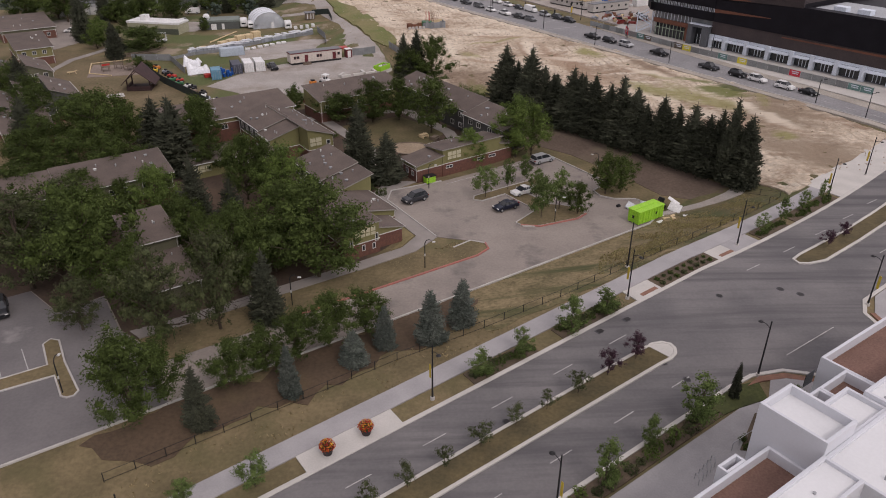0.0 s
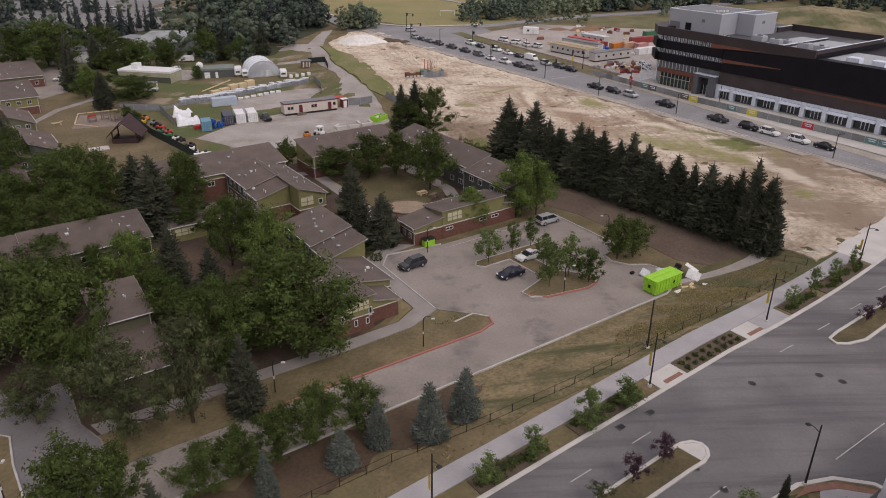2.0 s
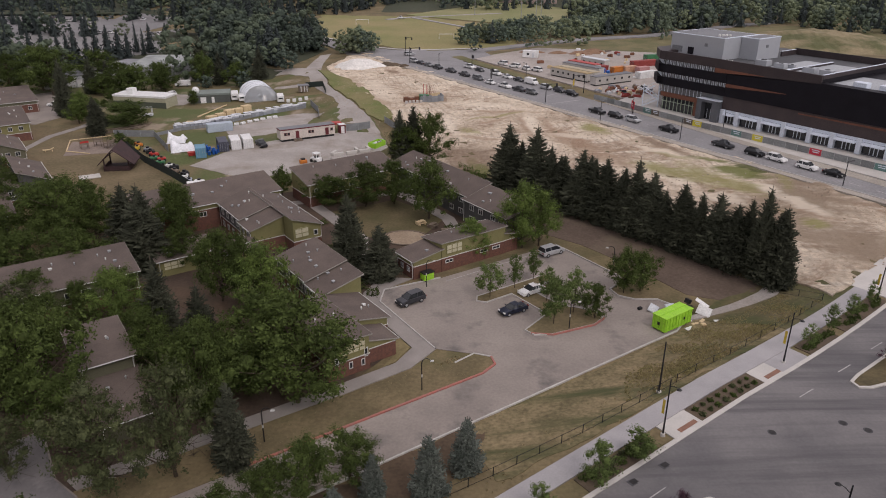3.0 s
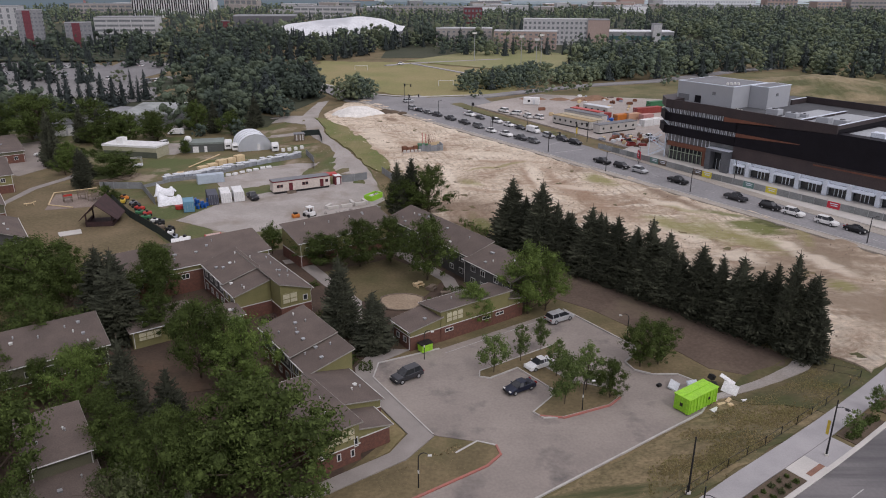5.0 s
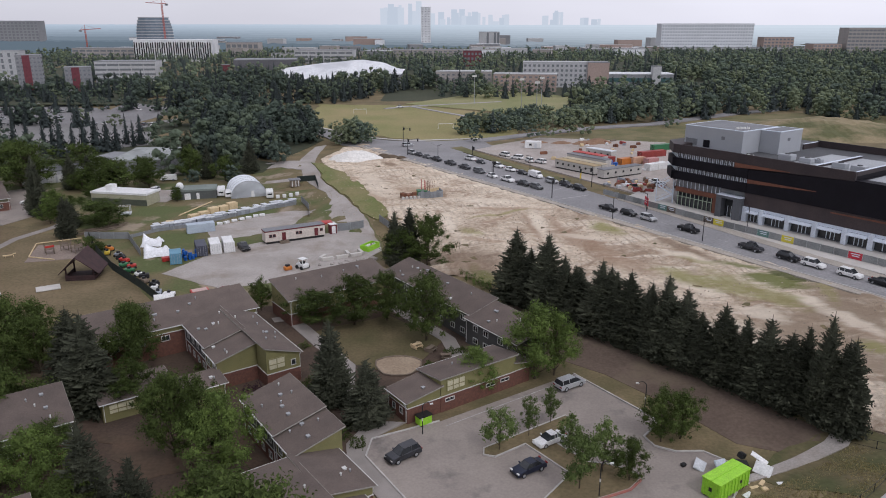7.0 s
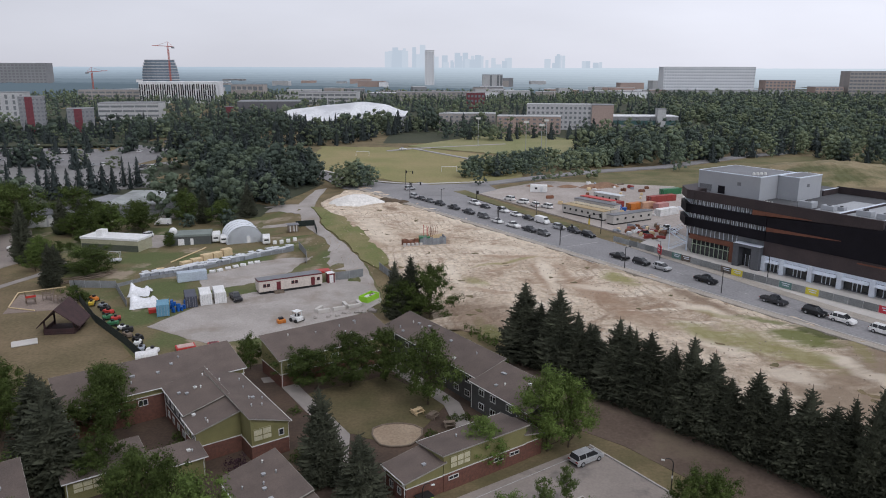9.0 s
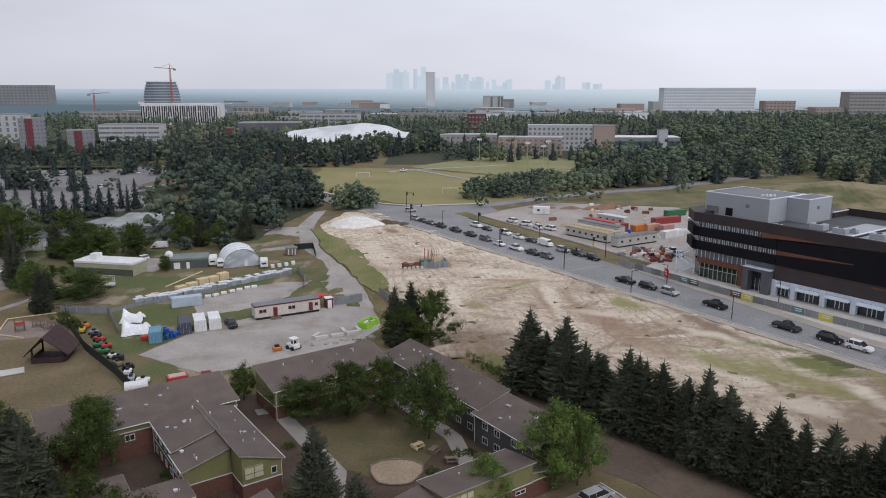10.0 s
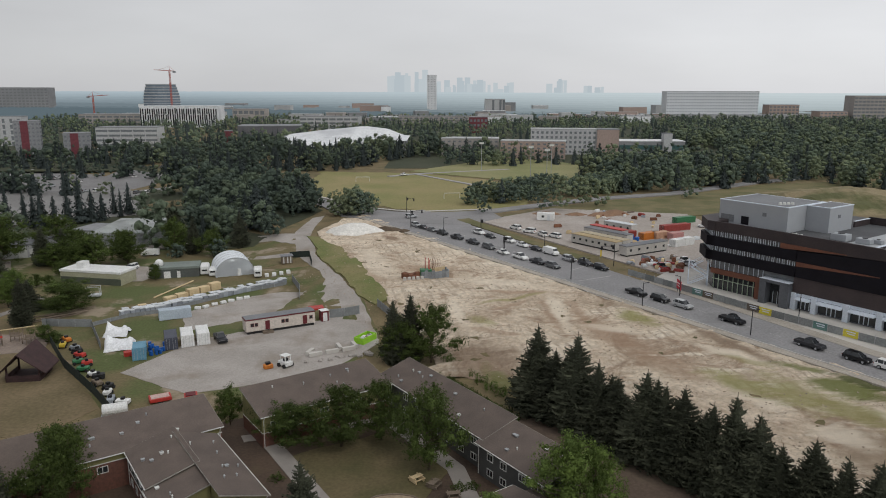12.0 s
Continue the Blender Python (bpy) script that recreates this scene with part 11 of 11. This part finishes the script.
for x, y, r in ((-16.5, 113, 1.4), (-15, 111.5, 1.2), (-12.5, 110.6, 1.3), (-10.2, 108.6, 1.3), (-11, 114, 1.6), (-24, 112, 1.5), (-25.5, 116, 1.4), (-33.6, 123, 1.3), (-36, 121.4, 1.2), (-27, 122.6, 1.8), (-24.6, 121, 1.7), (-22, 121.6, 1.6), (-19.4, 124.8, 1.2), (-18.7, 127, 1.2), (-22.5, 139, 1.1), (-37, 128, 1.3), (-38, 131, 1.2), (-1, 131.5, 1.0), (2.6, 136.5, 1.1), (4.5, 137, 1.0)):
    m = LEAF_PURPLE if (-27.5 < x < -21 and 120 < y < 123) else LEAF
    shrub(x, y, r, r * 0.9, m, "reddish shrub between the houses" if m is LEAF_PURPLE else "dense green shrub beside a house", "house shrubs", int(x * 10))
for i in range(14):
    x, y = 0.5 + i * 0.9, 176 - i * 1.4
    shrub(x, y, rnd.uniform(0.7, 1.2), rnd.uniform(0.7, 1.1), LEAF, "green weedy shrub behind the row houses", "bank shrubs", i + 200)

for i, (x, y) in enumerate(((1.7, 183.1), (3.9, 179.2), (6.0, 176.2), (7.4, 172.8), (9.1, 169.7), (10.7, 167.1))):
    shrub(x, y, 1.5, 1.3, LEAF_LIGHT, "bright green rank shrub behind the house", "rank shrubs", 70 + i)
# stones and clods strewn over the cleared ground
rnd = random.Random(91)
verts, faces = [], []
while len(verts) < 12 * 1500:
    px, py = rnd.uniform(-40, 110), rnd.uniform(112, 300)
    s, n = SN(px, py)
    if not (n < 300 and 112 < s + 0.06 * (n - 50) < 154 + 0.06 * (n - 50)) or 0.82 * px + 0.6 * py < 100 or noise.noise((px / 9, py / 9, 4)) < -0.05:
        continue
    r = rnd.uniform(0.06, 0.2)
    b = len(verts)
    for x, y, z in ICO:
        k = r * rnd.uniform(0.7, 1.2)
        verts.append((px + x * k, py + y * k, gz(px, py) + 0.4 + z * k * 0.7))
    faces += [(b + f[0], b + f[1], b + f[2]) for f in ICO_F]
me = bpy.data.meshes.new("stones")
me.from_pydata(verts, [], faces)
me.materials.append(mat("pale_stone", (0.42, 0.35, 0.28), (0.3, 0.235, 0.175), 0.95, 0.6, 5.0, 0.2, island=0.3, coords="Position"))
tagged(new("stones", me), "stones and clods strewn over the cleared dirt", "stones", "", "stuff")
